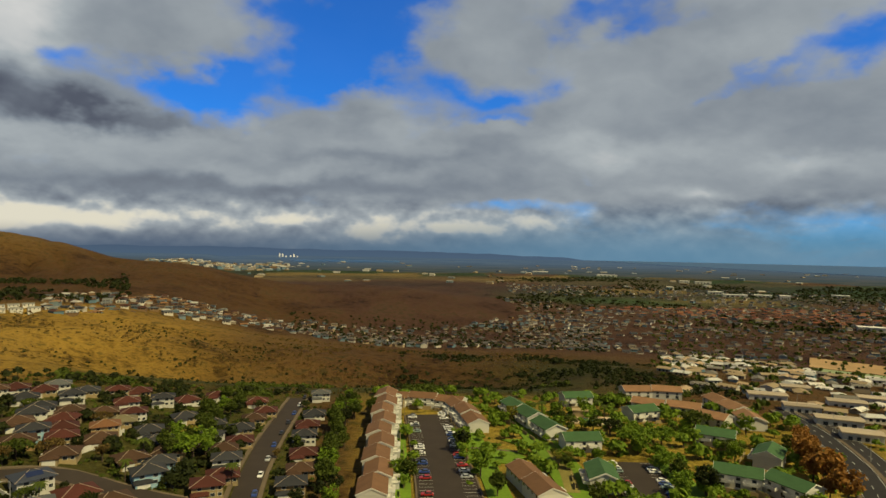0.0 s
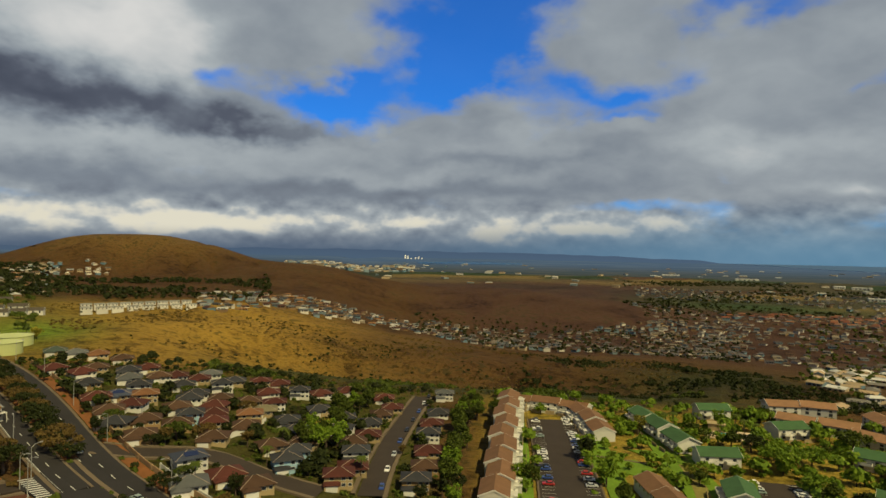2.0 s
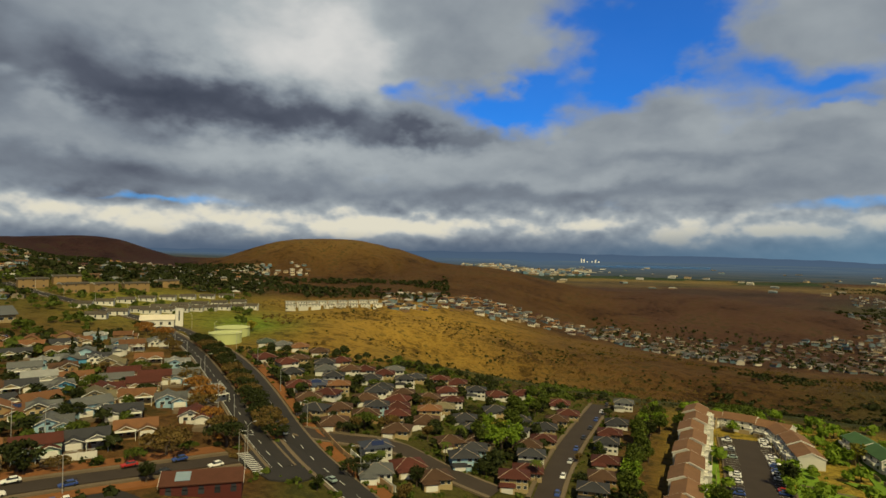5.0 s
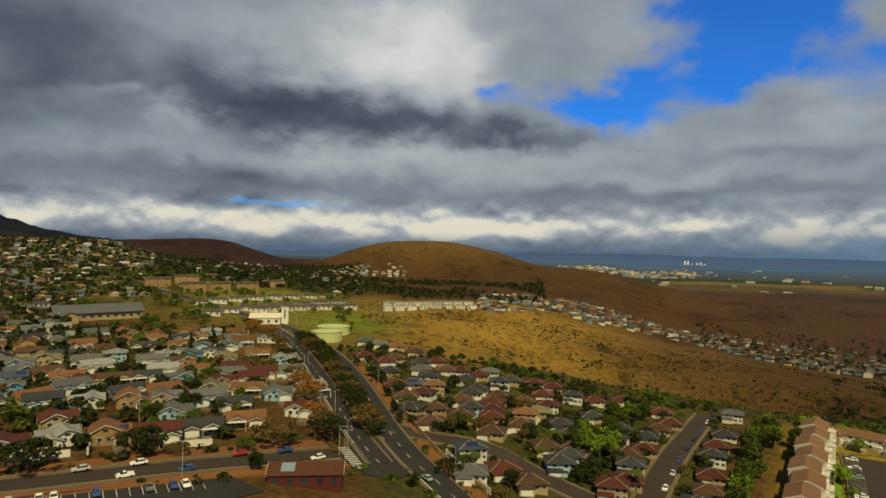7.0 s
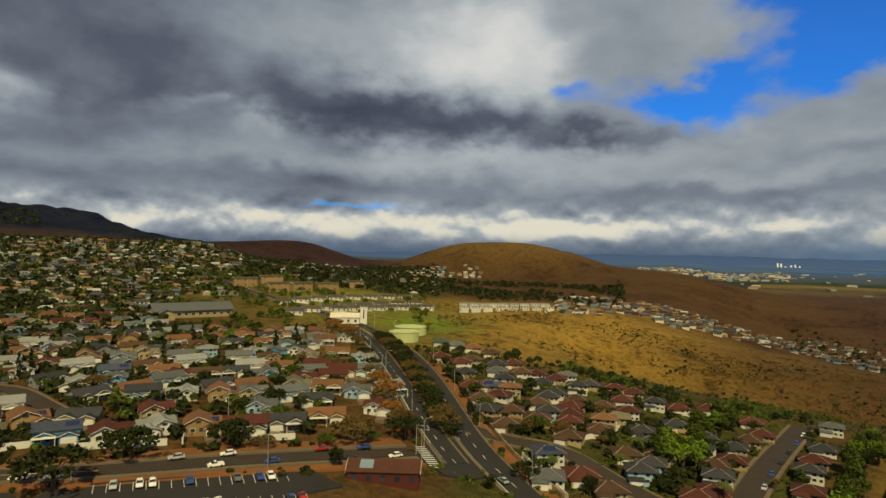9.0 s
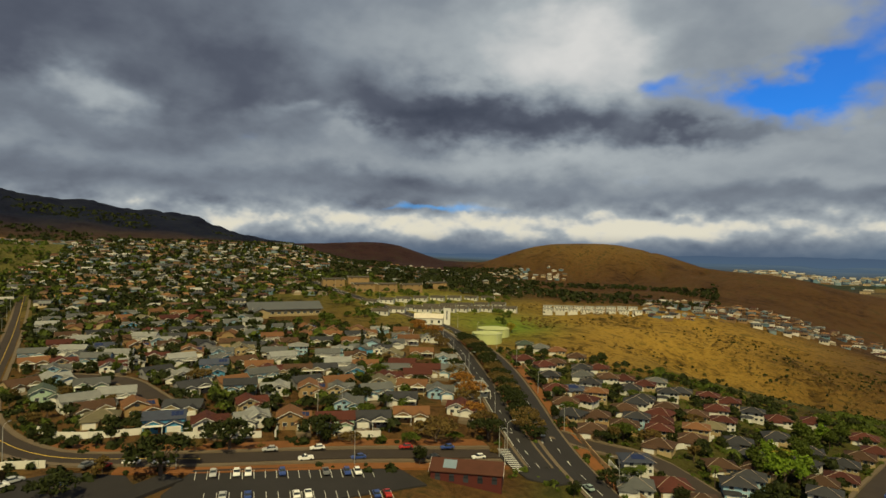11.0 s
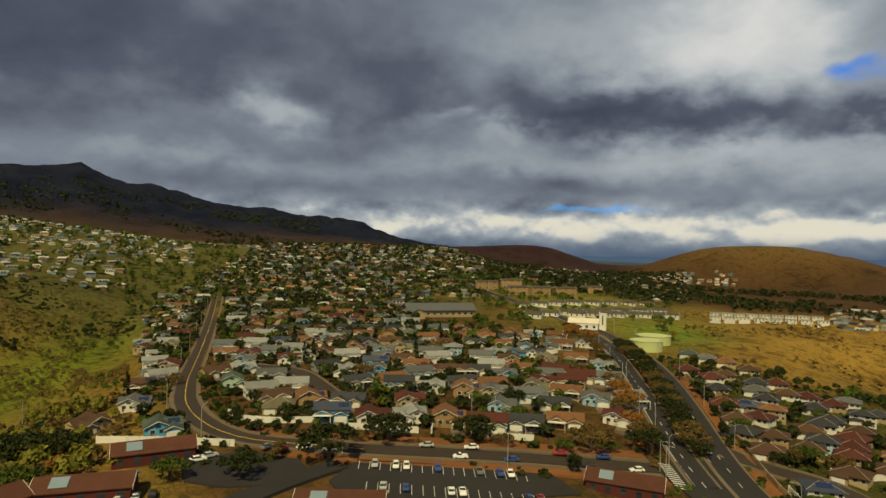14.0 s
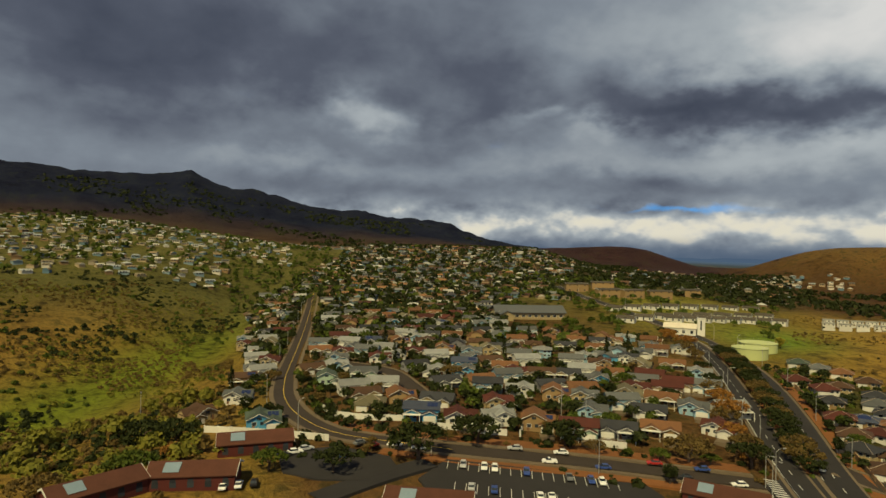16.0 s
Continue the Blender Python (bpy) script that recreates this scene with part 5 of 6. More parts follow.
# ---- townhouses: linked units in rows, gable ends stepped ----
def unit(kind):
    """A two-storey linked unit; the ridge runs along x, the yard side is -y."""
    rk, wk, w, d, h, rise = {"ridge": ("tp", "w", 19.0, 12.0, 3.6, 1.7), "brown": ("tb", "w", 19.0, 12.5, 5.4, 2.6), "green": ("tg", "w", 17.0, 11.0, 5.2, 2.4), "tan": ("tt", "w", 17.0, 12.0, 4.6, 2.2),
                             "red": ("tr", "r", 24.0, 11.0, 3.8, 2.4), "flat": ("tk", "t", 27.0, 11.0, 8.6, 1.5), "row": ("tk", "w", 21.0, 12.0, 4.0, 2.8)}[kind]
    roof_colour = {"tb": (0.155, 0.082, 0.042), "tg": (0.045, 0.100, 0.038), "tt": (0.22, 0.120, 0.062), "tr": (0.072, 0.027, 0.016), "tk": (0.065, 0.055, 0.042), "tp": (0.20, 0.20, 0.18)}[rk]
    word = {"tb": "brown", "tg": "green", "tt": "tan", "tr": "dark red", "tk": "dark brown", "tp": "pale grey"}[rk]
    wm = plain("dark_red_siding", (0.070, 0.015, 0.012), 0.8, 0.1) if wk == "r" else wall_mat(wk)
    o = tagged(new("townhouse"), f"two-storey {'red-sided' if wk == 'r' else 'cream'} townhouse unit with {word} gable roof", "townhouse", word + "-roofed townhouses")
    bm = bmesh.new()
    box(bm, -w / 2, w / 2, -d / 2, d / 2, -9, h)
    for s in (-1, 1):
        pent_side(bm, s * w / 2, -d / 2, d / 2, h, rise)
    part("wall", bm, wm, o)
    bm = bmesh.new()
    gable_roof(bm, -w / 2 + (0.35 if kind == "brown" else 0), w / 2 - (0.35 if kind == "brown" else 0), -d / 2, d / 2, h, rise, "x", 0.3, 0.55)
    roof = part("roof", bm, plain(word + "_townhouse_roof", roof_colour, 0.85, 0.2, 2.5, 0.1, stain=0.3), o)
    for s_ in (-1, 1):
        bm = bmesh.new()
        for yo in (-d / 2 - 0.55, d / 2 + 0.55):
            drop = 0.55 * rise / (d / 2)
            a, b, x = (yo, h - drop), (0, h + rise), s_ * (w / 2 + (0.22 if kind == "brown" else 0.56))
            q = [(x, a[0], a[1] - 0.25), (x, b[0], b[1] - 0.25), (x, b[0], b[1] + 0.32), (x, a[0], a[1] + 0.32)]
            q += [(x + s_ * 0.1, py, pz) for _, py, pz in q]
            solid(bm, q, [(0, 1, 2, 3), (7, 6, 5, 4), (0, 4, 5, 1), (1, 5, 6, 2), (2, 6, 7, 3), (3, 7, 4, 0)])
        part("fascia", bm, TRIM, o, "pale rake boards")
    for side_y, face in ((-d / 2, 0), (d / 2, 2)):
        n = int(w // 4.5) if kind not in ("row", "flat", "ridge") else 3
        for i in range(n):
            x = -w / 2 + w * (i + 0.5) / n
            far_off = kind in ("row", "flat", "tan", "red", "ridge") or face == 2
            slab_window(x, side_y, h - 1.3, 1.5, 1.2, face, o, simple=far_off)
            if face == 0:
                slab_window(x, side_y, 1.4, 1.8, 1.7, face, o, simple=far_off)
    if kind in ("brown", "green"):
        for i in range(2):
            x = -w / 4 + i * w / 2
            bm = bmesh.new()
            box(bm, x - 2.6, x + 2.6, -d / 2 - 2.4, -d / 2, h * 0.5 - 0.15, h * 0.5 + 0.02)
            box(bm, x - 2.6, x + 2.6, -d / 2 - 2.4, -d / 2 - 2.28, h * 0.5 + 0.02, h * 0.5 + 1.0)
            box(bm, x - 2.6, x - 2.48, -d / 2 - 2.28, -d / 2, h * 0.5 + 0.02, h * 0.5 + 1.0)
            box(bm, x + 2.48, x + 2.6, -d / 2 - 2.28, -d / 2, h * 0.5 + 0.02, h * 0.5 + 1.0)
            part("balcony", bm, TRIM, o, "white balcony")
            bm = bmesh.new()
            box(bm, x - 2.9, x + 2.9, -d / 2 - 5.5, -d / 2 - 5.35, -3, 1.6)
            part("yard_fence", bm, wall_mat("c"), o, "cream yard wall")
    if kind == "brown":
        for i in range(3):
            x = -w / 3 + i * w / 3
            bm = bmesh.new()
            box(bm, x - 2.1, x + 2.1, -d / 2 - 3.4, -d / 2 + 0.1, -9, 2.3 + 0.9 * (i % 2))
            box(bm, x - 2.3, x + 2.3, -d / 2 - 3.6, -d / 2 + 0.1, 2.3 + 0.9 * (i % 2), 2.55 + 0.9 * (i % 2))
            part("entry_bay", bm, wall_mat("w"), o, "white entry bay")
    if kind == "red":
        for i in range(1):
            bm = bmesh.new()
            box(bm, -w / 2 + 4 + i * 9, -w / 2 + 8.5 + i * 9, -2.0, 2.0, 0, 0.12)
            bmesh.ops.rotate(bm, verts=bm.verts, cent=(0, 0, 0), matrix=Matrix.Rotation(math.atan2(rise, d / 2), 3, "X"))
            bmesh.ops.translate(bm, verts=bm.verts, vec=(0, -d / 4, h + rise * 0.5 + 0.42))
            part("skylight_sheet", bm, plain("blue_grey_metal", (0.17, 0.23, 0.28), 0.4, bump=0), roof, "blue-grey roof sheet")
    return o


UNITS = {}


def put_unit(kind, x, y, turn, lift=0.0):
    PLACED.append((x, y))
    m = pose(x, y, ground(x, y) + lift, 0, 0, turn)
    if kind not in UNITS:
        UNITS[kind] = unit(kind)
        k = {"row": 0.62, "ridge": 0.46, "brown": 0.75, "green": 0.88, "flat": 0.8, "red": 0.8, "tan": 0.9}.get(kind, 1.0)
        UNITS[kind].matrix_basis = m @ Matrix.Diagonal((k, k, k, 1))
        return
    copy_thing(UNITS[kind], m)


def row_of(kind, pts, step, flip=0, rise=0.0, start=0.5, jog=0.0):
    spots = along(pts, 1.0)
    i, k = int(step * start), 0
    while i < len(spots):
        x, y, h = spots[i]
        x, y = x - math.sin(h) * jog * (k % 2), y + math.cos(h) * jog * (k % 2)
        put_unit(kind, x, y, math.degrees(h) + flip, rise * k + (0.0 if rise else 0.5 * (k % 2)))
        i += int(step)
        k += 1


row_of("brown", [(x + 1.8, y) for x, y in LEFT_ROW[::-1]], 14.5, 0, 0.5, jog=-1.4)
row_of("brown", TOP_ROW, 15.0, 0)
row_of("brown", RIGHT_ROW, 15.5, 0)
row_of("brown", RIGHT_ROW_NEAR, 15.5, 180, 0.0, 0.2)
row_of("green", GREEN_A, 18.0)
row_of("green", [(GREEN_B[0][0], GREEN_B[0][1] + 4), (GREEN_B[1][0] + 12, GREEN_B[1][1] + 6)], 17.0, 0, 0.0, 0.4)
row_of("green", GREEN_C, 18.0, 0, 0.0, 0.3)
row_of("green", GREEN_D, 18.0, 0, 0.0, 0.3)
row_of("green", GREEN_E, 18.0, 0, 0.0, 0.2)
row_of("tan", TAN_A, 17.0)
row_of("tan", TAN_B, 17.0)
row_of("tan", TAN_C, 17.0)
row_of("tan", TAN_D, 17.0)
put_unit("green", 98, 300, 20)
put_unit("green", 118, 262, -30)
put_unit("green", 72, 326, 10)
for (x, y), turn in zip(RED, (82, 125, 92, 66, 42)):
    put_unit("red", x * 1.03, y * 1.03, turn)
for (x, y), turn in zip(APTS, (72, 84, 90, 74, 80, 70)):
    put_unit("flat", x, y, turn)
# brown-roofed terraces above the church and along the ridge
for az0, az1, r0, r1 in ((57, 46, 470, 590), (58, 47, 520, 640), (53, 45, 500, 560), (41.5, 32.5, 590, 615), (41.5, 34, 622, 650)):
    n = 8 if az0 > 45 else 9
    for i in range(n):
        t = i / (n - 1)
        az, r = az0 + (az1 - az0) * t, r0 + (r1 - r0) * t
        put_unit("row" if az0 > 45 else "ridge", *polar(az, r), az - 12 if az0 > 45 else az + 6)


# ---- trees: tapered trunks with limbs, crowns of leaf clumps ----
def limb(bm, a, b, r0, r1, n=6):
    a, b = Vector(a), Vector(b)
    q = (b - a).to_track_quat("Z", "Y").to_matrix()
    ring = [[bm.verts.new(p + q @ Vector((math.cos(i * math.tau / n) * r, math.sin(i * math.tau / n) * r, 0))) for i in range(n)] for p, r in ((a, r0), (b, r1))]
    for i in range(n):
        bm.faces.new((ring[0][i], ring[0][(i + 1) % n], ring[1][(i + 1) % n], ring[1][i]))


def leaf_cloud(centres, radii, per, size, seed, flat=0.7):
    """Loose bunches of small leaf sprays round each clump's middle."""
    g = np.random.default_rng(seed)
    verts, faces = [], []
    for (cx, cy, cz), rad in zip(centres, radii):
        d = g.normal(size=(per, 3))
        d /= np.linalg.norm(d, axis=1)[:, None]
        p = np.array((cx, cy, cz)) + d * rad * (0.45 + 0.6 * g.random((per, 1))) * np.array((1, 1, flat))
        u = g.normal(size=(per, 3)) + d * 0.2
        u /= np.linalg.norm(u, axis=1)[:, None]
        v = np.cross(u, d + 0.4 * g.normal(size=(per, 3)))
        v /= np.linalg.norm(v, axis=1)[:, None]
        s = size * (0.6 + 0.8 * g.random((per, 1)))
        quad = np.stack([p - u * s - v * s * .6, p + u * s - v * s * .45, p + u * s * .8 + v * s * .6, p - u * s * .7 + v * s * .55], 1)
        n = len(verts)
        verts += quad.reshape(-1, 3).tolist()
        faces += [(n + 4 * i, n + 4 * i + 1, n + 4 * i + 2, n + 4 * i + 3) for i in range(per)]
    return verts, faces


TREE_WORD = {"broad": "broad spreading", "round": "round-crowned", "tall": "slender tall", "shrub": "low bushy", "palm": "feathery palm"}


def tree(shape, tone, seed):
    dice = random.Random(seed)
    o = tagged(new("palm_tree" if shape == "palm" else "tree"), f"{TREE_WORD[shape]} tree with {'dark green' if tone == 'dark' else tone} leaves", "palm" if shape == "palm" else "tree", "town trees")
    bm = bmesh.new()
    cs, rs = [], []
    if shape == "broad":
        limb(bm, (0, 0, -1), (0.2, 0, 2.4), 0.42, 0.30)
        for i in range(7):
            a = i * math.tau / 7 + dice.uniform(-.3, .3)
            tip = (math.cos(a) * dice.uniform(2.6, 4.2), math.sin(a) * dice.uniform(2.6, 4.2), dice.uniform(4.2, 5.4))
            limb(bm, (0.2, 0, 2.3), tip, 0.2, 0.06, 5)
        for i in range(44):
            a, q = dice.uniform(0, math.tau), math.sqrt(dice.random())
            cs.append((math.cos(a) * q * 5.4, math.sin(a) * q * 5.4, 5.6 - 1.5 * q * q + dice.uniform(-.5, .5)))
            rs.append(dice.uniform(0.9, 1.5))
        per, size = 22, 0.34
    elif shape == "round":
        limb(bm, (0, 0, -1), (0, 0.1, 2.6), 0.26, 0.18)
        for i in range(5):
            a = i * math.tau / 5
            limb(bm, (0, 0.1, 2.4), (math.cos(a) * 1.5, math.sin(a) * 1.5, 4.4), 0.12, 0.04, 5)
        for i in range(34):
            d = Vector((dice.gauss(0, 1), dice.gauss(0, 1), dice.gauss(0, 1))).normalized() * dice.uniform(0.5, 1.0)
            cs.append((d.x * 2.6, d.y * 2.6, 4.6 + d.z * 2.3))
            rs.append(dice.uniform(0.7, 1.25))
        per, size = 22, 0.30
    elif shape == "tall":
        limb(bm, (0, 0, -1), (0, 0, 7), 0.2, 0.05)
        for i in range(26):
            z = 1.0 + i * 0.36
            q = 1.25 * math.sin(math.pi * min(1, (z + 1.2) / 11.5)) ** 0.8
            a = dice.uniform(0, math.tau)
            cs.append((math.cos(a) * q * 0.5, math.sin(a) * q * 0.5, z))
            rs.append(q * 0.75)
        per, size = 22, 0.26
    elif shape == "palm":
        limb(bm, (0, 0, -1), (0.35, 0.1, 7.2), 0.2, 0.13)
        part("trunk", bm, BARK, o)
        verts, faces = [], []
        for i in range(15):
            a = i * math.tau / 15 + dice.uniform(-.2, .2)
            drop = dice.uniform(0.5, 1.6)
            side_v = Vector((-math.sin(a), math.cos(a), 0))
            last = None
            for j in range(6):
                t = j / 5
                p = Vector((0.35 + math.cos(a) * t * 2.9, 0.1 + math.sin(a) * t * 2.9, 7.3 + 1.1 * t - 2.4 * drop * t * t))
                w = 0.42 * math.sin(math.pi * (0.12 + 0.86 * t))
                n = len(verts)
                verts += [tuple(p - side_v * w - Vector((0, 0, w * .5))), tuple(p), tuple(p + side_v * w - Vector((0, 0, w * .5)))]
                if last is not None:
                    faces += [(last, last + 1, n + 1, n), (last + 1, last + 2, n + 2, n + 1)]
                last = n
        from_lists("crown", verts, faces, leaves(tone), o)
        return o
    else:
        limb(bm, (0, 0, -1), (0, 0, 1.0), 0.12, 0.06)
        for i in range(14):
            d = Vector((dice.gauss(0, 1), dice.gauss(0, 1), abs(dice.gauss(0, 0.7)))).normalized() * dice.uniform(0.3, 1.0)
            cs.append((d.x * 1.5, d.y * 1.5, 0.7 + d.z * 1.1))
            rs.append(dice.uniform(0.5, 0.85))
        per, size = 18, 0.24
    part("trunk", bm, BARK, o)
    v, f = leaf_cloud(cs, rs, per, size, seed)
    from_lists("crown", v, f, leaves(tone), o)
    return o


TREES = {}
TREE_SPOTS = []


def put_tree(shape, tone, x, y, size=1.0, room=2.5, seed=0):
    if any(math.hypot(x - a, y - b) < room for a, b in TREE_SPOTS):
        return
    TREE_SPOTS.append((x, y))
    key = (shape, tone)
    m = pose(x, y, ground(x, y) - 0.05, 0, 0, (x * 37 + y * 91) % 360)
    if key not in TREES:
        TREES[key] = tree(shape, tone, len(TREES) + 3)
        ob = TREES[key]
        ob.matrix_basis = m
    else:
        ob = copy_thing(TREES[key], m)
    ob.scale = (size, size, size * 1.0)


for i, (x, y) in enumerate(TREES_BIG):
    put_tree("broad", ("dark", "dark", "dark", "dark", "green", "dark", "dry", "dark", "green", "dry", "dark", "rust")[i], x, y, (1.45, 1.2, 1.1, 0.9, 0.8, 1.1, 1.2, 1.1, 1.0, 0.9, 1.1, 0.7)[i])
for i, (x, y) in enumerate(TREES_T0):
    tone = "rust" if x > 126 and y < 250 else ("bright", "green", "green", "dark", "bright")[i % 5]
    put_tree("broad" if i in (0, 13, 14, 15, 16) else "round", tone, x, y, (1.3, 1.1, 1.5, 1.2)[i % 4])
for x, y, k in ((137, 232, 1.9), (143, 240, 1.7), (134, 210, 2.0), (139, 222, 1.8), (150, 255, 1.5), (131, 196, 1.8)):
    put_tree("round", "rust", x, y, k)
put_tree("round", "yellow", -92, 228, 1.1)
put_tree("round", "bright", -84, 221, 1.5)
put_tree("round", "yellow", -290, 292, 1.1)
dice = random.Random(21)
# the hedge of trees between the terrace houses and the townhouses, and down the block
for i in range(26):
    t = i / 25
    put_tree("round", dice.choice(("green", "bright", "dark", "green")), -47 + 12 * t + dice.uniform(-4, 4), 322 - 135 * t, dice.uniform(0.8, 1.35))
for i in range(16):
    t = i / 15
    put_tree("round", dice.choice(("green", "bright", "green")), -100 + 6 * t + dice.uniform(-5, 5), 300 - 90 * t, dice.uniform(0.9, 1.3), 3.5)
# trees in the boulevard's median and on its banks
for x, y, _ in along(MEDIAN, 5.0):
    put_tree("broad", dice.choice(("dark", "dark", "dry")), x + dice.uniform(-1, 1), y + dice.uniform(-1, 1), dice.uniform(0.7, 0.95))
for x, y, _ in along(offset(BOULEVARD_WEST[1:], 10.5), 7.0):
    put_tree(dice.choice(("shrub", "broad")), dice.choice(("dry", "dark", "rust")), x + dice.uniform(-3, 3), y + dice.uniform(-2, 2), dice.uniform(0.7, 1.1))
for x, y, _ in along(offset(FRONT_STREET[:6], -7.5), 8.5):
    put_tree(dice.choice(("shrub", "broad", "round")), dice.choice(("dry", "dark", "green")), x + dice.uniform(-2, 2), y + dice.uniform(-2, 2), dice.uniform(0.45, 0.75))
for x, y in ((46, 296), (50, 301), (60, 300), (78, 305), (80, 298), (84, 292), (-95, 186), (-98, 204), (-66, 196), (-104, 160)):
    put_tree("palm", "green", x, y, dice.uniform(0.85, 1.15))
for x, y in ((-331, 140), (-322, 146), (-298, 121), (-268, -12), (-330, 64), (-338, 66), (-300, 196), (-276, 168), (-288, 61), (-292, 66)):
    put_tree("tall", "dark", x, y, dice.uniform(0.9, 1.2))
# gardens: trees and bushes wherever there is room between houses
HOUSE_DOTS = np.array(PLACED)


def free(x, y, gap=7.5, lane=6.5):
    return float(np.hypot(HOUSE_DOTS[:, 0] - x, HOUSE_DOTS[:, 1] - y).min()) > gap and road_gap(x, y) > lane


made = 0
while made < 150:
    if dice.random() < 0.55:
        az, r = dice.uniform(50, 92), dice.uniform(165, 300)
    elif dice.random() < 0.6:
        az, r = dice.uniform(11, 45), dice.uniform(170, 290)
    else:
        az, r = dice.uniform(-34, -5), dice.uniform(190, 300)
    x, y = polar(az, r)
    if not free(x, y, 5.8, 5.5) or math.hypot(x + 145, y - 68) < 30:
        continue
    made += 1
    lush = az < 10
    put_tree(dice.choice(("round", "round", "shrub", "shrub", "broad")), dice.choice(("green", "bright", "bright", "green", "olive") if lush else ("dark", "green", "dark", "dry", "green")),
             x, y, dice.uniform(0.55, 0.95) * (1.35 if lush else 0.95))


def thicket(name, spots, tone, label, low, high, seed, tuft=10, grain=0.42, stem=0.0):
    """Far trees and bushes past counting, each a rough heap of leaf sprays."""
    g = np.random.default_rng(seed)
    p = np.array(spots)
    n = len(p)
    z = height(p[:, 0], p[:, 1])
    size = low + (high - low) * g.random(n) ** 1.6
    d = g.normal(size=(n, tuft, 3))
    d /= np.linalg.norm(d, axis=2)[..., None]
    d[..., 2] = np.abs(d[..., 2]) * 0.9
    c = np.stack([p[:, 0], p[:, 1], z + stem * size], 1)[:, None] + d * size[:, None, None] * (0.45 + 0.5 * g.random((n, tuft, 1)))
    u = g.normal(size=(n, tuft, 3))
    u /= np.linalg.norm(u, axis=2)[..., None]
    v = np.cross(u, d)
    v /= np.linalg.norm(v, axis=2)[..., None] + 1e-6
    s = size[:, None, None] * grain * (0.7 + 0.6 * g.random((n, tuft, 1)))
    quad = np.stack([c - u * s - v * s * .7, c + u * s - v * s * .6, c + u * s * .8 + v * s * .8, c - u * s * .8 + v * s * .7], 2).reshape(-1, 3)
    k = len(quad) // 4
    if stem:
        # a three-sided stem under each crown
        b, r_ = np.stack([p[:, 0], p[:, 1], z - 0.5], 1), size * 0.07
        t = b + np.stack([0 * size, 0 * size, stem * size + 0.5 + 0.3 * size], 1)
        for i in range(3):
            a0, a1 = i * math.tau / 3, (i + 1) * math.tau / 3
            e0 = np.stack([np.cos(a0) * r_, np.sin(a0) * r_, 0 * r_], 1)
            e1 = np.stack([np.cos(a1) * r_, np.sin(a1) * r_, 0 * r_], 1)
            quad = np.concatenate([quad, np.stack([b + e0, b + e1, t + e1 * 0.6, t + e0 * 0.6], 1).reshape(-1, 3)])
    total_quads = len(quad) // 4
    ob = from_lists(name, quad.tolist(), np.arange(total_quads * 4).reshape(-1, 4).tolist(), [leaves(tone), BARK])
    ob.data.polygons.foreach_set("material_index", [0] * k + [1] * (total_quads - k))
    tagged(ob, label, "vegetation", kind="stuff")


def scatter(n, az0, az1, r0, r1, seed, test=None, patchy=0.0, scale=0.012):
    g = random.Random(seed)
    out = []
    tries = 0
    while len(out) < n and tries < n * 30:
        tries += 1
        az, r = g.uniform(az0, az1), math.sqrt(g.uniform(r0 * r0, r1 * r1))
        x, y = polar(az, r)
        if test and not test(x, y, az, r):
            continue
        if patchy and noise.fractal(Vector((x * scale, y * scale, seed)), 1.0, 2.0, 3) < patchy:
            continue
        out.append((x, y))
    return out


clear = lambda x, y, az, r: free(x, y, 7.0, 7.0)
thicket("suburb_trees", scatter(2600, 60, 91, 350, 1000, 31, lambda x, y, a, r: in_suburb(a, r) and road_gap(x, y) > 7), "dark", "dark green garden trees between distant houses", 1.5, 3.8, 31, 16, stem=0.75)
thicket("suburb_trees", scatter(900, 62, 91, 350, 1000, 32, lambda x, y, a, r: in_suburb(a, r) and road_gap(x, y) > 7), "green", "green garden trees between distant houses", 1.5, 3.6, 32, 16, stem=0.75)
thicket("hillside_trees", scatter(1500, 92, 124, 640, 1350, 33), "green", "green trees among the hillside houses", 2.0, 4.5, 33, 14, stem=0.75)
thicket("gulch_brush", scatter(1900, 88, 124, 170, 600, 34, lambda x, y, a, r: a > 93.0 + (r < 260) * 3 and free(x, y, 9, 8), -0.08, 0.018), "olive", "yellow-green brush filling the gulch", 0.5, 1.7, 34, 26, 0.34)
thicket("gulch_brush", scatter(3300, 91, 124, 170, 610, 35, lambda x, y, a, r: a > 92.5 + (r < 260) * 3 and free(x, y, 9, 8), 0.03, 0.014), "dry", "dry brown brush on the gulch sides", 0.5, 1.5, 35, 24, 0.34)
thicket("gulch_brush", scatter(1500, 91, 124, 170, 640, 65, lambda x, y, a, r: a > 92.0 + (r < 260) * 3 and free(x, y, 9, 8), 0.06, 0.012), "dark", "dark green thicket in the gulch", 0.8, 2.6, 65, 34, 0.3)
thicket("bank_trees", scatter(60, 93, 109, 150, 290, 66, lambda x, y, a, r: free(x, y, 9, 8) and r > 130 + (a - 93) * 2), "olive", "leafy green trees on the bank behind the red apartments", 1.8, 4.2, 66, 120, 0.18, stem=0.6)
thicket("bank_trees", scatter(80, 92, 109, 145, 300, 67, lambda x, y, a, r: free(x, y, 9, 8)), "dry", "brown half-bare trees on the bank behind the red apartments", 1.4, 3.2, 67, 100, 0.16, stem=0.6)
thicket("gulch_trees", scatter(200, 91, 124, 200, 620, 36, lambda x, y, a, r: a > 92.5 + (r < 260) * 3 and free(x, y, 9, 8), 0.12, 0.01), "green", "green trees in the gulch", 1.4, 3.0, 36, 70, 0.22)
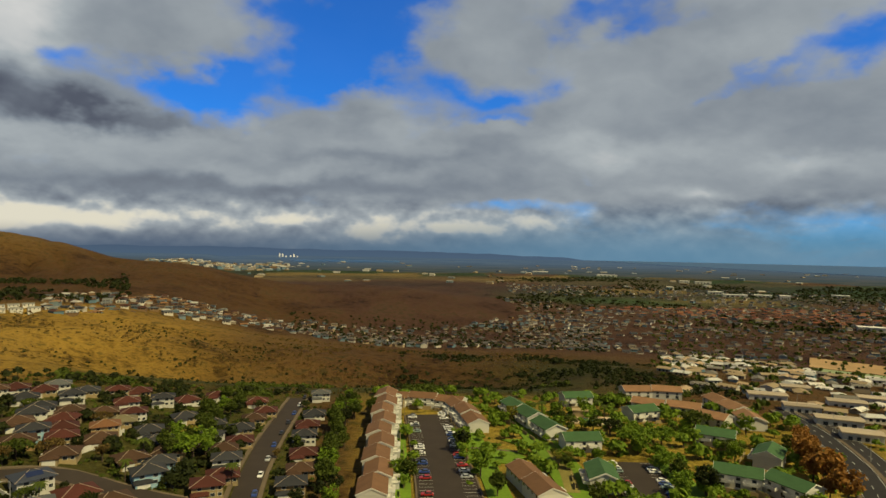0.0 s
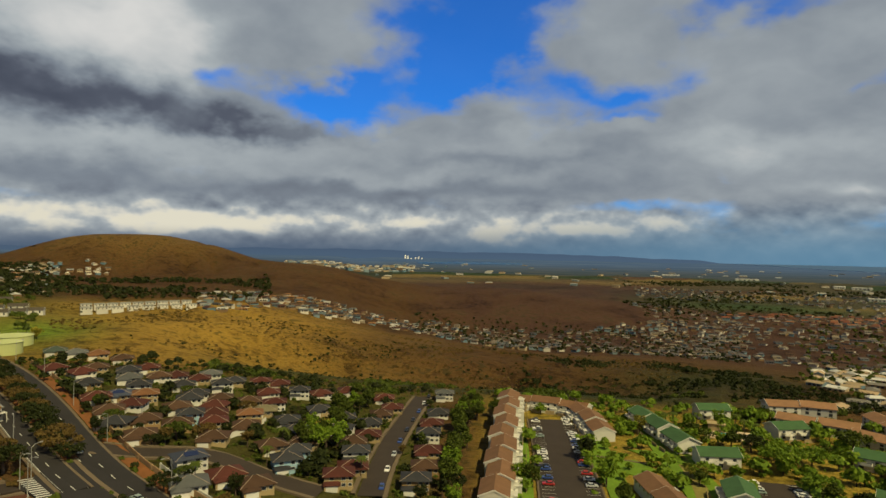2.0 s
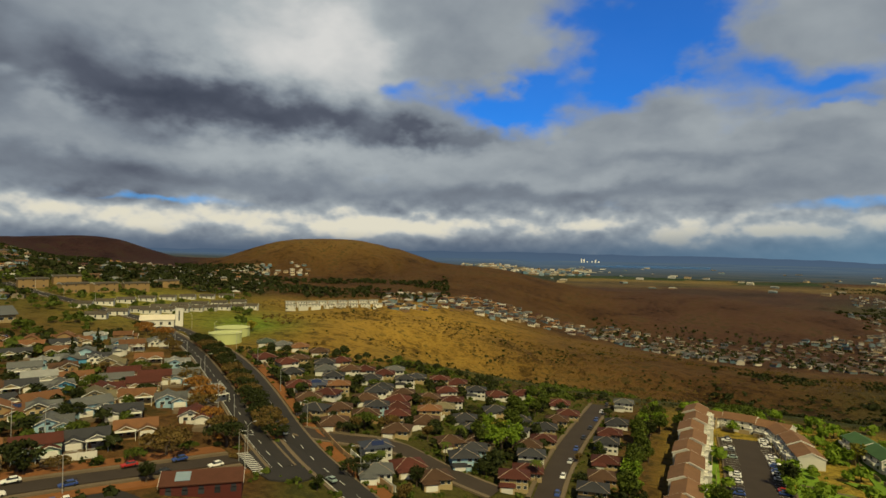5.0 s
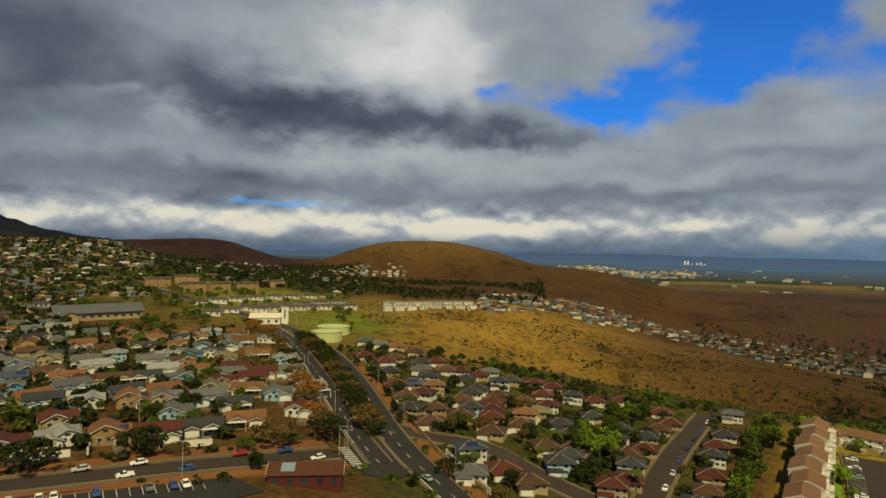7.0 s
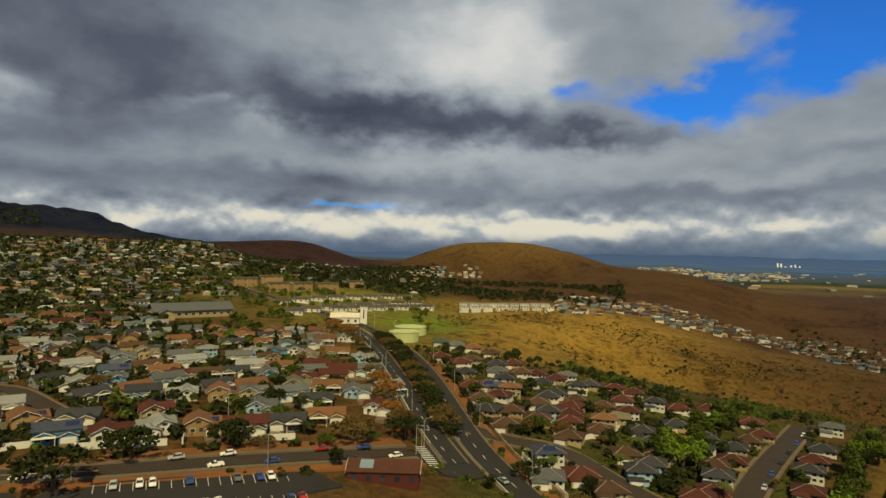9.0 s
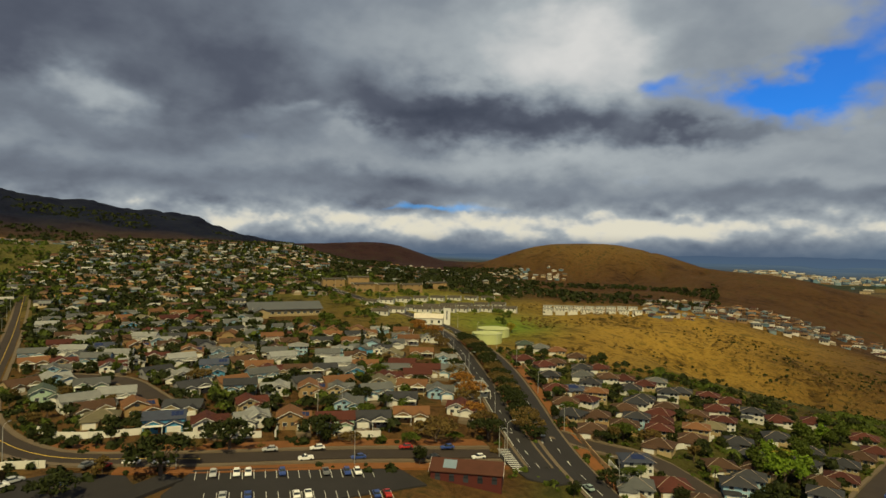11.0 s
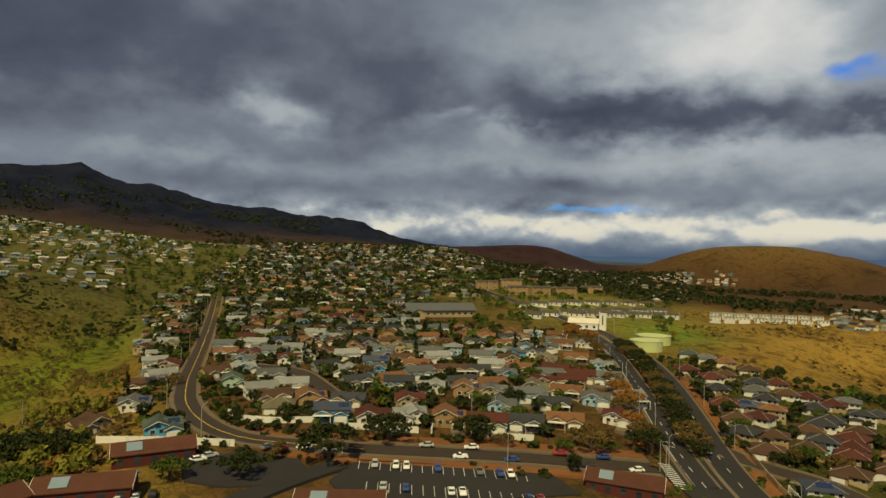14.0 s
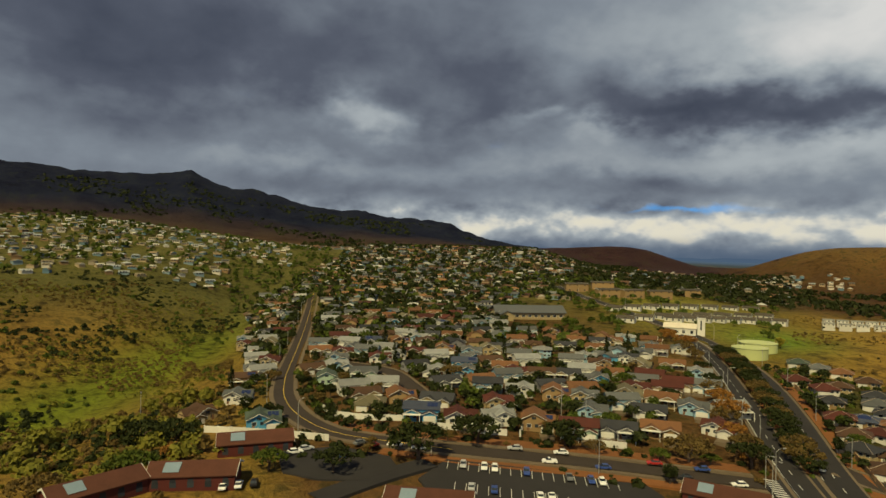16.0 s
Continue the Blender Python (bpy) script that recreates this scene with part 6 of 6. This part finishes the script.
thicket("slope_scrub", scatter(2600, -10, 44, 345, 640, 37, lambda x, y, a, r: road_gap(x, y) > 12 and free(x, y, 10, 8), 0.02, 0.012), "dry", "dry scrub dotted over the golden slope", 0.4, 1.4, 37, 14, 0.36)
thicket("slope_scrub", scatter(900, -10, 42, 345, 640, 38, lambda x, y, a, r: road_gap(x, y) > 12 and free(x, y, 10, 8), 0.12, 0.016), "dark", "dark kiawe scrub on the slope", 0.5, 1.5, 38, 12)
thicket("gully_trees", scatter(330, -22, 32, 338, 400, 39, lambda x, y, a, r: free(x, y, 9, 8), 0.1, 0.016), "green", "green trees along the gully", 1.3, 3.2, 39, 40, 0.28)
thicket("gully_trees", scatter(1100, -26, 4, 380, 540, 40, lambda x, y, a, r: free(x, y, 9, 8), -0.02, 0.012), "dark", "dark trees along the valley bottom", 0.9, 2.4, 40, 22)
thicket("garden_trees", scatter(380, 48, 92, 190, 480, 61, lambda x, y, a, r: free(x, y, 5.6, 5.5) and in_suburb(a, max(r, 300))), "dark", "dark green garden trees between the houses", 1.6, 3.4, 61, 90, 0.2, stem=0.75)
thicket("garden_trees", scatter(220, 48, 92, 190, 480, 62, lambda x, y, a, r: free(x, y, 5.6, 5.5) and in_suburb(a, max(r, 300))), "green", "green garden trees between the houses", 1.4, 3.0, 62, 90, 0.2, stem=0.75)
thicket("garden_trees", scatter(200, 11, 46, 200, 350, 63, lambda x, y, a, r: free(x, y, 6.6, 6.0)), "dark", "dark garden trees between terrace houses", 1.4, 3.2, 63, 90, 0.2, stem=0.75)
thicket("garden_trees", scatter(200, -36, 6, 200, 345, 64, lambda x, y, a, r: free(x, y, 8.5, 7.0)), "bright", "green trees among apartments", 1.8, 4.2, 64, 110, 0.2, stem=0.75)
thicket("garden_bushes", scatter(1500, 48, 92, 165, 480, 51, lambda x, y, a, r: free(x, y, 5.4, 5.5) and in_suburb(a, max(r, 300))), "dark", "dark garden bushes and hedges between houses", 0.6, 2.3, 51, 30, 0.34)
thicket("garden_bushes", scatter(900, 11, 46, 170, 350, 52, lambda x, y, a, r: free(x, y, 5.4, 5.5)), "green", "green garden bushes and hedges between terrace houses", 0.5, 1.7, 52, 30, 0.34)
thicket("garden_bushes", scatter(420, -36, 0, 190, 345, 53, lambda x, y, a, r: free(x, y, 8.5, 7.5) and not (16 < x < 60 and y < 262)), "bright", "bright green bushes among apartments", 0.6, 2.2, 53, 30, 0.34)
thicket("hilltop_trees", scatter(500, 84, 93, 560, 1000, 54), "green", "green trees at the gulch head", 1.5, 4.0, 54, 14, stem=0.75)
thicket("saddle_trees", scatter(2600, 27, 62, 650, 1300, 41, lambda x, y, a, r: free(x, y, 10, 6) and (a > 44 or r < 1100 and r > 690), -0.06, 0.006), "dark", "dark trees across the saddle", 1.6, 4.2, 41, 18, stem=0.75)
thicket("church_trees", scatter(420, 45, 68, 380, 720, 42, lambda x, y, a, r: free(x, y, 14, 8), 0.05, 0.016), "green", "green trees round the church and school", 1.5, 3.6, 42, 40, 0.3, stem=0.75)
thicket("valley_trees", scatter(700, -15, 14, 735, 1050, 43), "dark", "dark trees among the valley houses", 1.5, 3.6, 43, 10, stem=0.75)
thicket("town_trees", scatter(1000, -44, -19, 350, 1300, 44, lambda x, y, a, r: road_gap(x, y) > 9), "green", "green trees in the low town", 1.2, 3.4, 44, 18, stem=0.75)
thicket("plain_trees", scatter(2600, -42, -5, 1200, 2600, 45, None, -0.02, 0.002), "dark", "tree belts across the plain", 3.0, 7.0, 45, 8)
thicket("mountain_trees", scatter(2200, 66, 124, 1350, 2400, 46, None, 0.02, 0.002), "dark", "dark scrub on the mountain's foot", 3.0, 9.0, 46, 8)


# ---- landmarks ----
def cylinder(bm, x, y, z0, z1, r, n=48):
    bmesh.ops.create_cone(bm, segments=n, radius1=r, radius2=r, depth=z1 - z0, cap_ends=True, matrix=Matrix.Translation((x, y, (z0 + z1) / 2)))


TANK = plain("pale_green_tank_paint", (0.42, 0.46, 0.20), 0.6, 0.08, 0.6, 0.05, stain=0.15)
for (x, y), r in zip(TANKS, (10.0, 9.0)):
    o = tagged(new("water_tank"), "pale green round steel water tank with a low roof", "water tank", "water tanks")
    o.matrix_basis = pose(x * 1.02, y * 1.02, ground(x, y))
    bm = bmesh.new()
    cylinder(bm, 0, 0, -2, 5.6, r)
    part("shell", bm, TANK, o)
    bm = bmesh.new()
    bmesh.ops.create_cone(bm, segments=48, radius1=r + 0.3, radius2=0.6, depth=1.1, cap_ends=True, matrix=Matrix.Translation((0, 0, 6.16)))
    part("roof", bm, TANK, o)
    bm = bmesh.new()
    for i in range(24):
        a = i * math.tau / 24
        limb(bm, (math.cos(a) * r, math.sin(a) * r, 5.7), (math.cos(a) * r, math.sin(a) * r, 6.8), 0.05, 0.05, 4)
    part("rail_posts", bm, STEEL, o)

church = tagged(new("church"), "white church with low gable roofs and a square white tower", "church")
cx, cy = CHURCH[0]
church.matrix_basis = pose(cx, cy, ground(cx, cy), 0, 0, 48)
bm = bmesh.new()
box(bm, -10, 10, -6, 6, -2, 4.2)
pent_side(bm, -10, -6, 6, 4.2, 2.6)
pent_side(bm, 10, -6, 6, 4.2, 2.6)
part("wall", bm, TRIM, church)
bm = bmesh.new()
gable_roof(bm, -10, 10, -6, 6, 4.2, 2.6)
part("roof", bm, plain("pale_church_roof", (0.55, 0.50, 0.40), 0.8), church)
bm = bmesh.new()
box(bm, 10.6, 15.2, -2, 2.2, -2, 10.4)
box(bm, 10.4, 15.4, -2.2, 2.4, 10.4, 10.8)
part("tower", bm, TRIM, church, "square white tower")
bm = bmesh.new()
box(bm, 12.5, 13.3, -2.06, -1.95, 3, 9.4)
part("tower_slot", bm, GLASS, church, "tall dark slot")
for i in range(4):
    slab_window(-7.5 + i * 5, -6, 1.8, 1.6, 1.9, 0, church)

hall = tagged(new("school_hall"), "broad low hall with a grey gable roof and white gable", "hall")
hx, hy = HALL[0]
hall.matrix_basis = pose(hx, hy, ground(hx, hy), 0, 0, 78)
bm = bmesh.new()
box(bm, -26, 24, -11, 11, -3, 4.4)
pent_side(bm, -26, -11, 11, 4.4, 4.0)
pent_side(bm, 24, -11, 11, 4.4, 4.0)
part("wall", bm, wall_mat("c"), hall)
bm = bmesh.new()
gable_roof(bm, -26, 24, -11, 11, 4.4, 4.0, "x", 0.4, 1.2)
part("roof", bm, plain("hall_roof", (0.085, 0.090, 0.095), 0.7, 0.15, 1.0), hall)
bm = bmesh.new()
box(bm, -24, -15, -19, -10.8, -3, 3.6)
pent(bm, -24, -15, -19, 3.6, 2.2)
part("porch", bm, wall_mat("c"), hall)
bm = bmesh.new()
gable_roof(bm, -24, -15, -19, -9, 3.6, 2.2, "y", 0.35, 0.8)
part("porch_roof", bm, plain("hall_roof", (0.085, 0.090, 0.095)), hall)
for i in range(8):
    slab_window(-11 + i * 4.6, -11, 1.8, 2.4, 1.6, 0, hall)

# pool with its terrace
px, py = POOL[0]
z = ground(px, py)
pool = tagged(new("swimming_pool"), "turquoise swimming pool in a pale paved terrace", "pool")
pool.matrix_basis = pose(px, py, z, 0, 0, -14)
bm = bmesh.new()
box(bm, -9, 9, -7, 8, -2, 0.25)
part("terrace", bm, plain("pale_paving", (0.52, 0.40, 0.27), 0.85, 0.1, 0.8), pool)
bm = bmesh.new()
box(bm, -3.6, 5.2, -3.4, 2.6, 0.255, 0.29)
part("water", bm, WATER, pool, "turquoise water")
bm = bmesh.new()
box(bm, -9, -2, 4, 8, 0.25, 3.2)
box(bm, -9.4, -1.6, 3.6, 8.4, 3.2, 3.5)
part("pool_house", bm, wall_mat("c"), pool)


# ---- fences ----
def fence(pts, tall, label, mat=TRIM, step=3.0):
    o = tagged(new("fence"), label, "fence", "garden walls")
    x0, y0 = pts[0]
    o.matrix_basis = pose(x0, y0, 0)
    bays = along(pts, step)
    post, rail = None, None
    for (x, y, h), (x1, y1, _) in zip(bays, bays[1:]):
        z0, z1 = ground(x, y), ground(x1, y1)
        n = Vector((-(y1 - y), x1 - x, 0)).normalized() * 0.09
        a, b = Vector((x - x0, y - y0, 0)), Vector((x1 - x0, y1 - y0, 0))
        bm = bmesh.new()
        pts8 = [a - n, b - n, b + n, a + n]
        lo, hi = [(-1, -1, -1, -1), (tall, tall, tall, tall)]
        v = [p + Vector((0, 0, (z0 if i in (0, 3) else z1) - 1)) for i, p in enumerate(pts8)]
        v += [p + Vector((0, 0, (z0 if i in (0, 3) else z1) + tall)) for i, p in enumerate(pts8)]
        solid(bm, v, [(3, 2, 1, 0), (4, 5, 6, 7), (0, 1, 5, 4), (1, 2, 6, 5), (2, 3, 7, 6), (3, 0, 4, 7)])
        part("panel", bm, mat, o)
        bm = bmesh.new()
        box(bm, a.x - 0.2, a.x + 0.2, a.y - 0.2, a.y + 0.2, z0 - 1, z0 + tall + 0.15)
        part("post", bm, mat, o)


for line in (FENCE_A, FENCE_B, FENCE_C, FENCE_D, FENCE_E, FENCE_F, FENCE_G, FENCE_H):
    fence(line, 1.7, "white masonry garden wall with square posts", step=4.5)
fence(offset(BOULEVARD_EAST[1:10], -11.5), 1.6, "tan block wall along the boulevard", plain("tan_block", (0.36, 0.24, 0.13), 0.9, 0.15, 1.5), 9.0)


# ---- street lamps ----
def street_lamp():
    o = tagged(new("street_lamp"), "tall galvanised street lamp with a curved arm", "street lamp", "street lamps")
    bm = bmesh.new()
    limb(bm, (0, 0, -0.5), (0, 0, 9.0), 0.13, 0.08, 8)
    part("pole", bm, STEEL, o)
    bm = bmesh.new()
    limb(bm, (0, 0, 8.9), (0.9, 0, 9.6), 0.06, 0.05, 6)
    limb(bm, (0.9, 0, 9.6), (2.2, 0, 9.75), 0.05, 0.04, 6)
    arm = part("arm", bm, STEEL, o)
    bm = bmesh.new()
    box(bm, 2.0, 2.9, -0.18, 0.18, 9.66, 9.86)
    part("lamp_head", bm, STEEL, arm)
    return o


lamp = street_lamp()
lamp.matrix_basis = pose(*LAMPS[0], ground(*LAMPS[0]), 0, 0, 150)
lamp_spots = LAMPS[1:] + [p[:2] for p in along(offset(BOULEVARD_EAST[2:], -7.5), 42)] + [p[:2] for p in along(offset(BOULEVARD_WEST[1:], 6.5), 42)] + [p[:2] for p in along(offset(FRONT_STREET, 6.5), 45)] + [p[:2] for p in along(offset(HIGHWAY_A, 7), 40)]
for i, (x, y) in enumerate(lamp_spots):
    copy_thing(lamp, pose(x, y, ground(x, y), 0, 0, (i * 47) % 360))


# ---- parked cars ----
CAR = {"white": (0.70, 0.70, 0.68), "silver": (0.38, 0.39, 0.40), "black": (0.018, 0.018, 0.020), "red": (0.32, 0.025, 0.022), "blue": (0.03, 0.06, 0.22), "grey": (0.12, 0.125, 0.13), "sage": (0.24, 0.31, 0.29)}


def car(tone, tall=False):
    word = "pickup truck" if tall else "car"
    o = tagged(new("pickup_truck" if tall else "car"), f"{tone} parked {word} with dark windows on asphalt", word, "parked cars")
    paint = plain("car_paint_" + tone, CAR[tone], 0.3, 0.02, 1.0, bump=0, stain=0.03)
    h = 1.0 if not tall else 1.15
    prof = [(-2.25, 0.35), (2.25, 0.35), (2.28, 0.75), (1.9, h - 0.10), (1.0, h), (-2.0, h), (-2.28, 0.8)]
    bm = bmesh.new()
    l = [bm.verts.new((x, -0.88, z)) for x, z in prof]
    r_ = [bm.verts.new((x, 0.88, z)) for x, z in prof]
    bm.faces.new(l)
    bm.faces.new(list(reversed(r_)))
    for i in range(len(prof)):
        j = (i + 1) % len(prof)
        bm.faces.new((l[j], l[i], r_[i], r_[j]))
    bmesh.ops.bevel(bm, geom=bm.edges[:], offset=0.06, segments=1, affect="EDGES")
    body = part("body", bm, paint, o)
    x0, x1 = (-1.75, 0.95) if not tall else (-0.5, 1.2)
    top = h + 0.5
    bm = bmesh.new()
    solid(bm, [(x0, -0.8, h - .02), (x1, -0.8, h - .02), (x1, 0.8, h - .02), (x0, 0.8, h - .02), (x0 + .45, -0.62, top), (x1 - .7, -0.62, top), (x1 - .7, 0.62, top), (x0 + .45, 0.62, top)],
          [(3, 2, 1, 0), (4, 5, 6, 7), (0, 1, 5, 4), (1, 2, 6, 5), (2, 3, 7, 6), (3, 0, 4, 7)])
    part("glasshouse", bm, GLASS, o, "dark glass cabin")
    bm = bmesh.new()
    box(bm, x0 + .40, x1 - .66, -0.66, 0.66, top - 0.03, top + 0.05)
    part("cabin_roof", bm, paint, o)
    for wx in (-1.4, 1.4):
        for wy in (-0.82, 0.82):
            bm = bmesh.new()
            bmesh.ops.create_cone(bm, segments=12, radius1=0.33, radius2=0.33, depth=0.22, cap_ends=True, matrix=Matrix.Translation((wx, wy, 0.33)) @ Matrix.Rotation(radians(90), 4, "X"))
            part("wheel", bm, TYRE, o)
    return o


CARS = {}


def put_car(tone, x, y, turn, lift=0.22, tall=False):
    key = (tone, tall)
    m = pose(x, y, ground(x, y) + lift, 0, 0, turn)
    if key not in CARS:
        CARS[key] = car(tone, tall)
        CARS[key].matrix_basis = m @ Matrix.Diagonal((0.92, 0.92, 0.92, 1))
    else:
        copy_thing(CARS[key], m)


dice = random.Random(77)
MIX = ["white", "white", "white", "silver", "black", "grey", "red", "blue", "white", "sage"]
for x, y, turn in STALLS:
    if dice.random() < 0.42:
        put_car(dice.choice(MIX), x, y, turn, 0.24, dice.random() < 0.15)
for x, y, h in along(offset(FRONT_STREET[:6], 3.6), 7.2):
    if dice.random() < 0.62:
        put_car(dice.choice(MIX), x, y, math.degrees(h), 0.24, dice.random() < 0.2)
for x, y, h in along(offset(FRONT_STREET[1:5], -3.4), 13):
    if dice.random() < 0.4:
        put_car(dice.choice(MIX), x, y, math.degrees(h), 0.24)
for off, turn in ((8.6, 0), (-8.6, 180)):
    for x, y, h in along(offset(LOT_ROAD, off * 0.86), 2.9):
        if dice.random() < 0.42:
            put_car(dice.choice(MIX), x, y, math.degrees(h) + 90 + turn, 0.2)
for off, turn in ((6.8, 0), (-6.8, 180)):
    for x, y, h in along(offset(GREEN_LOT_ROAD, off), 2.9):
        if dice.random() < 0.55:
            put_car(dice.choice(MIX), x, y, math.degrees(h) + 90 + turn, 0.2)
for x, y, h in along(offset(TERRACE_STREET, 3.3), 17):
    put_car(dice.choice(MIX), x, y, math.degrees(h), 0.22)
for x, y, h in along(offset(BOULEVARD_EAST[2:9], 2.5), 37):
    put_car(dice.choice(MIX), x, y, math.degrees(h), 0.2)
for i in range(3):
    put_car(("white", "white", "black")[i], -149 - i * 0.4, -8 + i * 3.4, 175, 0.05)
for i, (x, y) in enumerate(((-168, 9), (-170, 12), (-166, 6), (-172, 27), (-169, 30), (-163, 22))):
    put_car(MIX[i + 2], x, y, 100 + i * 7, 0.28)
# painted stall lines of the two other lots
for pts, off, parent in ((LOT_ROAD, 7.4, lot), (LOT_ROAD, -7.4, lot), (GREEN_LOT_ROAD, 6.8, green_lot), (GREEN_LOT_ROAD, -6.8, green_lot)):
    verts, faces = [], []
    for x, y, h in along(offset(pts, off), 2.9):
        c, s = math.cos(h + math.pi / 2), math.sin(h + math.pi / 2)
        x, y = x + math.cos(h) * 1.45, y + math.sin(h) * 1.45
        n = len(verts)
        for a, b in ((-2.4, -0.08), (2.4, -0.08), (2.4, 0.08), (-2.4, 0.08)):
            qx, qy = x + c * a - s * b, y + s * a + c * b
            verts.append((qx, qy, ground(qx, qy) + 0.215))
        faces.append((n, n + 1, n + 2, n + 3))
    from_lists("stall_line", verts, faces, PAINT, parent)

# striped crossing at the junction
(ax, ay), (bx, by) = CROSSING
n = max(4, int(math.hypot(bx - ax, by - ay) / 1.3))
ux, uy = (bx - ax) / math.hypot(bx - ax, by - ay), (by - ay) / math.hypot(bx - ax, by - ay)
for i in range(n):
    x, y = ax + ux * i * 1.3, ay + uy * i * 1.3
    verts = []
    for a, b in ((-0.3, -1.8), (0.3, -1.8), (0.3, 1.8), (-0.3, 1.8)):
        qx, qy = x + ux * a - uy * b, y + uy * a + ux * b
        verts.append((qx, qy, ground(qx, qy) + 0.29))
    from_lists("crossing_stripe", verts, [(0, 1, 2, 3)], PAINT, b_west)
